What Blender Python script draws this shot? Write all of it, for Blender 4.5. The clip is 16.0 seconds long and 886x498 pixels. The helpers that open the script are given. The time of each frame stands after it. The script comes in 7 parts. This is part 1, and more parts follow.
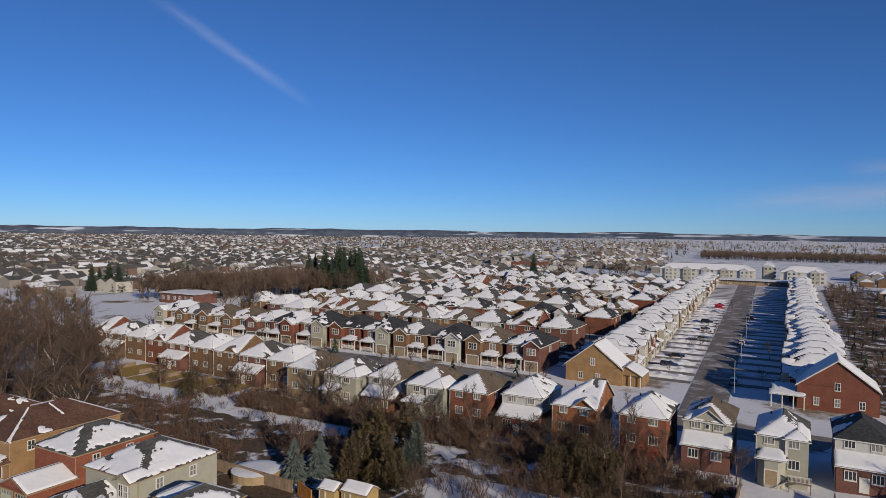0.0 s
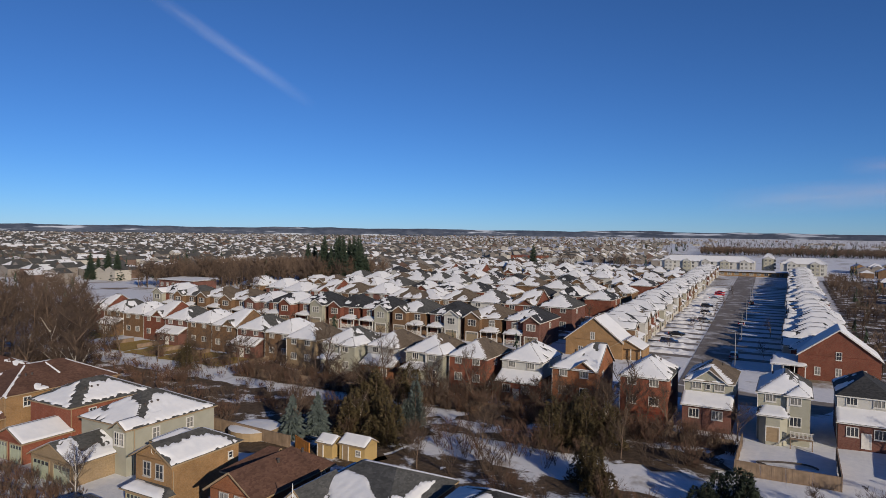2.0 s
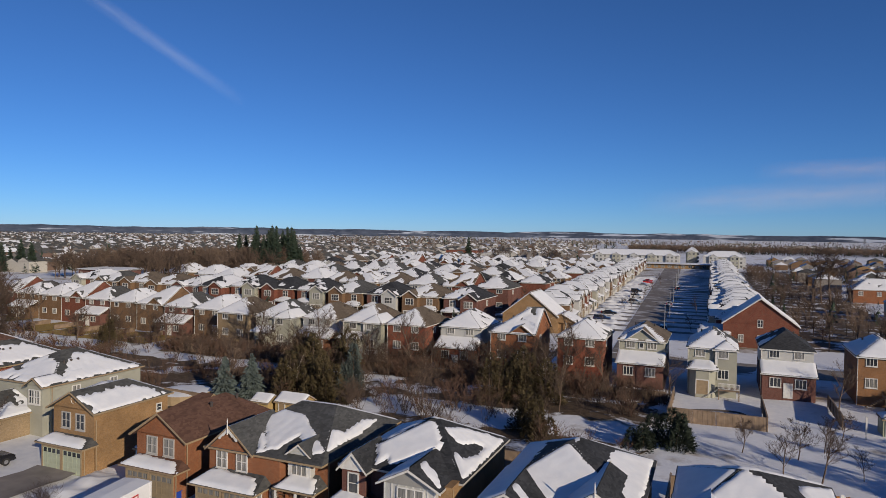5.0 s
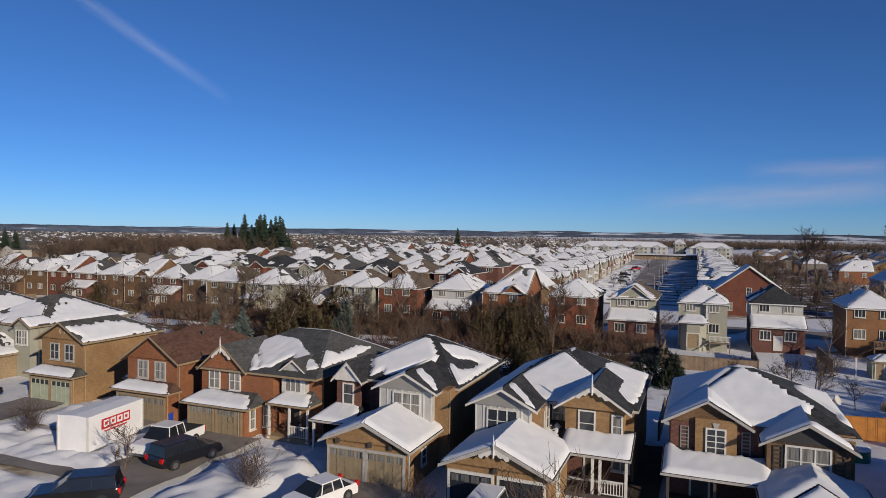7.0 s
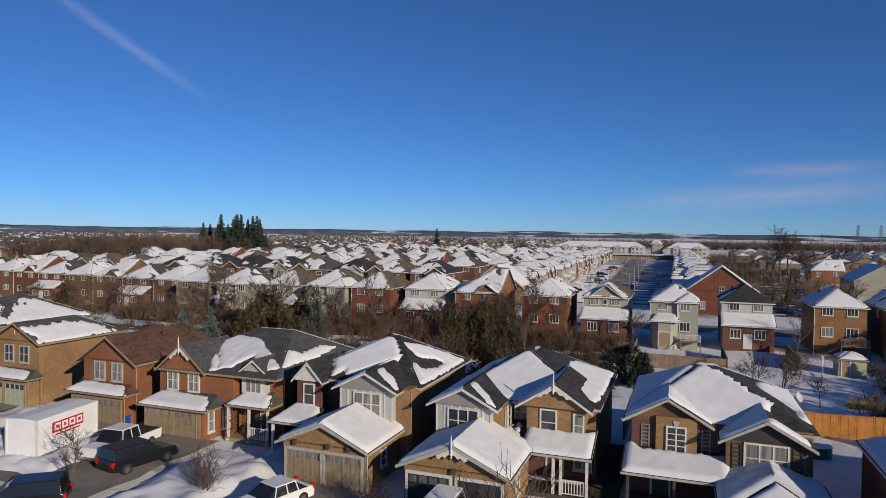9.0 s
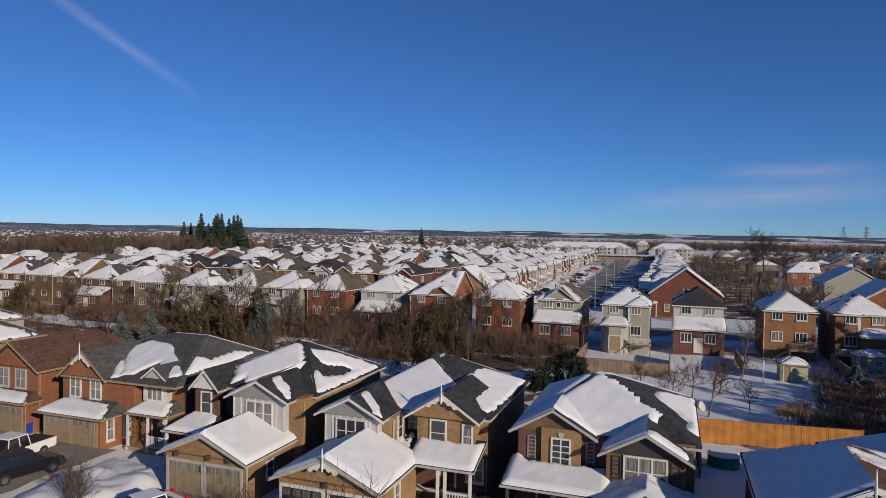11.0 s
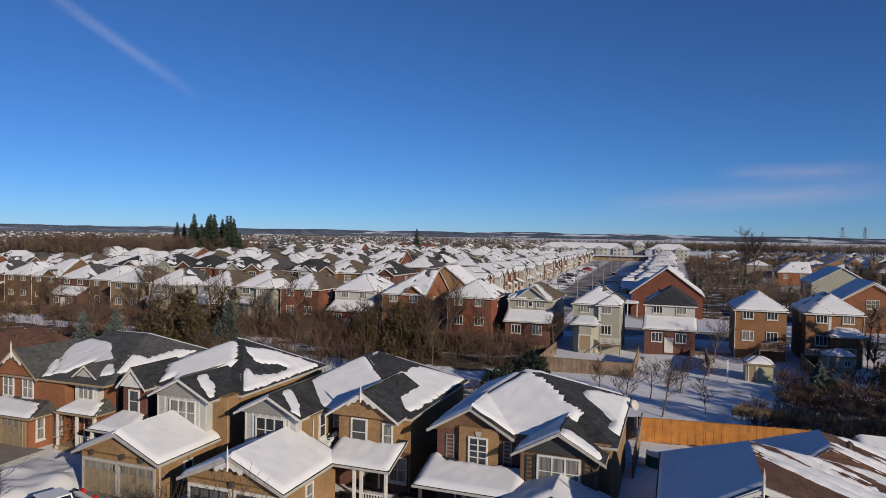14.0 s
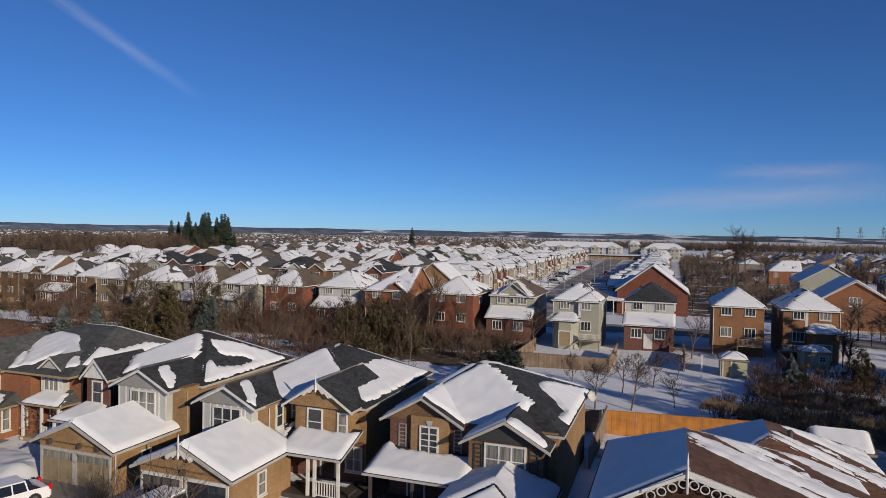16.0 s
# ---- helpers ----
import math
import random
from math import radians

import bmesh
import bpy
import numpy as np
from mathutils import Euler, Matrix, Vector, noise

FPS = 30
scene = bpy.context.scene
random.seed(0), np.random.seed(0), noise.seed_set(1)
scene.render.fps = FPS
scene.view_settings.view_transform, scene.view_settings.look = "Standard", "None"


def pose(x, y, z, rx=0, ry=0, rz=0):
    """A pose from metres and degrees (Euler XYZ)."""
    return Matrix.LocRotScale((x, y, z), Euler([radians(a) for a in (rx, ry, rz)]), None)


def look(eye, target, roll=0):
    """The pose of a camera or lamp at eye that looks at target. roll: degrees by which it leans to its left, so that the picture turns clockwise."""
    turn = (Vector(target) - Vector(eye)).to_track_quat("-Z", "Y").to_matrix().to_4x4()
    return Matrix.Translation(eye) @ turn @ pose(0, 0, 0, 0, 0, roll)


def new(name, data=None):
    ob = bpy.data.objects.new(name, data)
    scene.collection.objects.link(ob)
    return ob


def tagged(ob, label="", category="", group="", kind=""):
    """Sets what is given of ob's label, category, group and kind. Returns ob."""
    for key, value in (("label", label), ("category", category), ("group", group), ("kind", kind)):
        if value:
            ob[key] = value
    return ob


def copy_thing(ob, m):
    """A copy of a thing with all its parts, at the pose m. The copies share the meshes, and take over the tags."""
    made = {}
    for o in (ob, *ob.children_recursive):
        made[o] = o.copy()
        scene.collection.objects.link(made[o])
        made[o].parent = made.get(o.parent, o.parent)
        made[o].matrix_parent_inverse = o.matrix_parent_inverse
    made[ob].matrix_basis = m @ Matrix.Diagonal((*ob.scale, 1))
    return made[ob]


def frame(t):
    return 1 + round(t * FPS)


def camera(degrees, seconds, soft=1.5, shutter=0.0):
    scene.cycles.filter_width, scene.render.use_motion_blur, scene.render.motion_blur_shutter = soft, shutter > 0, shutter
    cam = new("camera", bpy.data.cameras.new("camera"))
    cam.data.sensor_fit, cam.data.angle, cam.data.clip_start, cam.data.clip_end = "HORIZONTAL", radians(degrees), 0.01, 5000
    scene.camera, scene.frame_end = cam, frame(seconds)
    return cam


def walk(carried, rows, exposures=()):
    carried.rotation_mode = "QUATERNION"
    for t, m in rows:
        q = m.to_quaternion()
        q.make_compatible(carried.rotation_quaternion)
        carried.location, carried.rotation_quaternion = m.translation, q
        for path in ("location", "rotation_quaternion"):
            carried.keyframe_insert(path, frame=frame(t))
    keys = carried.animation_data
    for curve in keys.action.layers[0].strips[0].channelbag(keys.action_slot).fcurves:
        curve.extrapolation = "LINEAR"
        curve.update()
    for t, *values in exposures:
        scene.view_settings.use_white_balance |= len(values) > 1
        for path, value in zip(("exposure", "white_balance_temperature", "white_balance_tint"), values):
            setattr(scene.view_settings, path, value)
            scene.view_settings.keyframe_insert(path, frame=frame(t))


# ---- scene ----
cam = camera(68.3, 16.0, 0.65)
PATH = [
    (0, (1.223, -0.797, 36.32), (1.192, 1.202, 36.269), 0.8),
    (0.5, (1.252, -0.78, 34.868), (1.219, 1.219, 34.817), 0.8),
    (1, (1.273, -0.639, 33.255), (1.238, 1.36, 33.204), 0.8),
    (1.5, (1.308, -0.455, 31.599), (1.276, 1.544, 31.548), 0.8),
    (2, (1.38, -0.237, 29.937), (1.35, 1.762, 29.885), 0.8),
    (2.5, (1.387, -0.106, 28.422), (1.356, 1.893, 28.368), 0.8),
    (3, (1.169, -0.198, 27.847), (1.133, 1.801, 27.793), 0.8),
    (3.5, (0.935, -0.127, 27.537), (0.906, 1.873, 27.487), 0.7),
    (4, (1.061, 0.045, 26.476), (1.086, 2.044, 26.427), 0.7),
    (4.2, (1.012, 0.123, 25.963), (1.108, 2.12, 25.916), 0.9),
    (6.3, (0.59, 1.192, 19.129), (0.782, 3.182, 19.085), 0.9),
    (6.5, (0.534, 0.898, 18.413), (0.726, 2.888, 18.367), 0.9),
    (7, (0.396, 0.734, 16.809), (0.601, 2.723, 16.766), 0.8),
    (7.5, (0.415, 0.749, 16.44), (0.626, 2.737, 16.399), 0.8),
    (8, (0.485, 0.989, 16.44), (0.718, 2.975, 16.398), 0.8),
    (8.5, (0.799, 1.184, 16.503), (1.044, 3.168, 16.461), 0.8),
    (9, (1.804, 1.269, 16.607), (2.067, 3.252, 16.566), 0.8),
    (9.5, (3.22, 1.368, 16.793), (3.488, 3.349, 16.748), 0.9),
    (10, (5.05, 1.398, 17.029), (5.325, 3.378, 16.981), 0.9),
    (10.2, (5.729, 1.291, 17.149), (6.011, 3.27, 17.102), 1.1),
    (12.3, (10.797, 1.683, 17.056), (11.082, 3.662, 17.02), 0.9),
    (12.5, (10.794, 1.723, 17.136), (11.075, 3.702, 17.096), 1.1),
    (13, (11.274, 1.725, 17.027), (11.556, 3.704, 16.988), 1.0),
    (13.5, (12.123, 1.582, 16.971), (12.406, 3.561, 16.932), 1.0),
    (14, (13.405, 1.424, 16.839), (13.682, 3.404, 16.8), 1.0),
    (14.5, (14.259, 1.475, 16.752), (14.541, 3.454, 16.711), 1.0),
    (15, (14.918, 1.433, 16.524), (15.199, 3.413, 16.485), 1.1),
    (15.5, (15.497, 1.036, 16.426), (15.777, 3.016, 16.387), 1.0),
    (16, (16.002, 0.605, 16.44), (16.283, 2.585, 16.399), 1.1),
]
walk(cam, [(t, look(eye, target, roll)) for t, eye, target, roll in PATH], [(0.0, 0.0, 6250, 12)])
# ---- world, sun and exposure ----
TURN = radians(-27.6)              # the streets' grid against the world's axes
GRID = Matrix.Rotation(TURN, 4, "Z")
SUN_AZ = radians(-34.0) + TURN     # where the sun stands, from the x axis
SUN_EL = radians(18.0)
world = bpy.data.worlds.new("winter_sky")
scene.world = world
world.use_nodes = True
wn = world.node_tree.nodes
sky = wn.new("ShaderNodeTexSky")
sky.sky_type = "NISHITA"
sky.sun_disc = False
sky.sun_elevation = SUN_EL
sky.sun_rotation = math.pi / 2 - SUN_AZ
sky.altitude = 3000
sky.air_density = 1.0
sky.dust_density = 0.5
sky.ozone_density = 8.5
wn["Background"].inputs["Strength"].default_value = 0.088
world.node_tree.links.new(sky.outputs[0], wn["Background"].inputs["Color"])
sun = new("sun", bpy.data.lights.new("sun", "SUN"))
sun.data.energy = 4.5
sun.data.angle = radians(0.5)
sun.data.color = (1.0, 0.85, 0.64)
sun.matrix_world = look((0, 0, 0), (-math.cos(SUN_AZ) * math.cos(SUN_EL), -math.sin(SUN_AZ) * math.cos(SUN_EL), -math.sin(SUN_EL)))
scene.view_settings.exposure = 0.0


def at(u, v, z=0.0, turn=0.0):
    """A pose by the streets' grid: u along the rows of houses, v away from the first row."""
    return GRID @ pose(u, v, z, 0, 0, turn)


# ---- materials ----
class Nodes:
    """Short hand for a node material."""

    def __init__(self, name):
        self.mat = bpy.data.materials.new(name)
        self.mat.use_nodes = True
        self.tree = self.mat.node_tree
        self.bsdf = self.tree.nodes["Principled BSDF"]

    def add(self, kind, **props):
        n = self.tree.nodes.new(kind)
        for k, val in props.items():
            if k in n.inputs:
                n.inputs[k].default_value = val
        return n

    def link(self, a, b):
        self.tree.links.new(a, b)

    def coords(self, scale, kind="Object"):
        tc = self.add("ShaderNodeTexCoord")
        mp = self.add("ShaderNodeMapping")
        mp.inputs["Scale"].default_value = scale if isinstance(scale, tuple) else (scale,) * 3
        self.link(tc.outputs[kind], mp.inputs["Vector"])
        return mp.outputs[0]

    def noise(self, scale, detail=4.0, rough=0.55, vec=None):
        n = self.add("ShaderNodeTexNoise", Scale=scale, Detail=detail, Roughness=rough)
        self.link(vec if vec is not None else self.coords(1.0), n.inputs["Vector"])
        return n.outputs["Fac"]

    def ramp(self, fac, stops):
        r = self.add("ShaderNodeValToRGB")
        el = r.color_ramp.elements
        while len(el) < len(stops):
            el.new(0.5)
        for e, (p, c) in zip(el, stops):
            e.position, e.color = p, (*c, 1)
        self.link(fac, r.inputs[0])
        return r.outputs[0]

    def mix(self, fac, a, b, mode="MIX"):
        m = self.tree.nodes.new("ShaderNodeMix")
        m.data_type, m.blend_type = "RGBA", mode
        for sock, val in ((m.inputs["Factor"], fac), (m.inputs["A"], a), (m.inputs["B"], b)):
            pass
        for idx, val in ((0, fac), (6, a), (7, b)):
            if isinstance(val, (int, float)):
                m.inputs[idx].default_value = val
            elif isinstance(val, tuple):
                m.inputs[idx].default_value = (*val, 1)
            else:
                self.link(val, m.inputs[idx])
        return m.outputs[2]

    def random(self):
        return self.add("ShaderNodeObjectInfo").outputs["Random"]

    def done(self, color, rough=0.8, bump=None, strength=0.3, distance=0.02, metal=0.0, spec=0.3):
        if isinstance(color, tuple):
            self.bsdf.inputs["Base Color"].default_value = (*color, 1)
        else:
            self.link(color, self.bsdf.inputs["Base Color"])
        self.bsdf.inputs["Roughness"].default_value = rough
        self.bsdf.inputs["Metallic"].default_value = metal
        self.bsdf.inputs["Specular IOR Level"].default_value = spec
        if bump is not None:
            b = self.add("ShaderNodeBump", Strength=strength, Distance=distance)
            self.link(bump, b.inputs["Height"])
            self.link(b.outputs[0], self.bsdf.inputs["Normal"])
        return self.mat


def brick_wall(name, a, b, mortar):
    m = Nodes(name)
    geo = m.add("ShaderNodeTexCoord")
    sep = m.add("ShaderNodeSeparateXYZ")
    m.link(geo.outputs["Object"], sep.inputs[0])
    add = m.add("ShaderNodeMath")
    m.link(sep.outputs[0], add.inputs[0])
    m.link(sep.outputs[1], add.inputs[1])
    com = m.add("ShaderNodeCombineXYZ")
    m.link(add.outputs[0], com.inputs[0])
    m.link(sep.outputs[2], com.inputs[1])
    br = m.add("ShaderNodeTexBrick", Scale=1.0)
    br.inputs["Mortar Size"].default_value = 0.006
    br.inputs["Brick Width"].default_value = 0.21
    br.inputs["Row Height"].default_value = 0.075
    br.inputs["Color1"].default_value = (*a, 1)
    br.inputs["Color2"].default_value = (*b, 1)
    br.inputs["Mortar"].default_value = (*mortar, 1)
    m.link(com.outputs[0], br.inputs["Vector"])
    blot = m.ramp(m.noise(0.5, 5), [(0.3, (0.78, 0.76, 0.74)), (0.7, (1.12, 1.1, 1.08))])
    col = m.mix(1.0, br.outputs["Color"], blot, "MULTIPLY")
    grain = m.ramp(m.noise(6.0, 3), [(0.3, (0.84, 0.84, 0.84)), (0.7, (1.12, 1.12, 1.12))])
    col = m.mix(1.0, col, grain, "MULTIPLY")
    return m.done(col, 0.88, br.outputs["Fac"], -0.4, 0.01)


def siding(name, a):
    m = Nodes(name)
    wave = m.add("ShaderNodeTexWave", Scale=1.0)
    wave.wave_profile, wave.bands_direction = "SAW", "Z"
    m.link(m.coords((0, 0, 0.5 / 0.13)), wave.inputs["Vector"])
    wave.inputs["Scale"].default_value = 1.0
    blot = m.ramp(m.noise(0.8, 5), [(0.3, tuple(0.86 * c for c in a)), (0.7, a)])
    return m.done(blot, 0.6, wave.outputs["Fac"], 0.5, 0.02)


def shingles(name, a, b):
    m = Nodes(name)
    vec = m.coords((3.0, 3.0, 9.0))
    vor = m.add("ShaderNodeTexVoronoi", Scale=1.0)
    m.link(vec, vor.inputs["Vector"])
    sep = m.add("ShaderNodeSeparateColor")
    m.link(vor.outputs["Color"], sep.inputs[0])
    col = m.ramp(sep.outputs[0], [(0.0, a), (1.0, b)])
    blot = m.ramp(m.noise(0.35, 5), [(0.3, (0.75, 0.75, 0.75)), (0.7, (1.2, 1.2, 1.2))])
    return m.done(m.mix(1.0, col, blot, "MULTIPLY"), 0.9, vor.outputs["Distance"], 0.4, 0.02)


def plain(name, a, rough=0.6, var=0.12, scale=2.0, metal=0.0, spec=0.4, bump=0.0):
    m = Nodes(name)
    n = m.noise(scale, 5)
    col = m.ramp(n, [(0.3, tuple(c * (1 - var) for c in a)), (0.7, tuple(min(1, c * (1 + var)) for c in a))])
    return m.done(col, rough, n if bump else None, bump, 0.05, metal, spec)


def snow_material():
    m = Nodes("snow")
    n = m.noise(0.9, 6, 0.6)
    col = m.ramp(n, [(0.25, (0.61, 0.63, 0.66)), (0.7, (0.71, 0.715, 0.725))])
    fine = m.noise(5.0, 5, 0.65)
    m.bsdf.inputs["Subsurface Weight"].default_value = 0.0
    return m.done(col, 0.75, fine, 0.22, 0.05, 0, 0.3)


SNOW = snow_material()
RED = brick_wall("red_brick", (0.175, 0.052, 0.03), (0.22, 0.07, 0.04), (0.22, 0.12, 0.085))
ORANGE = brick_wall("orange_brick", (0.21, 0.077, 0.033), (0.26, 0.104, 0.046), (0.21, 0.13, 0.085))
TAN = brick_wall("tan_brick", (0.235, 0.138, 0.06), (0.285, 0.175, 0.08), (0.25, 0.185, 0.12))
BUFF = brick_wall("buff_brick", (0.22, 0.165, 0.095), (0.27, 0.2, 0.12), (0.25, 0.2, 0.15))
DARK = brick_wall("brown_brick", (0.11, 0.045, 0.035), (0.15, 0.065, 0.05), (0.15, 0.1, 0.085))
WHITE_SIDING = siding("pale_siding", (0.44, 0.44, 0.42))
CREAM_SIDING = siding("cream_siding", (0.33, 0.325, 0.265))
LIGHT_SIDING = siding("light_grey_siding", (0.27, 0.265, 0.25))
DEEP_RED = brick_wall("deep_red_brick", (0.13, 0.04, 0.024), (0.17, 0.055, 0.034), (0.16, 0.095, 0.07))
AMBER = brick_wall("amber_brick", (0.215, 0.105, 0.045), (0.265, 0.135, 0.06), (0.22, 0.15, 0.1))
UMBER = brick_wall("umber_brick", (0.13, 0.075, 0.038), (0.17, 0.1, 0.052), (0.17, 0.125, 0.09))
GREY_SIDING = siding("grey_siding", (0.045, 0.045, 0.047))
SHINGLE_BLACK = shingles("charcoal_shingles", (0.02, 0.022, 0.024), (0.045, 0.046, 0.05))
SHINGLE_GREY = shingles("grey_shingles", (0.05, 0.05, 0.048), (0.09, 0.09, 0.085))
SHINGLE_ASH = shingles("ash_grey_shingles", (0.05, 0.051, 0.05), (0.085, 0.086, 0.084))
SHINGLE_BROWN = shingles("brown_shingles", (0.075, 0.038, 0.026), (0.12, 0.065, 0.045))
SHINGLE_TAUPE = shingles("taupe_shingles", (0.09, 0.07, 0.05), (0.14, 0.11, 0.08))
TRIM_WHITE = plain("white_trim", (0.55, 0.54, 0.51), 0.5)
TRIM_TAN = plain("beige_trim", (0.27, 0.2, 0.12), 0.5)
TRIM_PALE = plain("pale_grey_trim", (0.36, 0.345, 0.32), 0.5)
TRIM_DARK = plain("dark_trim", (0.06, 0.05, 0.045), 0.5)
WINDOW_GREY = plain("pale_grey_shutter", (0.2, 0.2, 0.19), 0.6)
DOOR_TAN = plain("beige_door_paint", (0.23, 0.185, 0.12), 0.5)
DOOR_WHITE = plain("white_door_paint", (0.66, 0.65, 0.62), 0.5)


def window_glass():
    """Dark panes, some with pale curtains drawn behind them."""
    m = Nodes("window_glass")
    dark = m.ramp(m.noise(1.2, 4), [(0.3, (0.02, 0.024, 0.03)), (0.7, (0.045, 0.05, 0.058))])
    cloth = m.ramp(m.noise(1.0, 3, 0.5, m.coords((9.0, 9.0, 0.6))), [(0.35, (0.1, 0.1, 0.095)), (0.65, (0.24, 0.235, 0.22))])
    drawn = m.ramp(m.random(), [(0.42, (0, 0, 0)), (0.46, (1, 1, 1))])
    return m.done(m.mix(drawn, dark, cloth), 0.08, None, spec=0.6)


GLASS = window_glass()
ASPHALT = plain("asphalt", (0.185, 0.165, 0.148), 0.9, 0.3, 0.4, bump=0.2)


def worn_street():
    m = Nodes("salted_street")
    tar = m.ramp(m.noise(0.5, 6, 0.65), [(0.3, (0.12, 0.105, 0.095)), (0.7, (0.2, 0.18, 0.165))])
    mask = m.ramp(m.noise(0.16, 7, 0.7), [(0.5, (0, 0, 0)), (0.66, (0.85, 0.85, 0.85))])
    return m.done(m.mix(mask, tar, (0.5, 0.5, 0.51)), 0.9, m.noise(1.5, 6, 0.7), 0.3, 0.05)


STREET = worn_street()
FAR_WALL_A = plain("far_grey_wall", (0.2, 0.18, 0.16), 0.8)
FAR_WALL_B = plain("far_brown_wall", (0.13, 0.085, 0.065), 0.8)
FAR_WALL_C = plain("far_pale_wall", (0.38, 0.36, 0.32), 0.8)
WOOD_FENCE = plain("cedar_boards", (0.36, 0.15, 0.03), 0.8, 0.25, 1.2)
RED_BOARDS = plain("red_stained_boards", (0.2, 0.035, 0.018), 0.8, 0.25, 1.2)
WOOD_OLD = plain("weathered_boards", (0.2, 0.145, 0.1), 0.85, 0.3, 1.0)


def bark(name, a, b):
    m = Nodes(name)
    return m.done(m.ramp(m.noise(3.0, 4), [(0.3, a), (0.7, b)]), 0.95)


BARK = bark("grey_brown_bark", (0.085, 0.058, 0.042), (0.16, 0.115, 0.085))
TWIG = bark("brown_twigs", (0.048, 0.033, 0.025), (0.1, 0.07, 0.052))
TWIG_RED = bark("reddish_twigs", (0.065, 0.036, 0.025), (0.12, 0.07, 0.048))
BIRCH = bark("pale_birch_bark", (0.3, 0.27, 0.23), (0.5, 0.47, 0.42))
GRASS = bark("dry_grass", (0.24, 0.17, 0.09), (0.36, 0.27, 0.16))


def needles(name, a, b):
    m = Nodes(name)
    isl = m.add("ShaderNodeNewGeometry")
    return m.done(m.ramp(isl.outputs["Random Per Island"], [(0.0, a), (1.0, b)]), 0.8)


SPRUCE = needles("spruce_needles", (0.018, 0.032, 0.02), (0.045, 0.065, 0.042))
BLUE_SPRUCE = needles("blue_spruce_needles", (0.05, 0.065, 0.062), (0.10, 0.125, 0.115))
DARK_PINE = needles("dark_pine_needles", (0.012, 0.02, 0.013), (0.03, 0.04, 0.026))
CEDAR = needles("cedar_foliage", (0.04, 0.032, 0.014), (0.1, 0.074, 0.035))


# ---- mesh tools ----
class Buf:
    """Vertices and faces with a material slot each."""

    def __init__(self):
        self.v, self.f, self.m = [], [], []

    def face(self, pts, mi=0):
        n = len(self.v)
        self.v += [tuple(p) for p in pts]
        self.f.append(tuple(range(n, n + len(pts))))
        self.m.append(mi)

    def box(self, x0, x1, y0, y1, z0, z1, mi=0):
        n = len(self.v)
        self.v += [(x, y, z) for z in (z0, z1) for x, y in ((x0, y0), (x1, y0), (x1, y1), (x0, y1))]
        for q in ((3, 2, 1, 0), (4, 5, 6, 7), (0, 1, 5, 4), (1, 2, 6, 5), (2, 3, 7, 6), (3, 0, 4, 7)):
            self.f.append(tuple(n + i for i in q))
            self.m.append(mi)
        return self

    def prism(self, pts, shift, mi=0, side=None):
        """A flat outline pushed along a vector."""
        n, k = len(self.v), len(pts)
        self.v += [tuple(p) for p in pts] + [tuple(a + b for a, b in zip(p, shift)) for p in pts]
        self.f += [tuple(range(n, n + k)), tuple(range(n + 2 * k - 1, n + k - 1, -1))]
        self.m += [mi, mi]
        for i in range(k):
            j = (i + 1) % k
            self.f.append((n + j, n + i, n + k + i, n + k + j))
            self.m.append(mi if side is None else side)
        return self

    def tube(self, a, b, ra, rb, sides=5, mi=0):
        a, b = Vector(a), Vector(b)
        d = (b - a).normalized()
        s = d.orthogonal().normalized()
        t = d.cross(s)
        n = len(self.v)
        for p, r in ((a, ra), (b, rb)):
            for i in range(sides):
                w = 2 * math.pi * i / sides
                self.v.append(tuple(p + r * (math.cos(w) * s + math.sin(w) * t)))
        for i in range(sides):
            j = (i + 1) % sides
            self.f.append((n + i, n + j, n + sides + j, n + sides + i))
            self.m.append(mi)
        return self

    def mesh(self, name, mats, smooth=False):
        me = bpy.data.meshes.new(name)
        me.from_pydata(self.v, [], self.f)
        for mt in mats:
            me.materials.append(mt)
        me.polygons.foreach_set("material_index", self.m)
        if smooth:
            me.polygons.foreach_set("use_smooth", [True] * len(self.f))
        me.update()
        return me


def part(name, buf, mats, parent, label="", smooth=False, m=None):
    me = buf if isinstance(buf, bpy.types.Mesh) else buf.mesh(name, mats, smooth)
    ob = new(name, me)
    if parent:
        ob.parent = parent
    if m is not None:
        ob.matrix_local = m
    if label:
        ob["label"] = label
    return ob


def roof_planes(x0, x1, y0, y1, ze, pitch, axis="y", hip0=False, hip1=False):
    """The slopes of a gabled or hipped roof over a rectangle, each from its eave's start round."""
    tan = math.tan(radians(pitch))
    if axis == "x":
        planes = roof_planes(-y1, -y0, x0, x1, ze, pitch, "y", hip0, hip1)
        return [[(q[1], -q[0], q[2]) for q in p] for p in planes]
    h = (x1 - x0) / 2
    cx, top = (x0 + x1) / 2, ze + h * tan
    r0, r1 = y0 + (h if hip0 else 0), y1 - (h if hip1 else 0)
    if r0 > r1:
        r0 = r1 = (r0 + r1) / 2
    out = [[(x0, y1, ze), (x0, y0, ze), (cx, r0, top), (cx, r1, top)],
           [(x1, y0, ze), (x1, y1, ze), (cx, r1, top), (cx, r0, top)]]
    if hip0:
        out.append([(x0, y0, ze), (x1, y0, ze), (cx, r0, top)])
    if hip1:
        out.append([(x1, y1, ze), (x0, y1, ze), (cx, r1, top)])
    return out


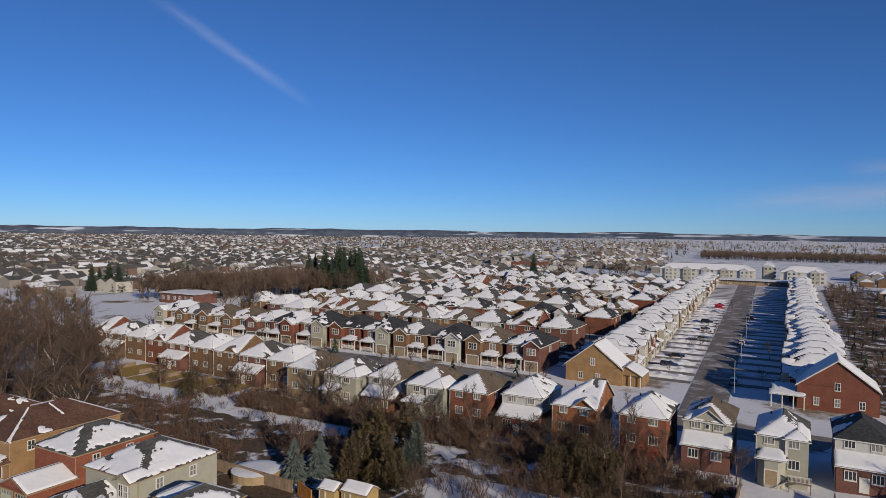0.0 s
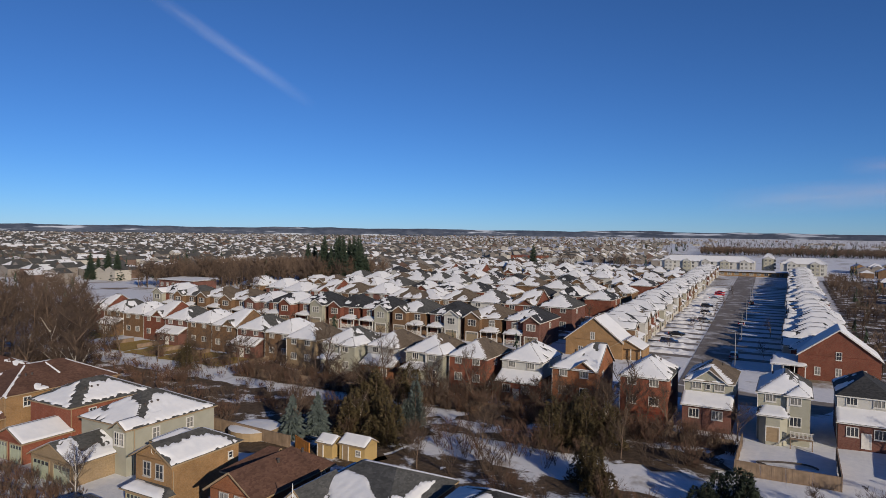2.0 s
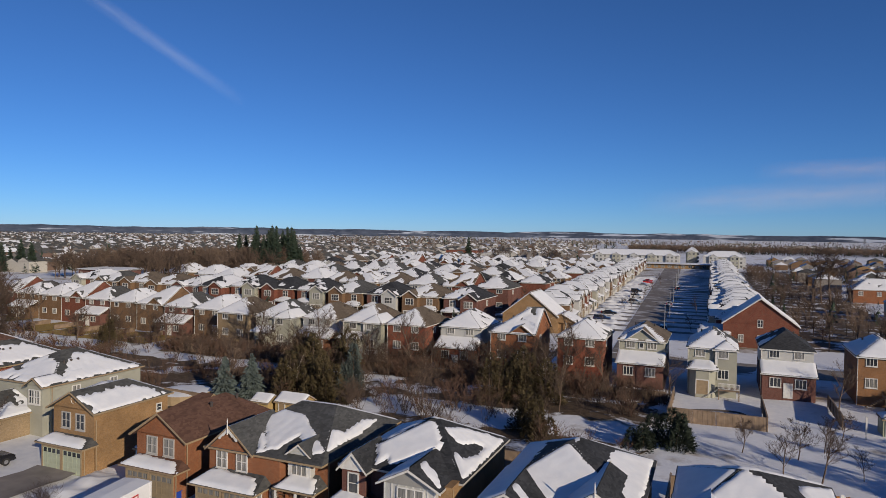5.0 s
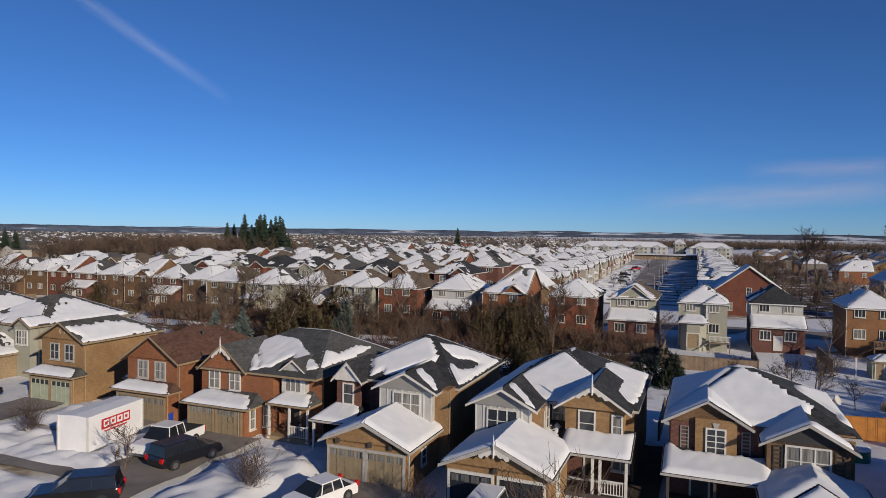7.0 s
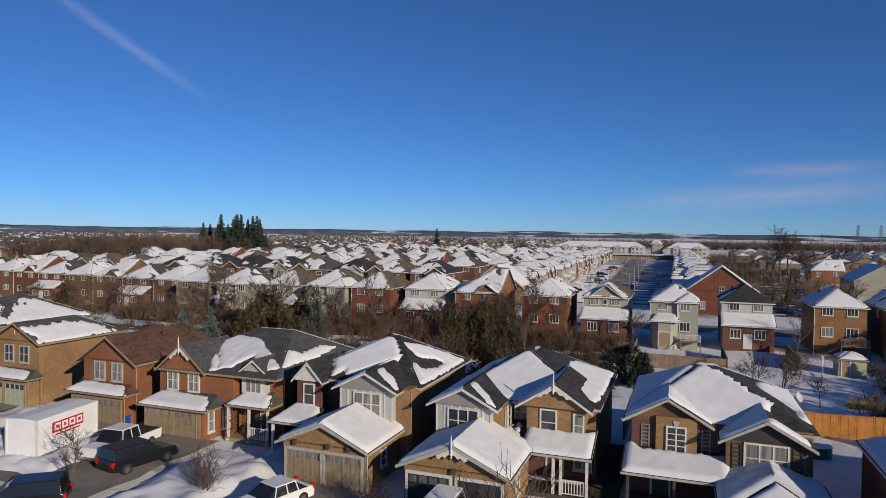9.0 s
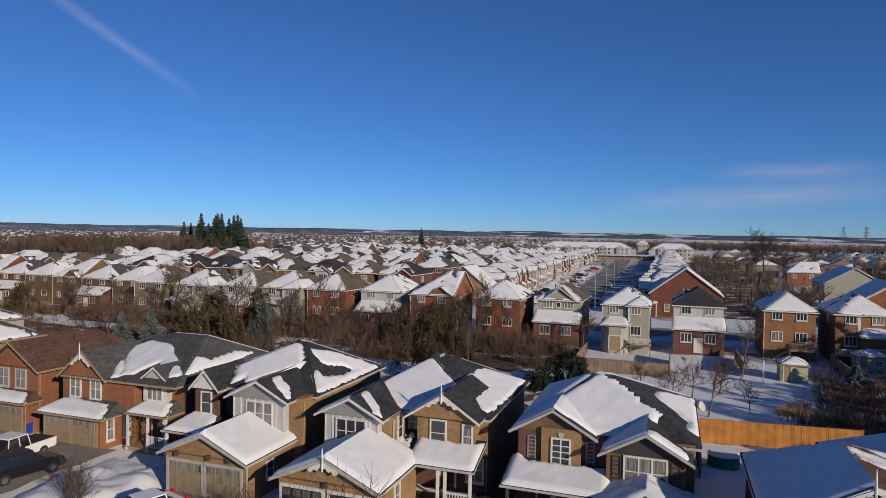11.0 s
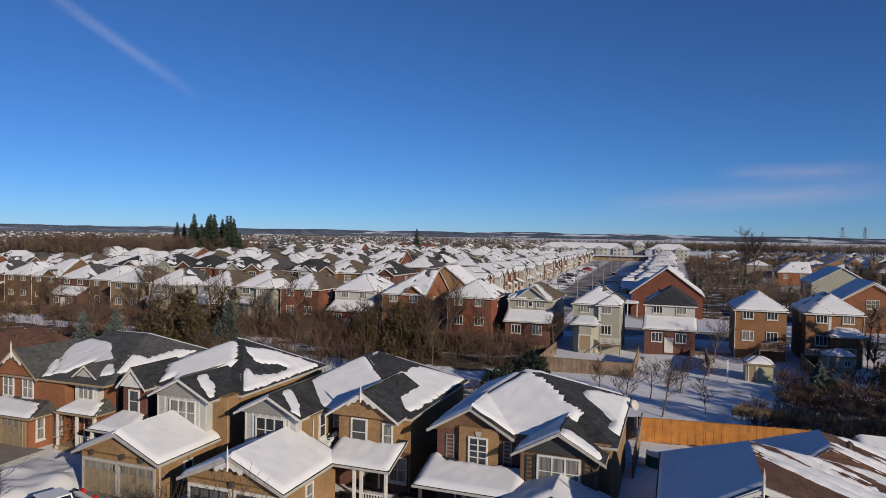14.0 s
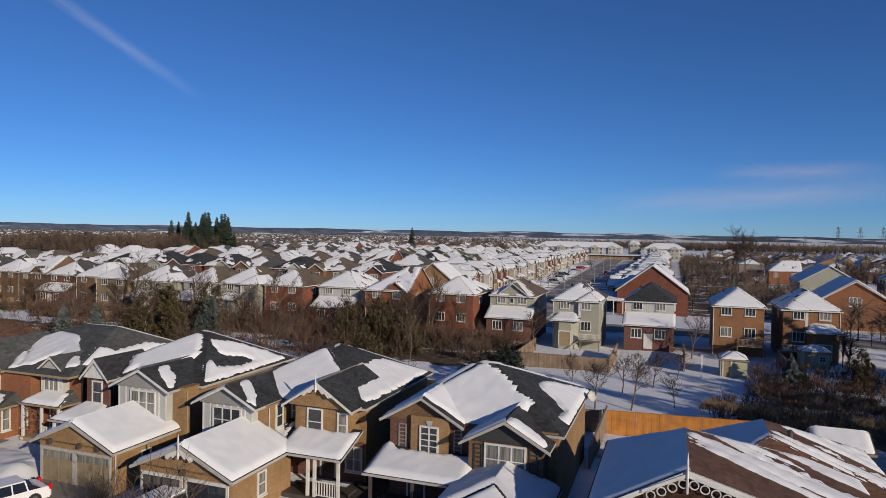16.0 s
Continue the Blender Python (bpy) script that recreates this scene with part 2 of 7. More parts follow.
def inside_by(poly, x, y):
    """How far a place lies within an outline; outside it is below nought."""
    best, hit, n = 1e9, False, len(poly)
    for i in range(n):
        (ax, ay), (bx, by) = poly[i], poly[(i + 1) % n]
        dx, dy = bx - ax, by - ay
        k = max(0.0, min(1.0, ((x - ax) * dx + (y - ay) * dy) / (dx * dx + dy * dy + 1e-9)))
        best = min(best, math.hypot(x - ax - k * dx, y - ay - k * dy))
        if (ay > y) != (by > y) and x < ax + (y - ay) * dx / dy:
            hit = not hit
    return best if hit else -best


def snow_sheet(buf, poly, cell, cover, seed, depth=0.17, bare=(), rim=None, streak=None, patches=None):
    """Snow on one slope: a sheet that rises out of the roof where it lies and dips into it where it has slid or melted away."""
    p = [Vector(q) for q in poly]
    a = (p[1] - p[0]).normalized()
    nrm = (p[1] - p[0]).cross(p[-1] - p[0]).normalized()
    if nrm.z < 0:
        nrm = -nrm
    b = nrm.cross(a).normalized()
    flat = [((q - p[0]).dot(a), (q - p[0]).dot(b)) for q in p]
    amax, bmax = max(q[0] for q in flat), max(q[1] for q in flat)
    amin = min(q[0] for q in flat)
    edges, slack = [], []
    ridge = cover > 0.9 and len(p) == 4 and abs(p[2].z - p[3].z) < 0.01 and not rim
    for k, ((ax, ay), (bx, by)) in enumerate(zip(flat, flat[1:] + flat[:1])):
        ln = math.hypot(bx - ax, by - ay)
        if ln > 1e-4:
            edges.append((ax, ay, (bx - ax) / ln, (by - ay) / ln))
            slack.append(0.6 if ridge and k == 2 else 0.0)
    over = 0.1 if ridge else 0.0
    na, nb = max(2, int((amax - amin) / cell) + 2), max(2, int(bmax / cell) + 2)
    base = len(buf.v)
    vals = []
    for j in range(nb + 1):
        for i in range(na + 1):
            s, t = amin + (amax - amin) * i / na, (bmax + over) * j / nb
            away = [(t - ay) * dx - (s - ax) * dy for ax, ay, dx, dy in edges]
            inside = min(d + e for d, e in zip(away, slack))
            q = Vector((s * 0.45 + seed * 7.3, t * 0.3 + seed * 3.1, seed))
            if streak:
                q = Vector(((s + t * streak[2]) * streak[0] + seed * 7.3, t * streak[1] + seed * 3.1, seed))
            f = cover + 0.9 * noise.noise(q) + 0.42 * noise.noise(q * 3.7) + 0.16 * noise.noise(q * 11)
            f -= 0.5 * max(0.0, t / bmax - 0.72) * 2.5 * (1.2 - cover)
            for bs, bt, br in bare:
                f = min(f, math.hypot(s / amax - bs, (t / bmax - bt) * bmax / amax) * amax - br + 0.35 * noise.noise(q * 5))
            if rim:
                f = min(f, min(d - r for d, r in zip(away, rim) if r > 0) + 0.55 * noise.noise(q * 3.1) + 0.25 * noise.noise(q * 9))
            if patches:
                f = max(inside_by([(a0 * amax, b0 * bmax) for a0, b0 in q0], s, t) for q0 in patches)
                f = f * 1.3 + 0.2 * noise.noise(q * 6) + 0.14 * noise.noise(Vector((s * 3.2, t * 1.1, seed)))
            f = min(f, inside - 0.1)
            h = max(-0.07, min(depth * 0.62, f * 0.8)) + (0.025 * noise.noise(q * 4) if f > 0.25 else 0)
            vals.append(f)
            buf.v.append(tuple(p[0] + a * s + b * t + nrm * (h + 0.012)))
    w = na + 1
    for j in range(nb):
        for i in range(na):
            k = (j * w + i, j * w + i + 1, (j + 1) * w + i + 1, (j + 1) * w + i)
            if max(vals[q] for q in k) > 0:
                buf.f.append(tuple(base + q for q in k))
                buf.m.append(0)


def islands(buf, least):
    """The separate patches of a mesh that have at least so many faces."""
    root = list(range(len(buf.v)))

    def find(i):
        while root[i] != i:
            root[i] = root[root[i]]
            i = root[i]
        return i

    for f in buf.f:
        a = find(f[0])
        for i in f[1:]:
            root[find(i)] = a
    groups = {}
    for k, f in enumerate(buf.f):
        groups.setdefault(find(f[0]), []).append(k)
    out = []
    for faces in groups.values():
        if len(faces) < least:
            continue
        b, names = Buf(), {}
        for k in faces:
            for i in buf.f[k]:
                if i not in names:
                    names[i] = len(b.v)
                    b.v.append(buf.v[i])
            b.f.append(tuple(names[i] for i in buf.f[k]))
            b.m.append(0)
        out.append(b)
    return out


def lattice(b, xs, zs, hole, y0, y1, mi=0):
    """A flat board from y0 (front) to y1 with rectangular holes, all in one piece."""
    n, w, h = len(b.v), len(xs), len(zs)
    b.v += [(x, y, z) for y in (y0, y1) for z in zs for x in xs]

    def q(i, j, k):
        return n + k * w * h + j * w + i

    solid = [[not hole(i, j) for i in range(w - 1)] for j in range(h - 1)]
    for j in range(h - 1):
        for i in range(w - 1):
            if not solid[j][i]:
                continue
            b.f.append((q(i, j, 0), q(i + 1, j, 0), q(i + 1, j + 1, 0), q(i, j + 1, 0)))
            b.m.append(mi)
            for di, dj, e0, e1 in ((0, -1, (i, j), (i + 1, j)), (1, 0, (i + 1, j), (i + 1, j + 1)), (0, 1, (i + 1, j + 1), (i, j + 1)), (-1, 0, (i, j + 1), (i, j))):
                ii, jj = i + di, j + dj
                if not (0 <= ii < w - 1 and 0 <= jj < h - 1 and solid[jj][ii]):
                    b.f.append((q(*e0, 1), q(*e1, 1), q(*e1, 0), q(*e0, 0)))
                    b.m.append(mi)
    return b


WINDOW_CACHE = {}


def window_meshes(w, h, bars, frame_mat, rows=1):
    key = (round(w, 2), round(h, 2), bars, frame_mat.name, rows)
    if key not in WINDOW_CACHE:
        t, k = 0.1, 0.04
        xs = [-w / 2 - t, -w / 2]
        for i in range(1, bars + 1):
            x = -w / 2 + w * i / (bars + 1)
            xs += [x - k, x + k]
        xs += [w / 2, w / 2 + t]
        zs = [-h / 2 - t, -h / 2]
        for i in range(1, rows + 1):
            z = -h / 2 + h * i / (rows + 1)
            zs += [z - 0.025, z + 0.025]
        zs += [h / 2, h / 2 + t]
        fr = lattice(Buf(), xs, zs, lambda i, j: i % 2 == 1 and j % 2 == 1, -0.07, 0.03)
        gl = Buf().box(-w / 2, w / 2, -0.03, -0.01, -h / 2, h / 2)
        si = Buf().box(-w / 2 - 0.14, w / 2 + 0.14, -0.13, 0.0, -h / 2 - t - 0.09, -h / 2 - t - 0.005)
        WINDOW_CACHE[key] = (fr.mesh("window", [frame_mat]), gl.mesh("pane", [GLASS]), si.mesh("sill", [frame_mat]))
    return WINDOW_CACHE[key]


FACES = {"front": 0.0, "right": 90.0, "back": 180.0, "left": -90.0}


def add_window(house, face, x, y, z, w=1.0, h=1.3, bars=1, mat=None, fine=True, rows=1):
    """A window whose middle is at (x, y, z) of the house's own frame."""
    fr, gl, si = window_meshes(w, h, bars, mat or TRIM_WHITE, rows)
    if not fine:
        key = ("far", round(w, 2), round(h, 2), bars)
        if key not in WINDOW_CACHE:
            b = Buf()
            b.v = [tuple(q.co) for q in fr.vertices]
            b.f = [tuple(q.vertices) for q in fr.polygons]
            b.m = [0] * len(b.f)
            WINDOW_CACHE[key] = b.box(-w / 2 - 0.02, w / 2 + 0.02, -0.03, 0.0, -h / 2 - 0.02, h / 2 + 0.02, 1).mesh("window", [mat or TRIM_WHITE, GLASS])
        return part("window", WINDOW_CACHE[key], [], house, m=pose(x, y, z, 0, 0, FACES[face]))
    ob = part("window", fr, [], house, m=pose(x, y, z, 0, 0, FACES[face]))
    part("pane", gl, [], ob)
    if fine:
        part("sill", si, [], ob)
    return ob


class House:
    """A house in its own frame: x along its front, y into it, z up; the front faces -y."""

    def __init__(self, m, label, wall, roof, trim, seed, cell=0.3, category="house", group="houses", name="house"):
        self.ob = new(name)
        self.ob.matrix_world = m
        tagged(self.ob, label, category, group)
        self.wall, self.roofmat, self.trim, self.seed, self.cell = wall, roof, trim, seed, cell
        self.n = 0
        self.streak = None

    def body(self, x0, x1, y0, y1, z1, mat=None, z0=-1.2, name="wall", label=""):
        return part(name, Buf().box(x0, x1, y0, y1, z0, z1), [mat or self.wall], self.ob, label)

    def roof(self, x0, x1, y0, y1, ze, pitch, axis="y", hip0=False, hip1=False, over=0.35, cover=0.35, gable=None, bare=(), depth=0.17, mat=None, name="roof", ends=None, ridge=None, rims=None, patches=None):
        e0 = over if ends is None else ends[0]
        e1 = over if ends is None else ends[1]
        if axis == "y":
            X0, X1, Y0, Y1 = x0 - over, x1 + over, y0 - e0, y1 + e1
        else:
            X0, X1, Y0, Y1 = x0 - e0, x1 + e1, y0 - over, y1 + over
        drop = over * math.tan(radians(pitch))
        planes = roof_planes(X0, X1, Y0, Y1, ze - drop + 0.12, pitch, axis, hip0, hip1)
        if ridge:
            # a hipped roof whose ridge runs between two given places
            (ax, ay), (bx, by), rz = ridge
            e = ze - 0.1
            p0, p1 = (ax, ay, rz), (bx, by, rz)
            if abs(bx - ax) > abs(by - ay):
                planes = [[(X0, Y0, e), (X1, Y0, e), p1, p0], [(X1, Y1, e), (X0, Y1, e), p0, p1], [(X0, Y1, e), (X0, Y0, e), p0], [(X1, Y0, e), (X1, Y1, e), p1]]
            else:
                planes = [[(X0, Y1, e), (X0, Y0, e), p0, p1], [(X1, Y0, e), (X1, Y1, e), p1, p0], [(X0, Y0, e), (X1, Y0, e), p0], [(X1, Y1, e), (X0, Y1, e), p1]]
            hip0 = hip1 = True
        buf = Buf()
        for p in planes:
            buf.prism(p, (0, 0, -0.16), 0, 1)
        ob = part(name, buf, [mat or self.roofmat, self.trim], self.ob)
        if cover is not None:
            self.n += 1
            sn = Buf()
            covers = cover if isinstance(cover, (list, tuple)) else [cover] * len(planes)
            for i, (p, cv) in enumerate(zip(planes, covers)):
                if cv is not None:
                    snow_sheet(sn, p, self.cell, cv, self.seed * 13 + self.n * 3 + i, depth, [b[1:] for b in bare if b[0] == i], (rims or {}).get(i), self.streak if cv < 0.6 else None, (patches or {}).get(i))
            self.lay(sn, ob)
        if not (hip0 and hip1):
            h = (x1 - x0) / 2 if axis == "y" else (y1 - y0) / 2
            top = ze + h * math.tan(radians(pitch)) - 0.05
            if axis == "y":
                tri = [(x0, y0, ze - 0.1), (x1, y0, ze - 0.1), (x1, y0, ze), ((x0 + x1) / 2, y0, top), (x0, y0, ze)]
                tri = [(q[0], (y0 + (h if hip0 else 0)), q[2]) for q in tri]
                sh = (0, (y1 - (h if hip1 else 0)) - (y0 + (h if hip0 else 0)), 0)
            else:
                tri = [(x0, y0, ze - 0.1), (x0, y1, ze - 0.1), (x0, y1, ze), (x0, (y0 + y1) / 2, top), (x0, y0, ze)]
                tri = [(x0 + (h if hip0 else 0), q[1], q[2]) for q in tri]
                sh = (x1 - x0 - (h if hip0 else 0) - (h if hip1 else 0), 0, 0)
            part("gable", Buf().prism(tri, sh), [gable or self.wall], self.ob)
        return ob

    def lean(self, x0, x1, y0, y1, ze, rise, cover=0.7, depth=0.2, ends=True, mat=None, bare=()):
        """A lean-to roof that climbs from y0 to y1, with hipped ends."""
        k = min(0.8, (x1 - x0) / 4) if ends else 0
        planes = [[(x0, y0, ze), (x1, y0, ze), (x1 - k, y1, ze + rise), (x0 + k, y1, ze + rise)]]
        if ends:
            planes += [[(x1, y0, ze), (x1, y1, ze), (x1 - k, y1, ze + rise)], [(x0, y1, ze), (x0, y0, ze), (x0 + k, y1, ze + rise)]]
        buf = Buf()
        for p in planes:
            buf.prism(p, (0, 0, -0.14), 0, 1)
        ob = part("lower_roof", buf, [mat or self.roofmat, self.trim], self.ob)
        self.n += 1
        sn = Buf()
        held = None
        if cover > 0.9 and self.cell <= 0.28:
            k = 0.05 * noise.noise(Vector((self.seed * 1.7, self.n * 2.3, 0)))
            held = [[(0.0, -0.06), (0.02 + k, 0.5), (0.14 + k, 0.86 + k), (0.5, 0.8 - k), (0.8 + k, 0.74), (0.9, 0.4), (1.0, -0.06)]] if ends else [[(-0.02, -0.06), (-0.02, 0.9 + k), (0.06, 1.05), (0.16, 0.86), (0.6, 0.82 + k), (1.02, 0.9), (1.02, -0.06)]]
        for i, p in enumerate(planes[:1]):
            snow_sheet(sn, p, self.cell, cover, self.seed * 13 + self.n * 3 + i, depth, [b[1:] for b in bare if b[0] == i], patches=held)
        self.lay(sn, ob)
        return ob

    def lay(self, sn, roof):
        """Puts the snow on its roof: patch by patch on the near houses, as one scatter on far ones."""
        patches = islands(sn, 5)
        if self.cell > 0.3:
            if patches:
                joined = Buf()
                for b in patches:
                    n = len(joined.v)
                    joined.v += b.v
                    joined.f += [tuple(n + i for i in f) for f in b.f]
                    joined.m += b.m
                tagged(part("snow", joined, [SNOW], roof, "", True), "white snow lying on the shingles", kind="stuff" if len(patches) > 1 else "")
            return
        for b in patches:
            part("snow_patch", b, [SNOW], roof, "white snow lying on the shingles", True)

    def window(self, face, x, y, z, w=1.0, h=1.3, bars=1, mat=None, fine=True, rows=1):
        return add_window(self.ob, face, x, y, z, w, h, bars, mat or TRIM_WHITE, fine, rows)

    def garage_door(self, x, y, w=2.5, h=2.15, mat=None, z=0.0, face="front", surround=None):
        t = 0.06
        xs, zs = [], []
        for c in range(4):
            xs += [-w / 2 + c * w / 4 + t, -w / 2 + (c + 1) * w / 4 - t]
        for r in range(4):
            zs += [r * h / 4 + t, (r + 1) * h / 4 - t]
        b = lattice(Buf(), [-w / 2] + xs + [w / 2], [0] + zs + [h], lambda i, j: i % 2 == 1 and j % 2 == 1, -0.04, 0.0)
        ob = part("garage_door", b, [mat or DOOR_TAN], self.ob, m=pose(x, y, z, 0, 0, FACES[face]))
        part("door_panel", Buf().box(-w / 2, w / 2, -0.012, 0.03, 0, 0.75 * h), [mat or DOOR_TAN], ob)
        part("door_glazing", Buf().box(-w / 2, w / 2, -0.012, 0.03, 0.75 * h + 0.002, h), [GLASS], ob)
        fr = lattice(Buf(), [-w / 2 - 0.16, -w / 2, w / 2, w / 2 + 0.16], [0, h, h + 0.18], lambda i, j: i == 1 and j == 0, -0.07, 0.03)
        part("door_frame", fr, [surround or self.trim], ob)
        return ob

    def post(self, x, y, z0, z1, r=0.08, mat=None):
        b = Buf().box(x - r, x + r, y - r, y + r, z0, z1)
        b.box(x - r * 1.5, x + r * 1.5, y - r * 1.5, y + r * 1.5, z1 - 0.12, z1 - 0.002)
        b.box(x - r * 1.5, x + r * 1.5, y - r * 1.5, y + r * 1.5, z0, z0 + 0.16)
        return part("post", b, [mat or TRIM_WHITE], self.ob)

    def railing(self, x0, x1, y, z, mat=None):
        n = max(2, int((x1 - x0) / 0.16))
        xs = []
        for i in range(n):
            c = x0 + (x1 - x0) * (i + 0.5) / n
            xs += [c - 0.025, c + 0.025]
        xs = [x0] + xs + [x1]
        b = lattice(Buf(), xs, [z + 0.08, z + 0.14, z + 0.86, z + 0.95], lambda i, j: j == 1 and i % 2 == 0, y - 0.03, y + 0.03)
        return part("railing", b, [mat or TRIM_WHITE], self.ob)

    def rake(self, cx, half, y, ze, rise, mat=None, w=0.15):
        """Boards along the two slopes of a gable's front edge."""
        b = Buf()
        b.prism([(cx - half, y, ze - w), (cx, y, ze + rise - w), (cx + half, y, ze - w), (cx + half, y, ze), (cx, y, ze + rise), (cx - half, y, ze)], (0, 0.06, 0))
        return part("rake_board", b, [mat or self.trim], self.ob)

    def gingerbread(self, cx, y, z, half, slope, mat=None):
        """Fretwork under the peak of a gable: a scalloped board with a finial."""
        b = Buf()
        n = 10
        top = [(cx - half + 2 * half * i / n, y, z - abs(-half + 2 * half * i / n) * slope) for i in range(n + 1)]
        low = [(p[0], y, p[2] - 0.12 - (0.16 if i % 2 else 0.03) - 0.1 * (1 - abs(2 * i / n - 1))) for i, p in enumerate(top)]
        b.prism(top + low[::-1], (0, 0.05, 0))
        ob = part("fretwork", b, [mat or TRIM_WHITE], self.ob)
        f = Buf().tube((cx, y - 0.03, z - 0.5), (cx, y - 0.03, z + 0.55), 0.055, 0.045, 6).tube((cx, y - 0.03, z + 0.55), (cx, y - 0.03, z + 0.85), 0.045, 0.005, 6)
        part("finial", f, [mat or TRIM_WHITE], ob)
        return ob

    def shutter(self, x, y, z, w=0.42, h=1.4, mat=None):
        xs, zs = [x - w / 2, x - w / 2 + 0.07, x + w / 2 - 0.07, x + w / 2], [z - h / 2]
        for i in range(6):
            zs += [z - h / 2 + 0.06 + i * (h - 0.06) / 6, z - h / 2 + (i + 1) * (h - 0.06) / 6]
        zs.append(z + h / 2)
        return part("shutter", lattice(Buf(), xs, zs, lambda i, j: i == 1 and j % 2 == 1, y - 0.06, y - 0.02), [mat or TRIM_DARK], self.ob)

    def downpipe(self, x, y, z1, mat=None):
        return part("downpipe", Buf().tube((x, y, 0.1), (x, y, z1), 0.05, 0.05, 6), [mat or self.trim], self.ob)

    def vent(self, x, y, z):
        b = Buf().tube((x, y, z), (x, y, z + 0.35), 0.12, 0.12, 8).tube((x, y, z + 0.35), (x, y, z + 0.48), 0.2, 0.05, 8)
        return part("roof_vent", b, [TRIM_DARK], self.ob)

    def door(self, face, x, y, z=0.15, w=0.95, mat=None):
        b = lattice(Buf(), [-w / 2, -w / 2 + 0.14, w / 2 - 0.14, w / 2], [0, 0.25, 0.95, 1.1, 1.85, 2.05], lambda i, j: i == 1 and j in (1, 3), -0.05, 0.02)
        ob = part("door", b, [mat or TRIM_DARK], self.ob, m=pose(x, y, z, 0, 0, FACES[face]))
        part("door_panel", Buf().box(-w / 2 + 0.1, w / 2 - 0.1, -0.02, 0.01, 0.2, 1.9), [mat or TRIM_DARK], ob)
        part("door_frame", lattice(Buf(), [-w / 2 - 0.12, -w / 2, w / 2, w / 2 + 0.12], [0, 2.05, 2.2], lambda i, j: i == 1 and j == 0, -0.07, 0.02), [TRIM_WHITE], ob)
        return ob
# ---- ground ----
def ground_z(u, v):
    t = max(0.0, min(1.0, (66 - v) / 14))
    z = 0.84 * t * t * (3 - 2 * t)
    if v > 3000:
        z += 22 * min(1.0, (v - 3000) / 1200)
    return z


def steps(pairs):
    out = [pairs[0][0]]
    for (a, _), (b, st) in zip(pairs, pairs[1:]):
        n = max(1, round((b - a) / st))
        out += [a + (b - a) * (i + 1) / n for i in range(n)]
    return out


def ground_material():
    m = Nodes("snowy_ground")
    n = m.noise(0.05, 6, 0.62)
    n2 = m.noise(0.9, 5, 0.6)
    snow = m.ramp(n2, [(0.25, (0.58, 0.6, 0.64)), (0.7, (0.71, 0.715, 0.73))])
    worn = m.ramp(m.noise(0.35, 6, 0.68), [(0.4, (0.19, 0.145, 0.09)), (0.75, (0.27, 0.21, 0.14))])
    mask = m.ramp(n, [(0.56, (0, 0, 0)), (0.64, (1, 1, 1))])
    return m.done(m.mix(mask, snow, worn), 0.8, m.noise(2.2, 6, 0.65), 0.5, 0.15)


GROUND = ground_material()
us = steps([(-4600, 0), (-1500, 300), (-400, 60), (-180, 12), (90, 2.2), (250, 14), (1200, 80), (4600, 300)])
vs = steps([(-900, 0), (-60, 120), (20, 10), (130, 2.2), (600, 20), (1500, 90), (4700, 160)])
gb = Buf()
for v in vs:
    for u in us:
        n = 0.0
        if 15 < v < 140 and -190 < u < 95:
            n = 0.2 * noise.noise(Vector((u * 0.12, v * 0.12, 3))) + 0.1 * noise.noise(Vector((u * 0.5, v * 0.5, 8)))
        gb.v.append((u, v, ground_z(u, v) + n))
w = len(us)
for j in range(len(vs) - 1):
    for i in range(w - 1):
        gb.f.append((j * w + i, j * w + i + 1, (j + 1) * w + i + 1, (j + 1) * w + i))
        gb.m.append(0)
ground = part("ground", gb, [GROUND], None, smooth=True)
ground.matrix_world = GRID
tagged(ground, "snow-covered ground between the houses, open to the horizon", "ground", kind="structure")


def strip(name, u0, u1, v0, v1, mat, lift, label, category="road", kind="structure", rough=0.0, seed=0, skew=(0.0, 0.0)):
    """A flat piece of paving on the ground; rough lets its rim wander."""
    b = Buf()
    nu, nv = max(2, int((u1 - u0) / 1.5)), max(2, int((v1 - v0) / 1.5))
    if nu * nv > 6000:
        nu, nv = max(2, int((u1 - u0) / 5)), max(2, int((v1 - v0) / 5))
    for j in range(nv + 1):
        for i in range(nu + 1):
            v = v0 + (v1 - v0) * j / nv
            a, b_ = u0 + skew[0] * (v - v0), u1 + skew[1] * (v - v0)
            u = a + (b_ - a) * i / nu
            if rough and i in (0, nu):
                u += rough * noise.noise(Vector((v * 0.4, seed, i)))
            if rough and j in (0, nv):
                v += rough * noise.noise(Vector((u * 0.4, seed, j + 9)))
            b.v.append((u, v, ground_z(u, v) + lift))
    for j in range(nv):
        for i in range(nu):
            k = j * (nu + 1) + i
            b.f.append((k, k + 1, k + nu + 2, k + nu + 1))
            b.m.append(0)
    ob = part(name, b, [mat], None)
    ob.matrix_world = GRID
    return tagged(ob, label, category, kind=kind)


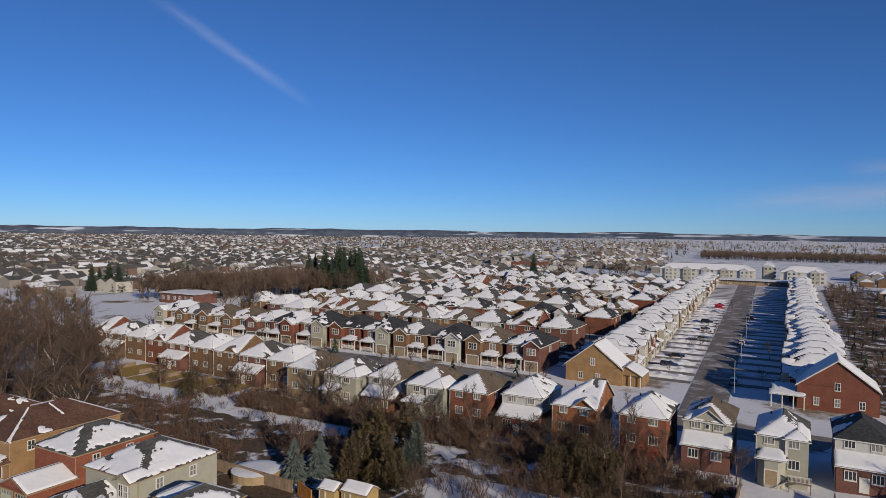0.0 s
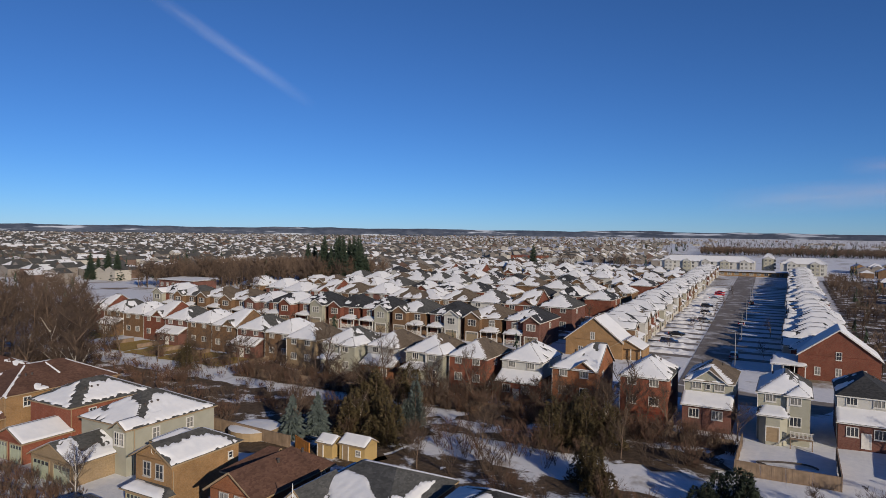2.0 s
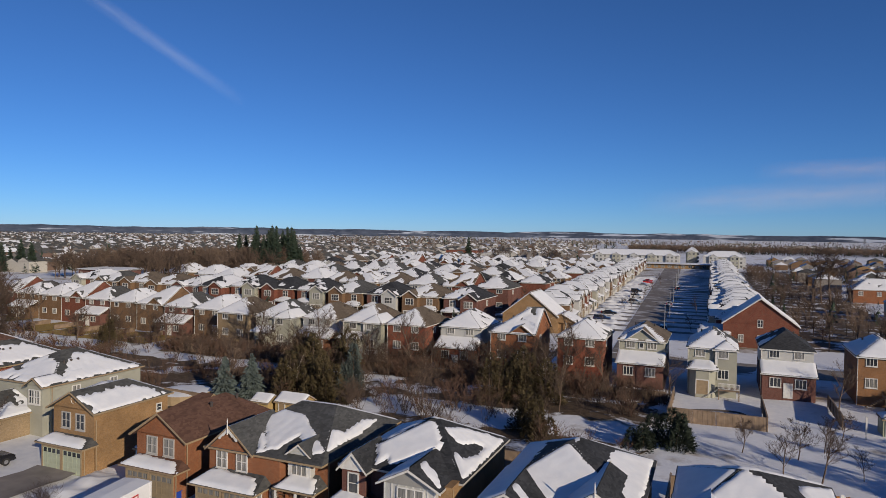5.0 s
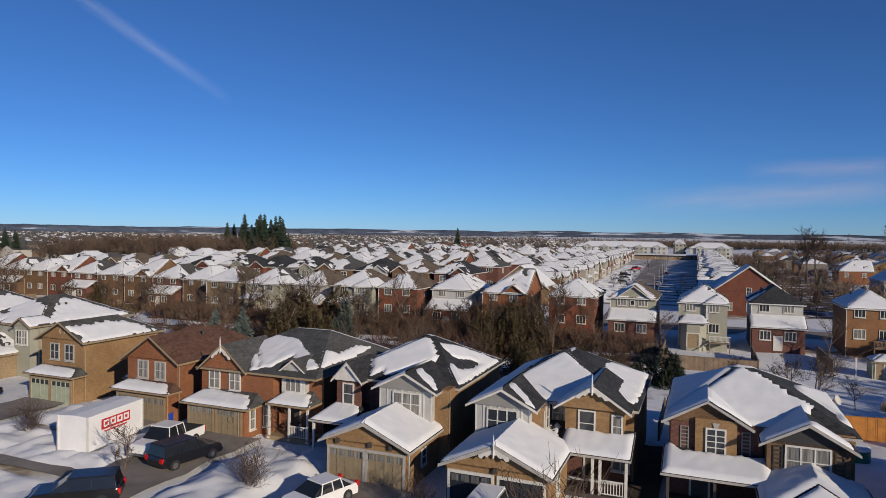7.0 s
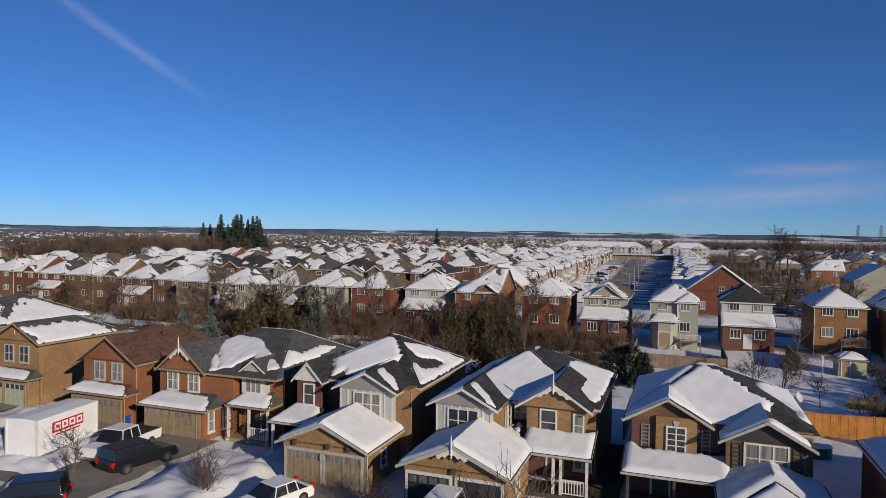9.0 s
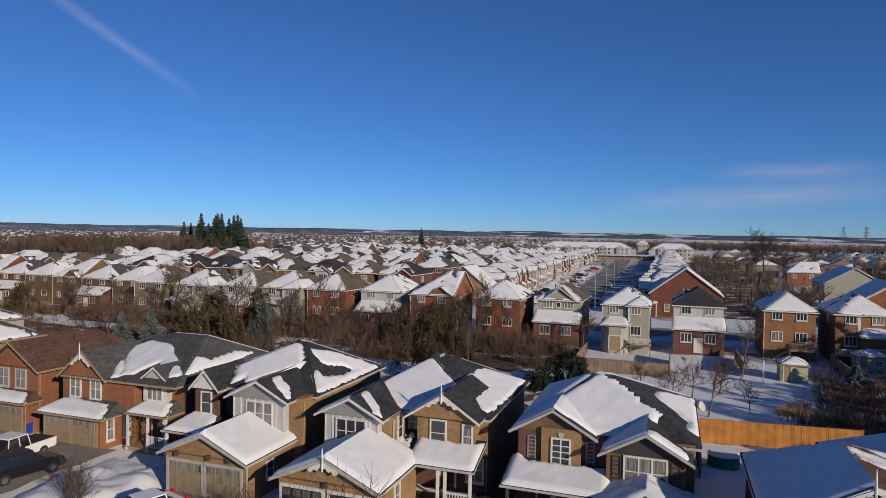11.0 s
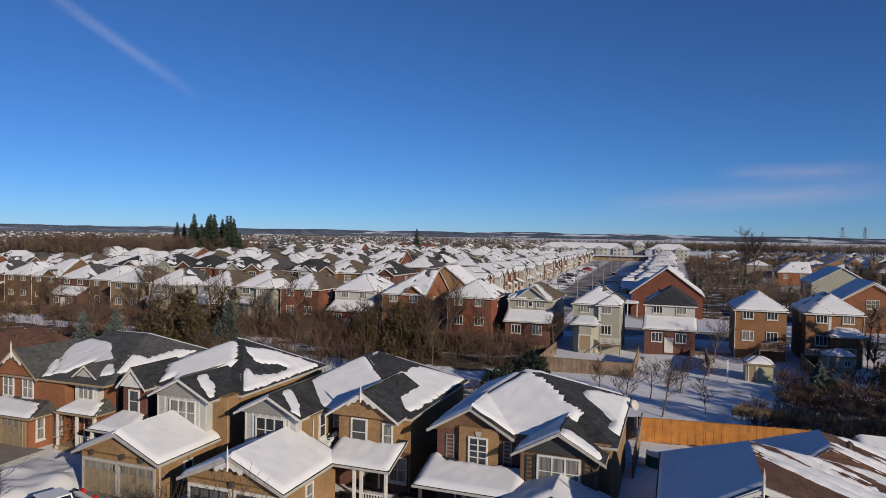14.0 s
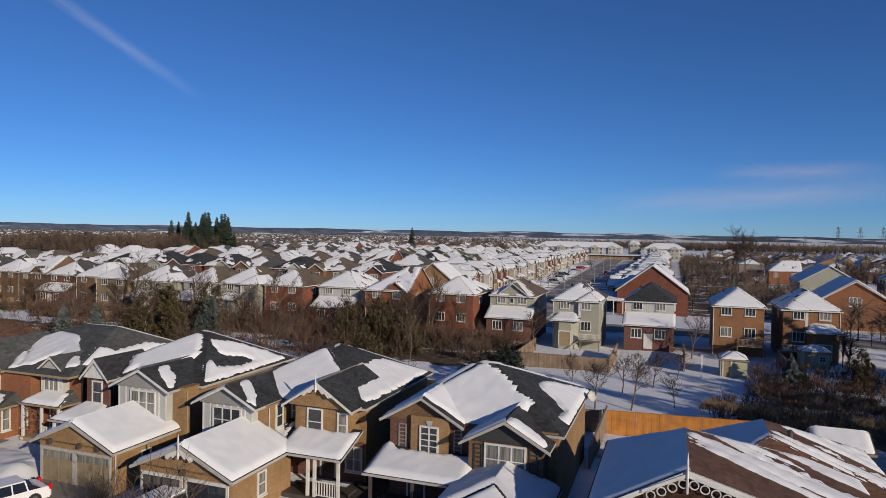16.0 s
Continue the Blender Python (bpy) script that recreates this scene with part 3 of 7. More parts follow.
def bank(name, u0, u1, v0, v1, h, seed, label):
    """A mound of cleared or drifted snow over a patch of ground."""
    b = Buf()
    nu, nv = max(4, int((u1 - u0) / 0.34)), max(4, int((v1 - v0) / 0.34))
    for j in range(nv + 1):
        for i in range(nu + 1):
            s, t = i / nu, j / nv
            u, v = u0 + (u1 - u0) * s, v0 + (v1 - v0) * t
            edge = min(1.0, 4.5 * min(s, 1 - s, t, 1 - t))
            z = h * edge * (0.75 + 0.55 * noise.noise(Vector((u * 0.5, v * 0.5, seed)))) + 0.1 * noise.noise(Vector((u * 1.7, v * 1.7, seed))) - 0.09 * abs(noise.noise(Vector((u * 3.1, v * 3.1, seed + 4))))
            b.v.append((u, v, ground_z(u, v) + z - 0.05))
    for j in range(nv):
        for i in range(nu):
            k = j * (nu + 1) + i
            b.f.append((k, k + 1, k + nu + 2, k + nu + 1))
            b.m.append(0)
    ob = part(name, b, [SNOW], None, smooth=True)
    ob.matrix_world = GRID
    return tagged(ob, label, "snow bank", "snow banks")


# dark brown that stands for shade on the ground between two houses
GAP_SHADE = plain("bare_soil", (0.06, 0.045, 0.032), 0.9, 0.5, 0.6, bump=0.3)
strip("road", -19.2, -10.4, 138, 556, STREET, 0.06, "grey asphalt street running away between the houses", skew=(-0.044, -0.036))
strip("road", -150, 60, 127, 137, ASPHALT, 0.045, "partly cleared asphalt street behind the second row of houses")
for v in (148, 222, 297, 372):
    strip("road", -215, -52, v - 4, v + 9, ASPHALT, 0.05, "partly cleared asphalt street between the rows of the block")
strip("road", -120, 60, 14, 24.5, ASPHALT, 0.3, "asphalt street in front of the first row of houses")
for i, (u0, u1, v0, v1) in enumerate([(-58.6, -53.4, 31.8, 43), (-43.6, -41.6, 37.5, 42), (-36.6, -31.0, 24.5, 41.5), (-22.8, -16.4, 24.5, 37.2), (-13.9, -7.4, 24.5, 36.2), (3.3, 9.0, 24.5, 35.4), (10.6, 18.6, 24.5, 37.4)]):
    strip("driveway", u0, u1, v0, v1, ASPHALT, 0.26, "cleared asphalt driveway before a garage", "driveway", rough=0.6, seed=i)
# laid over the snow to darken the gap, as deep shade would
strip("side_path", -4.6, -2.2, 38, 53, GAP_SHADE, 0.12, "dark strip painting the deep shade between two houses", "ground", rough=0.5, seed=61)
strip("pavement", -75, -37.0, 30.2, 31.4, ASPHALT, 0.3, "cleared pavement crossing the snowy lawns", "pavement", rough=0.5, seed=21)
for i, (u0, u1, v0, v1, h) in enumerate([(-53.2, -46.0, 37.8, 45, 0.6), (-70, -37.2, 24.9, 29.9, 0.9), (-70, -59, 31.8, 38.5, 0.6), (-53, -46, 31.8, 37.6, 0.6), (-40.9, -36.9, 31.6, 41, 0.6), (-47.0, -42.2, 31.7, 41.5, 0.55), (-43.8, -37.2, 31.5, 34.6, 0.5), (-30.6, -23.2, 24.9, 41.0, 0.9), (-16.2, -14.2, 25, 37, 0.7), (-7.2, 3.0, 25, 37.5, 0.7), (9.2, 10.4, 25, 38, 0.6), (-26.8, -23.0, 38, 43, 0.5)]):
    bank("snow_bank", u0, u1, v0, v1, h, i, "bank of cleared snow beside a driveway")


def litter_material():
    m = Nodes("greenbelt_litter")
    n = m.noise(0.16, 7, 0.68)
    brown = m.ramp(m.noise(1.5, 6, 0.7), [(0.35, (0.045, 0.03, 0.018)), (0.7, (0.13, 0.09, 0.055))])
    snow = m.ramp(m.noise(0.9, 5), [(0.3, (0.6, 0.62, 0.65)), (0.7, (0.72, 0.72, 0.73))])
    mask = m.ramp(n, [(0.53, (0, 0, 0)), (0.6, (1, 1, 1))])
    return m.done(m.mix(mask, brown, snow), 0.9, m.noise(3.0, 6, 0.7), 0.6, 0.15)


LITTER = litter_material()
strip("greenbelt_floor", -175, -46, 64, 91.5, LITTER, 0.12, "brown leaf litter with snow patches under the brush", "ground", rough=2.5, seed=31)
strip("greenbelt_floor", -46, -6.5, 66, 77, LITTER, 0.12, "brown leaf litter with snow patches under the brush", "ground", rough=2.5, seed=32)
strip("greenbelt_floor", -46, -6.5, 86, 99, LITTER, 0.12, "brown leaf litter with snow patches under the brush", "ground", rough=2.5, seed=33)
strip("greenbelt_floor", -100, -46, 97, 107, LITTER, 0.12, "trampled brown back yards with snow patches", "ground", rough=2.0, seed=34)
strip("greenbelt_floor", 22, 66, 80.5, 88, LITTER, 0.12, "brown gully with snow patches and dry grass", "ground", rough=3.0, seed=45)
strip("greenbelt_floor", 19, 70, 68, 76, LITTER, 0.12, "brown gully with snow patches and dry grass", "ground", rough=5.0, seed=35)
for k, v in enumerate((178, 251, 326)):
    strip("greenbelt_floor", -212, -46, v, v + 15, LITTER, 0.12, "trampled brown back yards with snow patches", "ground", rough=3.0, seed=36 + k)
strip("greenbelt_floor", 17, 46, 160, 520, LITTER, 0.12, "brown brushy ground behind the street's houses", "ground", rough=3.0, seed=40)
DRY = bark("dry_yellow_lawn", (0.2, 0.13, 0.035), (0.34, 0.24, 0.075))
for k, (u0, u1, v0, v1) in enumerate([(-176, -163, 108, 119), (-151, -141, 102, 115), (-140, -129, 101, 113.5), (-128, -117, 100.5, 112.5), (-116, -108, 101, 111)]):
    strip("lawn", u0, u1, v0, v1, DRY, 0.14, "dry yellow lawn behind a house, bare of snow", "lawn", rough=1.2, seed=50 + k)
# ---- first row of houses ----
GZ = 0.84
ROW1 = "first row of houses"


def house_gable_garage(m, label, wall, roof, trim, seed, cover, door, up=0.0, pitch=34, deep=10.8):
    """Narrow two-storey house: a gable over a double garage with a skirt roof, and a recessed side wing."""
    h = House(m, label, wall, roof, trim, seed, 0.25, group=ROW1)
    top = 5.1 + up
    h.body(-2.75, 2.75, 0, deep, top)
    h.body(-2.75, 2.75, -1.2, 0.05, 2.65, name="garage_wall")
    h.body(-5.2, -2.7, 4.0, deep - 0.6, top - 0.1, name="side_wall")
    h.roof(-2.75, 2.75, 0, deep, top, pitch, "y", False, True, cover=cover, over=0.45, rims={1: (0.1, 0.6, 1.0, 0.4)})
    h.roof(-5.2, -1.0, 4.0, deep - 0.6, top - 0.1, pitch - 2, "x", True, False, cover=cover)
    h.rake(0, 3.25, -0.5, top - 0.15, 3.2 * math.tan(radians(pitch)))
    h.lean(-3.2, 3.2, -1.65, 0.1, 2.65, 0.62, 0.95, depth=0.28)
    h.lean(-5.6, -2.7, 2.0, 4.1, 2.6, 0.8, 0.95)
    h.post(-5.3, 2.3, 0, 2.5)
    h.door("front", -4.0, 3.98)
    for x in (-1.35, 1.35):
        h.garage_door(x, -1.21, 2.35, mat=door)
    for x in (-0.95, 0.95):
        h.window("front", x, -0.02, 4.15 + up * 0.6, 1.0, 1.35, 1, TRIM_PALE)
    h.window("right", 2.77, deep - 1.2, 4.4, 0.5, 0.6, 0)
    h.downpipe(2.85, 0.12, 4.9)
    h.downpipe(2.85, -1.12, 2.6)
    if cover is None:
        for y in (5.0, 8.5):
            h.vent(1.0, y, 6.5)
    return h


DOOR_SAGE = plain("sage_door_paint", (0.33, 0.36, 0.27), 0.55, 0.1)
f1 = house_gable_garage(at(-55.5, 44.3, GZ), "orange-tan brick house with a snowy gable over a double garage", TAN, SHINGLE_GREY, TRIM_TAN, 1, [0.5, 0.75, 0.4], DOOR_SAGE, 0.65, 29, 8.8)
part("round_window", Buf().tube((0, -0.06, 6.5), (0, 0.02, 6.5), 0.33, 0.33, 14), [TRIM_WHITE], f1.ob)
house_gable_garage(at(-43.4, 43.2, GZ), "red-orange brick house with a bare brown gable roof", ORANGE, SHINGLE_BROWN, TRIM_TAN, 2, None, DOOR_TAN)

# red-orange brick house with a bay, porch and turret gable
f3 = House(at(-32.8, 43.5, GZ), "red-orange brick house with a grey hipped roof, bay window and porch", ORANGE, SHINGLE_ASH, TRIM_TAN, 3, 0.2, group=ROW1)
f3.body(-5.5, 1.6, 0, 13, 4.95)
f3.body(1.5, 5.4, 1.1, 13, 4.95, name="side_wall")
f3.body(-5.2, 0.35, -1.9, 0.05, 2.45, name="garage_wall")
f3.roof(-5.5, 5.4, 0.0, 13, 4.95, 30, "x", True, True, ridge=((-1.5, 7.5), (2.2, 7.5), 7.35), cover=[0.85, 0.5, 0.4, 0.6],
        patches={0: [[(0.46, 0.04), (0.36, 0.22), (0.13, 0.62), (0.17, 0.66), (0.38, 0.31), (0.5, 0.06)], [(0.5, 0.1), (0.36, 0.36), (0.2, 0.6), (0.28, 0.8), (0.52, 0.74), (0.74, 0.46), (0.93, 0.2), (0.86, 0.14), (0.64, 0.4), (0.57, 0.13)]],
                 2: [[(0.1, 0.05), (0.5, 0.05), (0.45, 0.3), (0.2, 0.25)]],
                 3: [[(0.12, 0.2), (0.22, 0.52), (0.34, 0.55), (0.4, 0.38), (0.65, 0.46), (0.8, 0.29), (0.5, 0.2)]]}, depth=0.2)
f3.roof(-5.2, -1.0, -0.25, 5, 4.95, 41, "y", False, False, cover=[0.75, None], over=0.3)
f3.rake(-3.1, 2.45, -0.58, 4.78, 2.13, TRIM_TAN)
f3.gingerbread(-3.1, -0.62, 6.72, 0.95, 0.87)
f3.roof(1.9, 4.3, 0.5, 5.0, 5.0, 38, "y", False, False, cover=None, over=0.2, gable=WHITE_SIDING)
f3.rake(3.1, 1.45, 0.28, 4.9, 1.1, TRIM_WHITE, 0.14)
f3.lean(-5.7, 0.95, -2.35, 0.1, 2.45, 0.75, 0.97, depth=0.26)
f3.lean(1.5, 5.4, -0.9, 1.2, 2.75, 0.8, 0.97, depth=0.26)
f3.body(2.0, 4.2, 0.55, 1.2, 5.0, WHITE_SIDING, 3.3, "bay_window", "white panelled bay with a tall window")
f3.window("front", 3.1, 0.53, 4.25, 1.3, 1.45, 2)
for x in (2.2, 4.0):
    part("bay_panel", Buf().box(x - 0.16, x + 0.16, 0.49, 0.545, 3.4, 4.95), [TRIM_WHITE], f3.ob)
for x in (-4.15, -2.1):
    f3.window("front", x, -0.02, 3.95, 0.95, 1.4, 1)
    part("keystone", Buf().prism([(x - 0.1, -0.06, 4.72), (x + 0.1, -0.06, 4.72), (x + 0.16, -0.06, 5.0), (x - 0.16, -0.06, 5.0)], (0, 0.05, 0)), [TRIM_PALE], f3.ob)
for x in (-3.85, -1.15):
    f3.garage_door(x, -1.91, 2.3)
part("wreath", Buf().tube((-0.9, -2.0, 1.45), (-0.9, -1.95, 1.45), 0.28, 0.28, 10), [BARK], f3.ob, "dry wreath on a garage door")
f3.window("right", 0.37, -1.0, 1.4, 0.5, 1.5, 0)
f3.window("front", 1.05, -0.02, 1.5, 0.5, 1.6, 0)
for x in (1.75, 3.6, 5.25):
    f3.post(x, -0.7, 0, 2.7)
f3.railing(3.7, 5.15, -0.7, 0.25)
f3.door("front", 2.9, 1.08)
f3.body(1.5, 5.5, -0.8, 1.1, 0.25, TRIM_TAN, -0.6, "porch_floor")
for x in (2.1, 3.15, 4.7):
    # dry garlands round the porch posts
    g = Buf()
    gr = random.Random(int(x * 10))
    for k in range(70):
        c = Vector((x + gr.uniform(-0.25, 0.25), -0.62 + gr.uniform(-0.12, 0.12), 2.1 + gr.uniform(-1.3, 0.5)))
        d = Vector((gr.uniform(-1, 1), gr.uniform(-1, 1), gr.uniform(-1, 0.4))).normalized() * 0.3
        g.face([c, c + d.orthogonal().normalized() * 0.06, c + d])
    part("garland", g, [TWIG_RED], f3.ob, "dry brown creeper on the porch")
f3.downpipe(-0.15, -1.95, 2.5)
f3.downpipe(5.45, 1.15, 4.8)


def panel_bay(h, x0, x1, y, z0, z1, pediment):
    """A sided bay with corner boards, batten strips and a pediment panel."""
    h.body(x0, x1, y, y + 0.7, z1, WHITE_SIDING, z0, "bay_wall", "pale grey board-and-batten bay")
    n = 7
    for i in range(n + 1):
        x = x0 + (x1 - x0) * i / n
        part("batten", Buf().box(x - 0.05, x + 0.05, y - 0.035, y - 0.002, z0 + 0.05, z1 - 0.05), [TRIM_WHITE], h.ob)
    c, w = (x0 + x1) / 2, (x1 - x0) / 2
    part("pediment", Buf().prism([(c - w * 0.62, y - 0.08, z1 + 0.16), (c + w * 0.62, y - 0.08, z1 + 0.16), (c, y - 0.08, z1 + 0.16 + w * 0.42)], (0, 0.07, 0)), [pediment], h.ob)


# tan brick house, garage well forward
f4 = House(at(-19.6, 42.0, GZ), "tan brick house with a pale sided bay and a gabled garage", TAN, SHINGLE_BLACK, TRIM_PALE, 4, 0.2, group=ROW1)
f4.body(-2.9, 2.9, -4.7, 0.5, 2.7, name="garage_wall")
f4.roof(-2.9, 2.9, -4.7, 0.4, 2.7, 24, "y", cover=[0.97, 0.97], over=0.4, depth=0.25)
f4.rake(0, 3.3, -5.12, 2.62, 1.4)
f4.body(-1.4, 3.6, 0.4, 12.6, 5.3)
f4.body(-6.0, -1.3, 2.0, 12.6, 5.3, DARK, name="side_wall")
panel_bay(f4, -1.3, 2.6, -0.2, 3.0, 5.25, TRIM_PALE)
f4.roof(-6.0, 3.6, 2.0, 12.6, 5.3, 33, "x", True, True, ridge=((-1.0, 7.2), (-0.4, 7.6), 7.8), cover=[0.9, 0.5, 0.3, 0.75],
        patches={0: [[(0.3, 0.08), (0.19, 0.52), (0.36, 0.75), (0.5, 0.93), (0.56, 0.9), (0.72, 0.5), (0.54, 0.26), (0.42, 0.1), (0.36, 0.2)]],
                 3: [[(0.4, 0.55), (0.46, 0.84), (0.64, 0.66), (0.82, 0.29), (0.9, 0.05), (0.46, 0.04), (0.44, 0.16), (0.6, 0.2), (0.56, 0.33), (0.44, 0.42)], [(-0.05, 0.18), (0.03, 0.36), (0.27, 0.4), (0.26, 0.26), (0.4, 0.2), (0.55, 0.04), (0.0, 0.04)]]}, depth=0.2)
f4.roof(-1.4, 2.8, -0.3, 7, 5.3, 27, "y", False, False, cover=[0.97, 0.1], gable=LIGHT_SIDING, over=0.35,
        patches={1: [[(0.14, 0.76), (0.2, 0.95), (0.3, 0.9), (0.25, 0.5), (0.1, 0.08), (0.05, 0.12), (0.11, 0.45)]]})
f4.rake(0.7, 2.5, -0.68, 5.2, 1.25, TRIM_WHITE)
f4.roof(-5.7, -3.5, 0.9, 5, 5.2, 48, "y", False, False, cover=[0.5, None], over=0.2, gable=TRIM_WHITE)
f4.body(-5.6, -3.6, 1.1, 2.1, 5.2, DARK, 2.7, "bay_wall")
f4.rake(-4.6, 1.3, 0.68, 5.05, 1.35, TRIM_WHITE, 0.14)
f4.lean(-6.6, -2.9, -1.2, 2.0, 2.55, 0.9, 0.97, depth=0.25)
f4.post(-6.3, -0.9, 0, 2.5)
f4.window("front", 0.75, -0.24, 4.25, 1.9, 1.4, 2)
f4.window("front", -4.6, 1.08, 4.1, 0.75, 1.4, 0)
f4.door("front", -4.4, 1.98)
for x in (-1.4, 1.4):
    f4.garage_door(x, -4.71, 2.45)
part("wreath", Buf().tube((0, -4.8, 1.9), (0, -4.74, 1.9), 0.3, 0.3, 10), [SPRUCE], f4.ob, "dark green wreath between the doors")
for x in (-2.0, 0.35, 1.8):
    part("wall_lamp", Buf().box(x - 0.12, x + 0.12, -4.9, -4.7, 2.5, 2.8), [TRIM_DARK], f4.ob)
f4.window("right", 2.92, -2.2, 1.5, 0.6, 0.9, 0)
f4.downpipe(2.98, -4.6, 2.5)
f4.downpipe(3.66, 0.55, 5.1, TRIM_TAN)

# tan brick house with porch, dormer and fretwork
f5 = House(at(-10.7, 41.5, GZ), "tan brick house with pale bay, fretwork gables and porch", TAN, SHINGLE_BLACK, TRIM_PALE, 5, 0.2, group=ROW1)
f5.body(-3.0, 3.0, -5.2, 0.5, 2.7, name="garage_wall")
f5.roof(-3.0, 3.0, -5.2, 0.4, 2.7, 24, "y", cover=[0.97, 0.97], over=0.4, depth=0.25)
f5.rake(0, 3.4, -5.62, 2.6, 1.45, TRIM_PALE)
f5.gingerbread(0, -5.66, 3.95, 0.9, 0.45)
f5.body(-3.0, 1.4, 0.4, 13.6, 4.95)
f5.body(1.3, 6.8, 3.0, 13.6, 5.05, name="side_wall")
# dark sheet over the tan wall, painting the shade inside the porch
f5.body(1.45, 6.7, 2.96, 3.05, 2.6, DARK, name="porch_wall", label="dark brick sheet painting the shade at the porch's back")
f5.body(2.6, 6.3, 1.6, 3.1, 5.1, TAN, 2.6, "dormer_wall")
panel_bay(f5, -2.9, 0.7, -0.2, 2.8, 5.0, TRIM_WHITE)
f5.roof(-3.0, 6.8, 2.6, 13.6, 5.05, 33, "y", True, True, ridge=((1.3, 7.6), (1.9, 9.0), 7.55), cover=[0.95, 0.8, 0.95, 0.4],
        patches={2: [[(0.22, 0.12), (0.2, 0.4), (0.3, 0.66), (0.42, 0.93), (0.48, 0.95), (0.6, 0.68), (0.74, 0.5), (0.6, 0.3), (0.54, 0.0), (0.4, 0.0)]],
                 1: [[(0.42, 0.5), (0.5, 0.7), (0.64, 0.62), (0.95, 0.3), (0.97, 0.05), (0.39, 0.04), (0.07, 0.06), (0.05, 0.36), (0.25, 0.34)]]}, depth=0.2)
f5.roof(-3.1, 0.9, -0.3, 7, 5.05, 27, "y", False, False, cover=[0.97, 0.1], gable=LIGHT_SIDING, over=0.35,
        patches={1: [[(0.16, 0.88), (0.22, 0.98), (0.3, 0.94), (0.2, 0.5), (0.04, 0.06), (0.02, 0.3), (0.1, 0.55)]]})
f5.rake(-1.1, 2.4, -0.68, 4.95, 1.2, TRIM_WHITE)
f5.roof(2.3, 6.5, 1.3, 7, 5.1, 33, "y", False, False, cover=[0.95, None], over=0.3, gable=TAN)
f5.rake(4.4, 2.45, 0.96, 4.98, 1.58, TRIM_WHITE)
f5.gingerbread(4.4, 0.92, 6.5, 1.0, 0.62)
f5.lean(2.6, 7.0, -0.6, 2.2, 2.65, 1.0, 0.97, depth=0.22, ends=False)
f5.lean(1.2, 2.7, 0.2, 3.1, 2.75, 0.9, 0.0, depth=0.1, ends=False)
f5.window("front", -1.1, -0.24, 4.0, 1.9, 1.4, 2)
f5.window("front", 4.0, 1.58, 4.0, 0.9, 1.5, 0)
f5.window("front", 5.9, 1.58, 4.0, 0.5, 1.3, 0)
f5.window("front", 1.9, 2.98, 4.1, 0.7, 1.3, 0)
f5.window("right", 1.42, 1.6, 4.1, 0.6, 1.3, 0)
for x in (-1.5, 1.5):
    f5.garage_door(x, -5.21, 2.5, mat=plain("navy_door_paint", (0.02, 0.024, 0.036), 0.45), surround=TRIM_WHITE)
for x in (4.7, 5.15, 6.7):
    f5.post(x, -0.35, 0, 2.6)
f5.railing(5.2, 6.6, -0.35, 0.25)
# floor colour is darkened to carry the porch's shade
f5.body(3.05, 6.9, -0.5, 1.6, 0.25, TRIM_DARK, -0.6, "porch_floor")
f5.door("front", 4.2, 2.98)
f5.window("front", 6.0, 2.98, 1.5, 1.0, 1.4, 1)
f5.window("right", 3.02, -2.5, 1.5, 0.6, 1.2, 0)
part("wall_lamp", Buf().box(-0.12, 0.12, -5.4, -5.2, 2.45, 2.75), [TRIM_DARK], f5.ob)
f5.downpipe(1.48, 0.45, 4.8)

# twin gables, dark siding
f6 = House(at(2.7, 42.7, GZ + 0.2), "brown and tan brick house with twin gables and deep roof snow", TAN, SHINGLE_BLACK, TRIM_PALE, 6, 0.2, group=ROW1)
f6.body(-4.4, 5.5, 0.6, 12.2, 4.75, z0=-1.0)
f6.body(-4.3, 0.8, 0.3, 0.7, 4.7, DARK, -1.0, "front_wall")
# the tan puts a sunlit patch of the brown brick into colour
f6.body(-2.9, -0.6, 0.05, 0.5, 5.0, TAN, 2.4, "bay_wall", "brick bay painted in a sunlit tan")
f6.body(0.9, 5.0, -0.9, 0.7, 4.4, UMBER, name="bay_wall")
f6.body(0.6, 5.6, -6.2, -0.8, 2.2, DARK, name="garage_wall")
f6.roof(-4.4, 5.5, 0.9, 12.2, 4.75, 31, "x", True, True, ridge=((-0.6, 5.9), (0.6, 6.1), 7.2), cover=[0.97, 0.5, 0.97, 0.6],
        patches={0: [[(0.1, 0.0), (0.12, 0.25), (0.24, 0.57), (0.42, 0.97), (0.5, 0.9), (0.62, 0.7), (0.68, 0.55), (0.8, 0.45), (0.75, 0.2), (0.62, 0.0)]],
                 2: [[(-0.05, -0.05), (1.05, -0.05), (0.75, 0.7), (0.6, 1.05), (0.5, 1.0), (0.3, 0.75)]],
                 3: [[(0.5, 0.5), (0.62, 0.5), (0.86, 0.14), (0.95, 0.02), (0.5, 0.02), (0.18, 0.02), (0.2, 0.14), (0.34, 0.12), (0.42, 0.28)]]}, depth=0.3)
f6.roof(-4.4, -0.1, 0.3, 6, 4.75, 30, "y", False, False, cover=[0.97, 0.97], over=0.4, gable=UMBER, depth=0.2,
        patches={1: [[(0.09, -0.05), (0.09, 1.05), (1.05, 1.05), (1.05, -0.05)]]})
f6.rake(-2.25, 2.6, -0.12, 4.65, 1.45)
f6.roof(0.9, 5.0, -0.9, 5.5, 4.4, 29, "y", False, False, cover=[0.97, 0.5], gable=GREY_SIDING, over=0.4, depth=0.2,
        patches={1: [[(-0.02, 0.1), (-0.02, 1.0), (0.16, 1.0), (0.17, 0.5), (0.12, 0.12)]]})
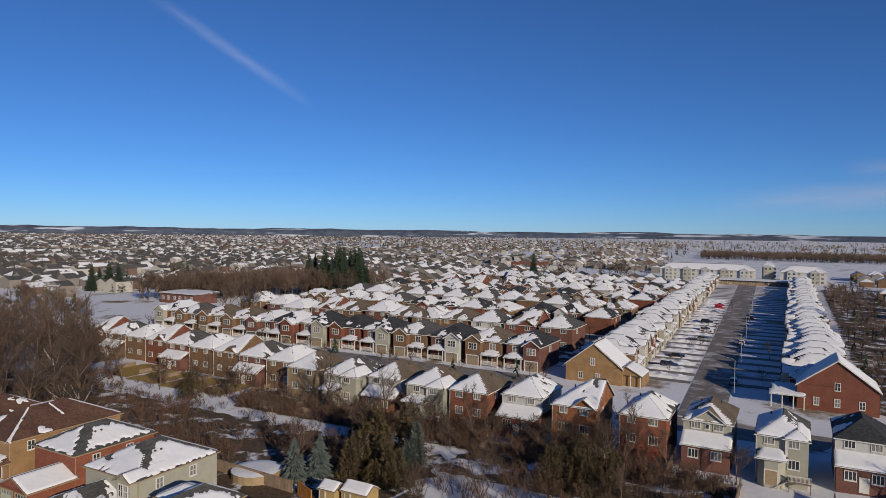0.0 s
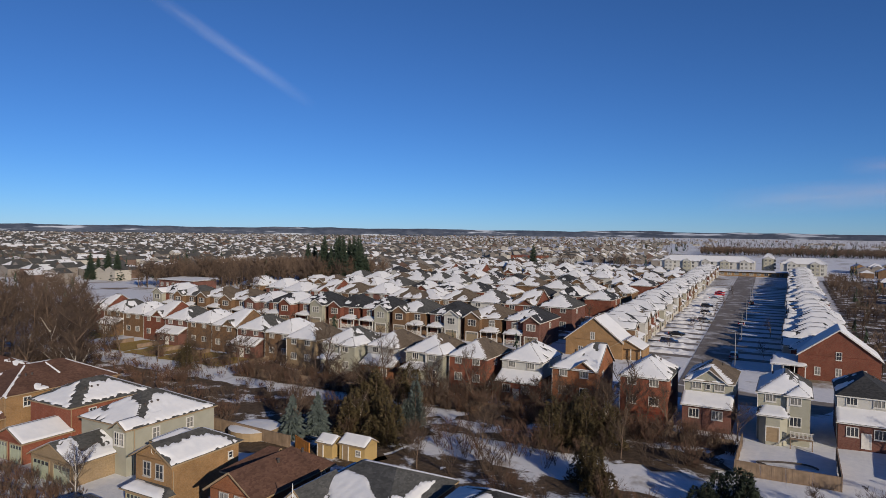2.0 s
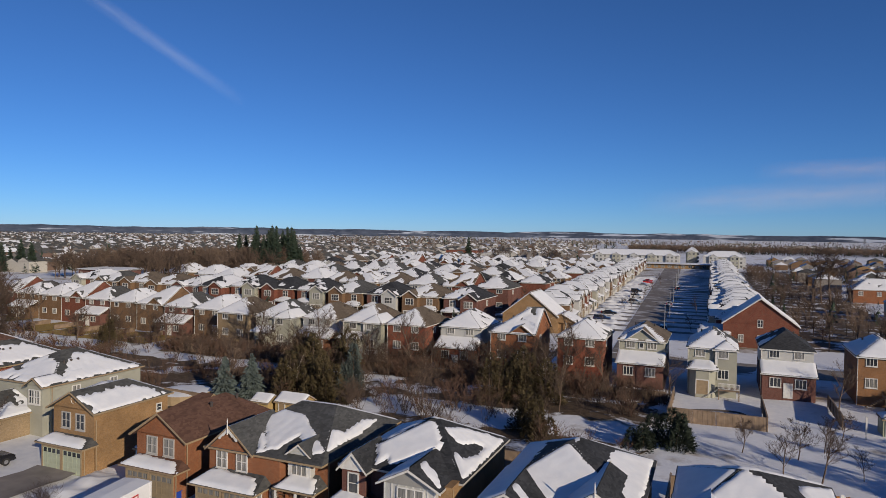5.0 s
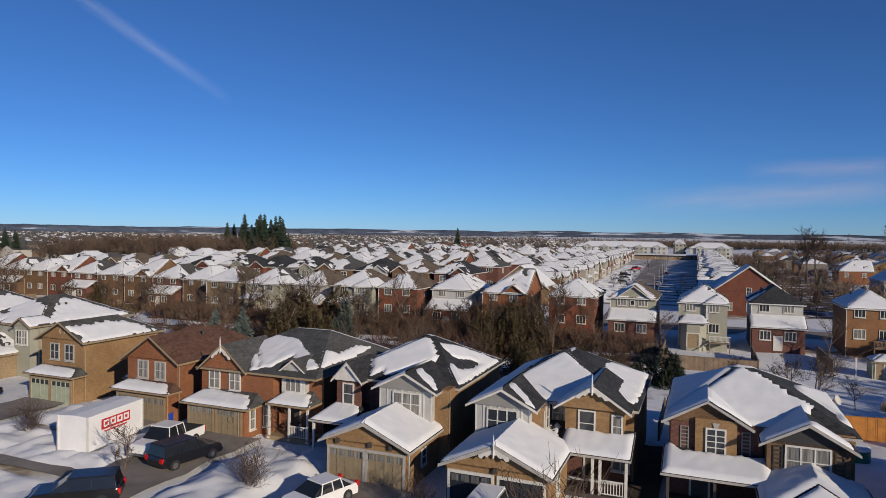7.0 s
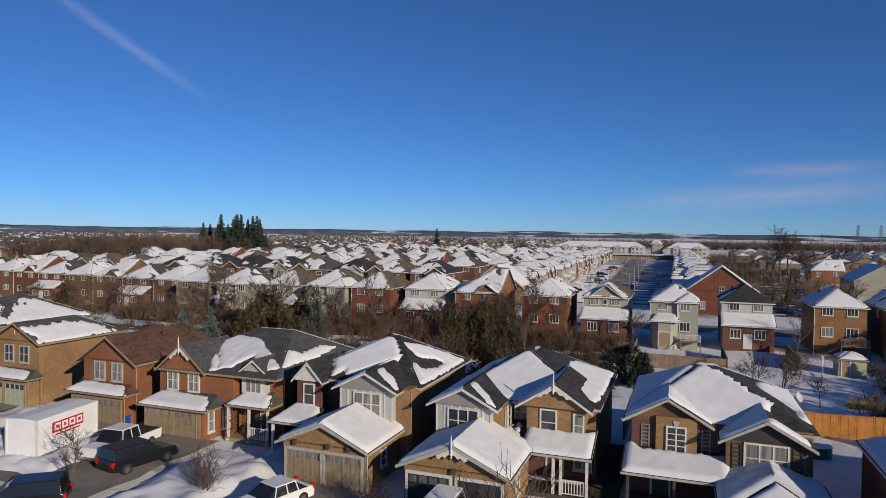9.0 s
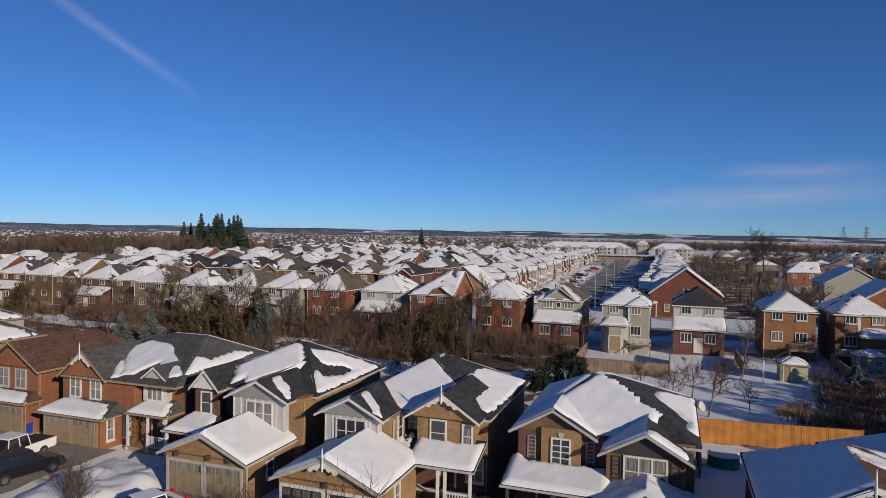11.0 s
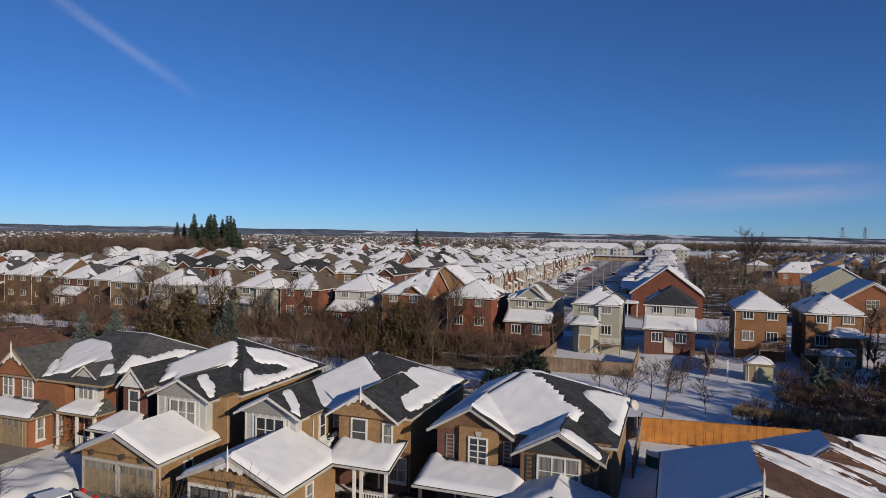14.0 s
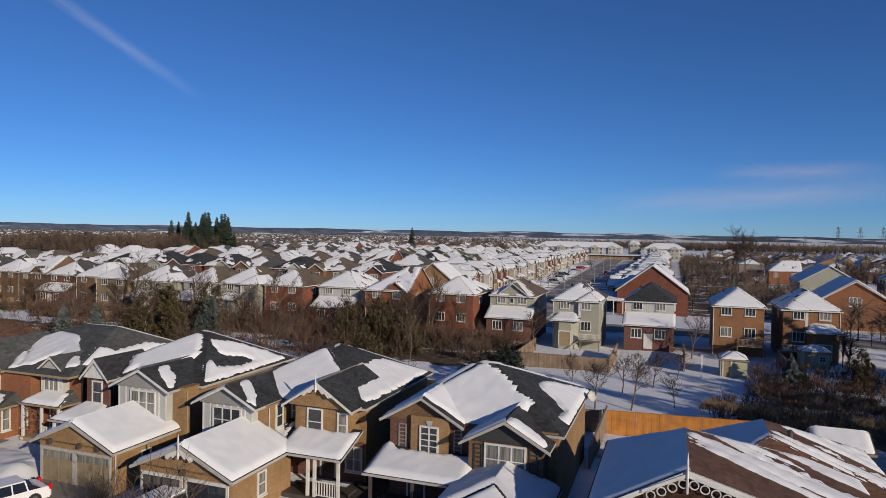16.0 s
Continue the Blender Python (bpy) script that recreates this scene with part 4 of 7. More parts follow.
f6.rake(2.95, 2.5, -1.32, 4.25, 1.37)
f6.roof(0.6, 5.6, -6.2, -0.7, 2.2, 20, "y", True, False, cover=0.97, depth=0.3)
f6.lean(-4.7, 1.2, -2.6, 0.4, 2.3, 0.8, 0.98, depth=0.28, ends=False)
f6.window("front", 2.95, -0.93, 3.45, 2.1, 1.5, 2)
for x in (1.45, 4.5):
    f6.shutter(x, -0.9, 3.45, 0.5, 1.5, GREY_SIDING)
f6.window("front", -1.75, 0.02, 3.7, 0.95, 1.4, 1, rows=3)
part("keystone", Buf().prism([(-1.85, -0.01, 4.5), (-1.65, -0.01, 4.5), (-1.55, -0.01, 4.8), (-1.95, -0.01, 4.8)], (0, 0.05, 0)), [TRIM_PALE], f6.ob)
for x in (-3.5, -0.1):
    f6.shutter(x, 0.3, 3.7, 0.5, 1.4, WINDOW_GREY)
for x in (1.8, 4.3):
    f6.garage_door(x, -6.21, 2.2, 2.0, mat=DOOR_WHITE)
for x in (-4.3, -1.8):
    f6.post(x, -2.3, 0, 2.25, mat=TRIM_DARK)
f6.door("front", -2.6, 0.28)
# dark floor colour stands in for deep shade below the porch roof
f6.body(-4.5, 0.6, -2.4, 0.28, 0.2, TRIM_DARK, -0.6, "porch_floor")
part("dish", Buf().tube((5.9, 10.2, 4.6), (6.2, 10.0, 4.75), 0.05, 0.36, 12), [TRIM_WHITE], f6.ob, "pale grey dish under the eave")

# brown-roofed house with a fretwork gable
f7 = House(at(14.6, 35.6, GZ), "brown-shingled house with a fretwork gable and snow-striped slopes", RED, SHINGLE_BROWN, TRIM_WHITE, 7, 0.2, group=ROW1)
f7.streak = (0.95, 0.12, -0.3)
f7.body(-3.7, 7.5, 0.3, 9.2, 4.2)
f7.roof(-3.6, 7.5, 0.0, 9.2, 4.45, 31, "y", cover=[0.98, 0.02, None, 0.2], over=0.4, ridge=((0.0, -0.4), (0.0, 5.6), 6.6))
part("gable", Buf().prism([(-3.7, 0.0, 4.15), (7.4, 0.0, 4.15), (0.0, 0.0, 6.35)], (0, 0.5, 0)), [CREAM_SIDING], f7.ob)
part("rake_board", Buf().prism([(-4.05, -0.5, 4.1), (0.0, -0.5, 6.35), (7.95, -0.5, 4.1), (7.95, -0.5, 4.3), (0.0, -0.5, 6.58), (-4.05, -0.5, 4.3)], (0, 0.08, 0)), [TRIM_WHITE], f7.ob)
# fretwork of rings and struts that hangs under the peak
fret = part("fretwork", Buf().prism([(-1.7, -0.56, 5.62), (0.0, -0.56, 6.5), (2.6, -0.56, 5.72), (2.6, -0.56, 5.58), (0.0, -0.56, 6.34), (-1.7, -0.56, 5.48)], (0, 0.05, 0)), [TRIM_WHITE], f7.ob, "white scrolled fretwork")
for k in range(9):
    cx = -1.35 + 0.4 * k
    cz = 6.5 - (0.52 * -cx if cx < 0 else 0.3 * cx) - 0.36
    ring = Buf()
    for i in range(10):
        a, b = 2 * math.pi * i / 10, 2 * math.pi * (i + 1) / 10
        ring.tube((cx + 0.17 * math.cos(a), -0.54, cz + 0.17 * math.sin(a)), (cx + 0.17 * math.cos(b), -0.54, cz + 0.17 * math.sin(b)), 0.03, 0.03, 4)
    part("fret_ring", ring, [TRIM_WHITE], fret)
part("finial", Buf().tube((0, -0.56, 5.7), (0, -0.56, 7.0), 0.05, 0.045, 6).tube((0, -0.56, 7.0), (0, -0.56, 7.35), 0.045, 0.006, 6), [TRIM_WHITE], fret)
f7.body(1.2, 9.4, 8.0, 15.0, 3.9, name="side_wall")
f7.roof(1.2, 9.4, 7.6, 15.0, 3.9, 31, "y", True, True, cover=[0.98, 0.0, None, 0.1], over=0.4, ridge=((4.0, 8.5), (4.0, 11.7), 5.9), name="rear_roof")
f7.vent(5.2, 10.2, 5.4)
for x in (-2.0, 2.0):
    f7.window("front", x, 0.28, 3.1, 1.2, 1.3, 1)
for x in (-1.9, 1.9):
    f7.garage_door(x, 0.28, 2.5, mat=DOOR_WHITE)

# houses further along the row
def house_hip_wide(m, label, wall, roof, seed, cover, rims, w, d, garage, gable, top=5.6, trim=None):
    """Two-storey house with a hipped roof, a small front gable and a garage that stands forward; garage is x0, x1, length, wall, snow."""
    h = House(m, label, wall, roof, trim or TRIM_TAN, seed, 0.28, group=ROW1)
    x = w / 2
    h.body(-x, x, 0, d, top)
    h.roof(-x, x, 0, d, top, 27, "y", True, True, cover=cover, rims=rims)
    if gable:
        a, b = gable
        h.body(a, b, -0.9, 0.1, top, name="bay_wall")
        h.roof(a, b, -0.9, 4.5, top, 32, "y", False, False, cover=[0.1, 0.55], gable=CREAM_SIDING)
        h.rake((a + b) / 2, (b - a) / 2 + 0.4, -1.3, top - 0.15, ((b - a) / 2 + 0.4) * 0.62)
        for xx in ((a * 2 + b) / 3, (a + 2 * b) / 3):
            h.window("front", xx, -0.92, 4.3, 0.8, 1.4, 1)
    a, b, ln, gm, snow = garage
    h.body(a, b, -ln, 0.05, 2.65, gm, name="garage_wall")
    h.roof(a, b, -ln, 0, 2.65, 24, "y", False, False, cover=snow, gable=gm)
    for xx in ((a * 3 + b) / 4, (a + 3 * b) / 4):
        h.garage_door(xx, -ln - 0.01, (b - a) * 0.38, mat=DOOR_SAGE)
    if b < x - 2.5:
        h.lean(b - 0.2, x + 0.3, -2.2, 0.1, 2.6, 0.9, [0.6, 0.6, 0.6][0])
        h.post(x, -1.9, 0, 2.6)
        h.door("front", (b + x) / 2, -0.02)
    for yy in (3.0, 8.0):
        h.window("right", x + 0.02, yy, 4.3, 0.9, 1.2, 1)
    h.downpipe(x + 0.05, 0.05, top - 0.2)
    for k in range(3):
        h.vent(x * 0.45, 3.6 + k * 0.9, top + x * 0.28)
    return h


house_hip_wide(at(-71.6, 50.2, GZ), "cream house with ragged snow on its grey hip", CREAM_SIDING, SHINGLE_GREY, 8, [0.7, 0.6, 0.3, 0.4], {0: (0.2, 0.5, 0.9, 0.7), 1: (0.2, 0.5, 1.2, 1.0)}, 10.0, 12.0, (-5.2, 2.8, 6.0, BUFF, [0.35, 0.2]), (2.4, 4.8))
house_hip_wide(at(-85.6, 51.6, GZ), "red brick house with large snow patches on its grey hip", RED, SHINGLE_GREY, 9, [0.9, 0.65, 0.9, 0.4], {0: (0.2, 0.2, 0.3, 0.2), 1: (0.5, 0.5, 1.2, 1.2), 2: (0.2, 0.4, 0.6)}, 9.0, 12.0, (-1.6, 4.6, 6.0, RED, [0.9, 0.85]), None)
a3 = house_hip_wide(at(-99.7, 50.4, GZ), "tan brick house with a bare brown hipped roof", TAN, SHINGLE_BROWN, 10, [-0.5, -0.55, -0.5, -0.4], None, 11.0, 17.0, (-5.0, 1.0, 4.5, RED, [0.8, 0.8]), None)
# snow left lying along the hips of the brown roof
for k, (p, q, w) in enumerate([((5.8, -0.35, 5.55), (0.3, 5.5, 8.3), 0.55), ((0.0, 5.9, 8.42), (0.0, 9.5, 8.42), 0.5), ((5.6, 17.0, 5.6), (0.3, 11.7, 8.3), 0.35), ((0.4, 8.6, 8.3), (3.2, 9.2, 6.9), 0.5)]):
    p, q = Vector(p), Vector(q)
    side = (q - p).cross(Vector((0, 0, 1))).normalized()
    rg = Buf()
    n = 12
    for i in range(n + 1):
        c = p.lerp(q, i / n)
        r = w * (0.7 + 0.5 * noise.noise(Vector((i * 0.7, k, 3))))
        rg.v += [tuple(c - side * r - Vector((0, 0, 0.3 * r + 0.1))), tuple(c + Vector((0, 0, 0.16))), tuple(c + side * r - Vector((0, 0, 0.3 * r + 0.1)))]
    for i in range(n):
        for j in (0, 1):
            rg.f.append((i * 3 + j, i * 3 + j + 1, i * 3 + j + 4, i * 3 + j + 3))
            rg.m.append(0)
    part("snow", rg, [SNOW], a3.ob, "white snow left along the hip", True)
house_hip_wide(at(-113, 52, GZ), "tan brick house with a brown hipped roof among bare trees", TAN, SHINGLE_BROWN, 14, [0.1, -0.3, 0.0, 0.2], None, 9.0, 12.0, (-4.0, 1.5, 5.0, TAN, [0.8, 0.8]), None)
# ---- second row of houses, backs to the greenbelt ----
def house_back(m, label, wall, upper, roof, trim, seed, w, kind, cover, cell=0.33, group="second row of houses", d=11.0, rims=None, fine=False, up=0.0, deck=None):
    """Two storeys seen from the yard; up lifts the main floor over a basement that opens to the yard."""
    h = House(m, label, wall, roof, trim, seed, cell, group=group)
    x, top, mid = w / 2, 6.0 + up, 2.9 + up
    h.body(-x, x, 0, d, top if upper is wall else mid)
    if upper is not wall:
        h.body(-x + 0.02, x - 0.02, 0.02, d - 0.02, top, upper, mid - 0.05, "upper_wall")
    if kind in ("hip", "lean", "bump"):
        h.roof(-x, x, 0, d, top, 34, "y", True, True, cover=cover, rims=rims)
    elif kind == "gable_front":
        h.roof(-x, x, 0, d, top, 32, "y", True, True, cover=cover, rims=rims)
        h.roof(-x + 1.2, x - 1.0, -0.15, 5, top, 36, "y", False, False, cover=[0.4, -0.3], gable=upper)
        h.rake(0.1, x - 0.6, -0.55, top - 0.25, (x - 0.6) * 0.73, TRIM_WHITE, 0.16)
        part("cornice", Buf().box(-x - 0.3, x + 0.3, -0.42, -0.3, top - 0.3, top - 0.1), [TRIM_WHITE], h.ob)
    elif kind == "gable_side":
        h.roof(-x, x, 0, d, top, 34, "x", True, False, cover=cover, rims=rims)
        h.roof(-0.2, x - 0.4, -0.2, 5, top, 36, "y", False, False, cover=[0.8, 0.2])
        h.rake(x / 2 - 0.3, x / 2 + 0.25, -0.56, top - 0.15, (x / 2 + 0.25) * 0.72, TRIM_TAN, 0.16)
    if kind in ("lean", "gable_front"):
        h.body(-x, x, -2.6, 0.05, 2.6 + up, name="back_wall")
        h.lean(-x - 0.3, x + 0.3, -3.0, 0.1, 2.6 + up, 1.5, 0.96, ends=False)
    if kind == "bump":
        a, b, y = -x + 0.3, 0.5, -2.2
        pts = [(a, 0.05, -1.2), (a, y + 0.9, -1.2), (a + 0.9, y, -1.2), (b - 0.9, y, -1.2), (b, y + 0.9, -1.2), (b, 0.05, -1.2)]
        part("back_wall", Buf().prism(pts[::-1], (0, 0, 4.3 + up)), [wall], h.ob)
        h.lean(a - 0.4, b + 0.4, y - 0.4, 0.1, 3.1 + up, 0.9, 0.95)
        h.roof(0.3, x, -0.5, 5, top, 34, "y", True, False, cover=[0.5, 0.8, 0.6])
        h.body(0.35, x - 0.02, -0.5, 0.1, top, upper, -1, "bay_wall")
        h.door("front", (a + b) / 2, y - 0.02, 0.2 + up * 0.3, 1.6, TRIM_TAN)
        part("corner_board", Buf().box(0.4, 0.75, -0.53, -0.45, 3.3 + up, top - 0.1), [TRIM_WHITE], h.ob)
    front = -2.62 if kind in ("lean", "gable_front") else -0.02
    for k, xx in enumerate((-x * 0.5, x * 0.45)):
        h.window("front", xx, -0.52 if kind == "bump" and k else -0.02, 5.1 + up * 1.05, 1.25, 0.95, 2, fine=fine, rows=0)
        if kind == "bump" and k == 0:
            continue
        h.window("front", xx, -0.52 if kind == "bump" else front, 1.6 + up * 1.5 if kind not in ("lean", "gable_front") else 1.4 + up, 1.35, 1.2, 2, fine=fine, rows=0)
    if kind == "gable_front":
        h.window("front", -x * 0.02, -0.02, 5.1 + up, 0.5, 0.7, 0, fine=fine, rows=0)
    if kind == "lean":
        h.door("front", -x * 0.02, front, 0.15 + up * 0.2, 1.0, TRIM_WHITE)
    if up > 0.8 and kind in ("hip", "bump"):
        # raised deck with posts, railing and steps
        x0, x1, z = (0.9, x + 0.4, 1.55) if kind == "bump" else (-0.4, x, 1.9)
        stain = deck or WOOD_OLD
        part("deck", Buf().box(x0, x1, -2.6, -0.55, z - 0.18, z), [stain], h.ob, "stained wooden deck" if deck else "weathered wooden deck")
        if deck:
            n = int((x1 - x0) / 0.3)
            for i in range(n):
                a = x0 + 0.15 + (x1 - x0 - 0.3) * i / n
                part("skirt_board", Buf().box(a, a + 0.22, -2.6, -2.56, 0.1, z - 0.185), [stain], h.ob)
        for xx in (x0 + 0.1, x1 - 0.1):
            part("deck_post", Buf().box(xx - 0.07, xx + 0.07, -2.55, -2.41, -0.3, z - 0.182), [stain], h.ob)
        h.railing(x0, x1, -2.55, z, stain if kind == "hip" else TRIM_WHITE)
        for i in range(8):
            part("step", Buf().box(x0 - 0.02 - 0.28 * (i + 1), x0 - 0.04 - 0.28 * i, -2.5, -1.5, z - 0.05 - 0.19 * (i + 1), z - 0.19 * (i + 1)), [stain if kind == "hip" else TRIM_WHITE], h.ob)
    h.window("right", x + 0.02, 4.0, 4.8 + up, 0.8, 1.0, 0, fine=False)
    h.downpipe(-x - 0.05, -0.05, top - 0.2)
    for k in range(3):
        h.vent(-x * 0.5 + k * x * 0.45, d * 0.62, top + x * 0.42)
    return h


B_ROW = [
    (-91.5, 108.5, 8.0, "hip", BUFF, BUFF, SHINGLE_TAUPE, [0.5, -0.4, 0.8, 0.3], "buff brick"),
    (-80.5, 107.5, 8.4, "bump", CREAM_SIDING, CREAM_SIDING, SHINGLE_GREY, [0.8, -0.2, 0.97, 0.4], "cream sided"),
    (-71.3, 110.0, 7.6, "lean", ORANGE, WHITE_SIDING, SHINGLE_TAUPE, [0.7, -0.7, 0.95, 0.3], "pale sided and orange brick"),
    (-60.0, 107.0, 8.2, "bump", CREAM_SIDING, CREAM_SIDING, SHINGLE_TAUPE, [0.6, -0.3, 0.8, 0.3], "cream sided"),
    (-51.2, 107.5, 7.6, "hip", RED, RED, SHINGLE_TAUPE, [0.4, -0.8, 0.75, 0.2], "red brick"),
    (-41.4, 109.5, 7.5, "lean", RED, WHITE_SIDING, SHINGLE_GREY, [0.7, 0.2, 0.9, 0.3], "pale sided and red brick"),
    (-31.2, 107.5, 7.6, "gable_side", ORANGE, ORANGE, SHINGLE_GREY, [0.95, 0.5, 0.7], "orange brick"),
    (-19.8, 107.5, 7.3, "hip", RED, RED, SHINGLE_GREY, [0.9, 0.3, 0.95, 0.5], "deep red brick"),
    (-10.3, 109.8, 7.0, "gable_front", DARK, CREAM_SIDING, SHINGLE_TAUPE, [0.1, -0.8, 0.5, 0.1], "cream sided and brown brick"),
    (0.2, 107.0, 6.8, "bump", CREAM_SIDING, CREAM_SIDING, SHINGLE_GREY, [0.6, -0.1, 0.8, 0.3], "grey-green sided"),
    (10.6, 111.0, 7.0, "lean", DARK, WHITE_SIDING, SHINGLE_BLACK, [-0.2, -0.7, -0.75, 0.0], "pale sided and brown brick"),
    (22.8, 110.0, 6.6, "hip", AMBER, AMBER, SHINGLE_GREY, [0.9, 0.4, 0.9, 0.5], "orange brick"),
    (31.9, 110.0, 7.0, "bump", AMBER, AMBER, SHINGLE_GREY, [0.9, 0.3, 0.7, 0.5], "orange brick and white"),
]
for i, (u, v, w, kind, wall, upper, roof, cover, word) in enumerate(B_ROW):
    b_house = house_back(at(u, v, 0), f"{word} house with snow on its roof", wall, upper, roof, TRIM_WHITE, 20 + i, w, kind, cover, fine=True, up=1.2 if u > -70 else 0.8, deck=RED_BOARDS if i == 7 else None)
    if i == 12:
        b_house.ob.scale = (-1, 1, 1)
for i in range(9):
    wall = [UMBER, DARK, UMBER, UMBER, DARK, DEEP_RED, UMBER, UMBER, DEEP_RED][i]
    house_back(at(-102 - 9.4 * i, 113 + 0.7 * i, 0), f"{'dark brown' if wall is DARK else 'brown-tan' if wall is UMBER else 'red'} brick house backing onto the greenbelt", wall, wall, SHINGLE_GREY, TRIM_WHITE, 50 + i, 8.0,
               ("hip", "lean", "gable_side")[i % 3], [[0.9, 0.4, 0.9, 0.5], [0.6, -0.2, 0.8, 0.3], [0.95, 0.5, 0.7]][i % 3], 0.4, up=0.5)


# ---- houses of the block behind and along the street ----
def house_front(m, label, wall, upper, roof, seed, w, flip, cover, cell=0.55, group="houses of the block behind"):
    """Two-storey house seen from its front: a gabled bay over the garage, and a porch on posts."""
    h = House(m, label, wall, roof, TRIM_WHITE, seed, cell, group=group)
    x, s = w / 2, -1 if flip else 1
    h.body(-x, x, 0, 11, 5.6)
    h.roof(-x, x, 0, 11, 5.6, 32, "y", True, True, cover=cover)
    a, b = sorted((s * 0.3, s * (x - 0.1)))
    h.body(a, b, -1.4, 0.1, 5.6, upper, name="bay_wall")
    h.roof(a, b, -1.4, 5, 5.6, 36, "y", False, False, cover=[0.5, -0.3], gable=upper)
    h.rake((a + b) / 2, (b - a) / 2 + 0.35, -1.78, 5.4, ((b - a) / 2 + 0.35) * 0.72, TRIM_WHITE, 0.2)
    h.garage_door((a + b) / 2, -1.41, 2.6)
    h.window("front", (a + b) / 2, -1.42, 4.3, 1.7, 1.3, 2, fine=False)
    p, q = sorted((-s * (x + 0.1), s * 0.2))
    h.lean(p, q, -1.9, 0.1, 2.6, 0.8, 0.95)
    for px in (p + 0.25, q - 0.25):
        h.post(px, -1.6, 0, 2.6)
    h.railing(p + 0.3, q - 0.3, -1.6, 0.3)
    h.door("front", -s * x * 0.35, -0.02)
    h.window("front", -s * x * 0.5, -0.02, 4.3, 1.2, 1.3, 1, fine=False)
    for sd, face in ((1, "right"), (-1, "left")):
        h.window(face, sd * (x + 0.02), 5, 4.3, 0.8, 1.1, 0, fine=False)
    return h


FRONTS, BACKS = [], []
for i, (wall, upper, roof, word) in enumerate([(DARK, DARK, SHINGLE_BLACK, "dark brown brick"), (UMBER, UMBER, SHINGLE_TAUPE, "brown-tan brick"), (DARK, WHITE_SIDING, SHINGLE_BLACK, "dark brick and pale siding"), (UMBER, UMBER, SHINGLE_GREY, "brown-tan brick"),
                                               (DEEP_RED, CREAM_SIDING, SHINGLE_BLACK, "red brick and cream"), (DEEP_RED, DEEP_RED, SHINGLE_BLACK, "red brick")]):
    FRONTS.append(house_front(at(-62 - 11.8 * i, 163, 0), f"{word} house with porch and snowy roof", wall, upper, roof, 70 + i, 7.8, i % 2 == 1, [[0.85, -0.75, 0.05, 0.3], [0.75, -0.3, 0.35, 0.3], [0.6, -0.95, -0.35, 0.2]][i % 3]).ob)
for i, (kind, wall, upper, roof, word) in enumerate([("hip", DARK, DARK, SHINGLE_GREY, "brown brick"), ("gable_side", DEEP_RED, DEEP_RED, SHINGLE_TAUPE, "red brick"), ("lean", DEEP_RED, WHITE_SIDING, SHINGLE_GREY, "pale sided and red brick"), ("hip", UMBER, UMBER, SHINGLE_TAUPE, "brown-tan brick")]):
    BACKS.append(house_back(at(-64 - 12 * i, 195, 0), f"{word} house with a snowy roof", wall, upper, roof, TRIM_WHITE, 90 + i, 8.0, kind, [[0.6, -0.7, 0.3, 0.3], [0.3, 0.2, 0.0], [0.6, -0.4, 0.5, 0.3], [0.3, -0.9, 0.1, 0.2]][i], 0.6, "houses of the block behind").ob)
for ob in FRONTS + BACKS:
    ob.scale = (1.3, 1.25, 1.2)
rnd = random.Random(5)


def copy_house(stock, u, v, turn, side=0, size=1.0):
    v += 10 if turn == 180 else 0
    ob = copy_thing(rnd.choice(stock), at(u + rnd.uniform(-0.8, 0.8), v + rnd.uniform(-2.2, 2.2), rnd.uniform(-0.35, 0.1), turn))
    f = rnd.uniform(0.94, 1.08) * size
    ob.scale = (f * (side or rnd.choice((1, -1))), f * 0.95, rnd.uniform(0.94, 1.06) * (0.4 + 0.6 * size))
    return ob


for row, (v, stock) in enumerate([(163, FRONTS), (195, BACKS), (236, FRONTS), (268, BACKS), (311, FRONTS), (343, BACKS), (386, FRONTS), (418, BACKS)]):
    u = -62 - (11.8 * 6 if row == 0 else 12 * 4 if row == 1 else 0)
    while u > -205:
        copy_house(stock, u, v, rnd.choice((0, 0, 180)) if v > 200 else 0, size=1.3)
        u -= rnd.choice((11.2, 11.6, 12.2, 15.0))
v = 172
while v < 545:
    copy_house(FRONTS, -35.3 - 0.047 * (v - 172), v, 90, 1, 1.12)
    v += rnd.choice((10.8, 11.4, 12.2))
v = 169
while v < 545:
    copy_house(FRONTS, 1.2 - 0.008 * (v - 172), v, -90, -1, 1.12)
    v += rnd.choice((10.8, 11.4, 12.2))

# corner houses of the street, their gable ends to the greenbelt
c1 = House(at(-41.7, 157.5, 0), "tan brick corner house with a broad gable end and a porch", TAN, SHINGLE_BROWN, TRIM_TAN, 110, 0.45, group="corner houses")
c1.body(-7, 7, 0, 10, 4.2)
c1.roof(-7, 7, 0, 10, 4.2, 38, "y", False, False, cover=[0.98, 0.75])
c1.rake(0, 7.4, -0.42, 3.95, 5.8, TRIM_WHITE, 0.22)
c1.body(4.0, 11.5, 1.0, 9, 2.7, name="side_wall")
c1.roof(4.0, 11.5, 0.2, 8, 2.8, 28, "y", False, False, cover=[0.8, 0.6])
for x in (4.3, 6.6, 8.9, 11.2):
    c1.post(x, 0.3, 0, 2.8, 0.1)
for x in (-3.2, 1.0):
    c1.window("front", x, -0.02, 1.6, 1.0, 1.4, 1)
c1.window("front", -0.25, -0.02, 5.2, 0.9, 1.6, 1)
c2 = House(at(9.3, 157.5, 0), "dark red brick corner house with broad gable and side porch", DEEP_RED, SHINGLE_GREY, TRIM_WHITE, 111, 0.45, group="corner houses")
c2.body(-7.2, 7.6, 0, 10, 5.3)
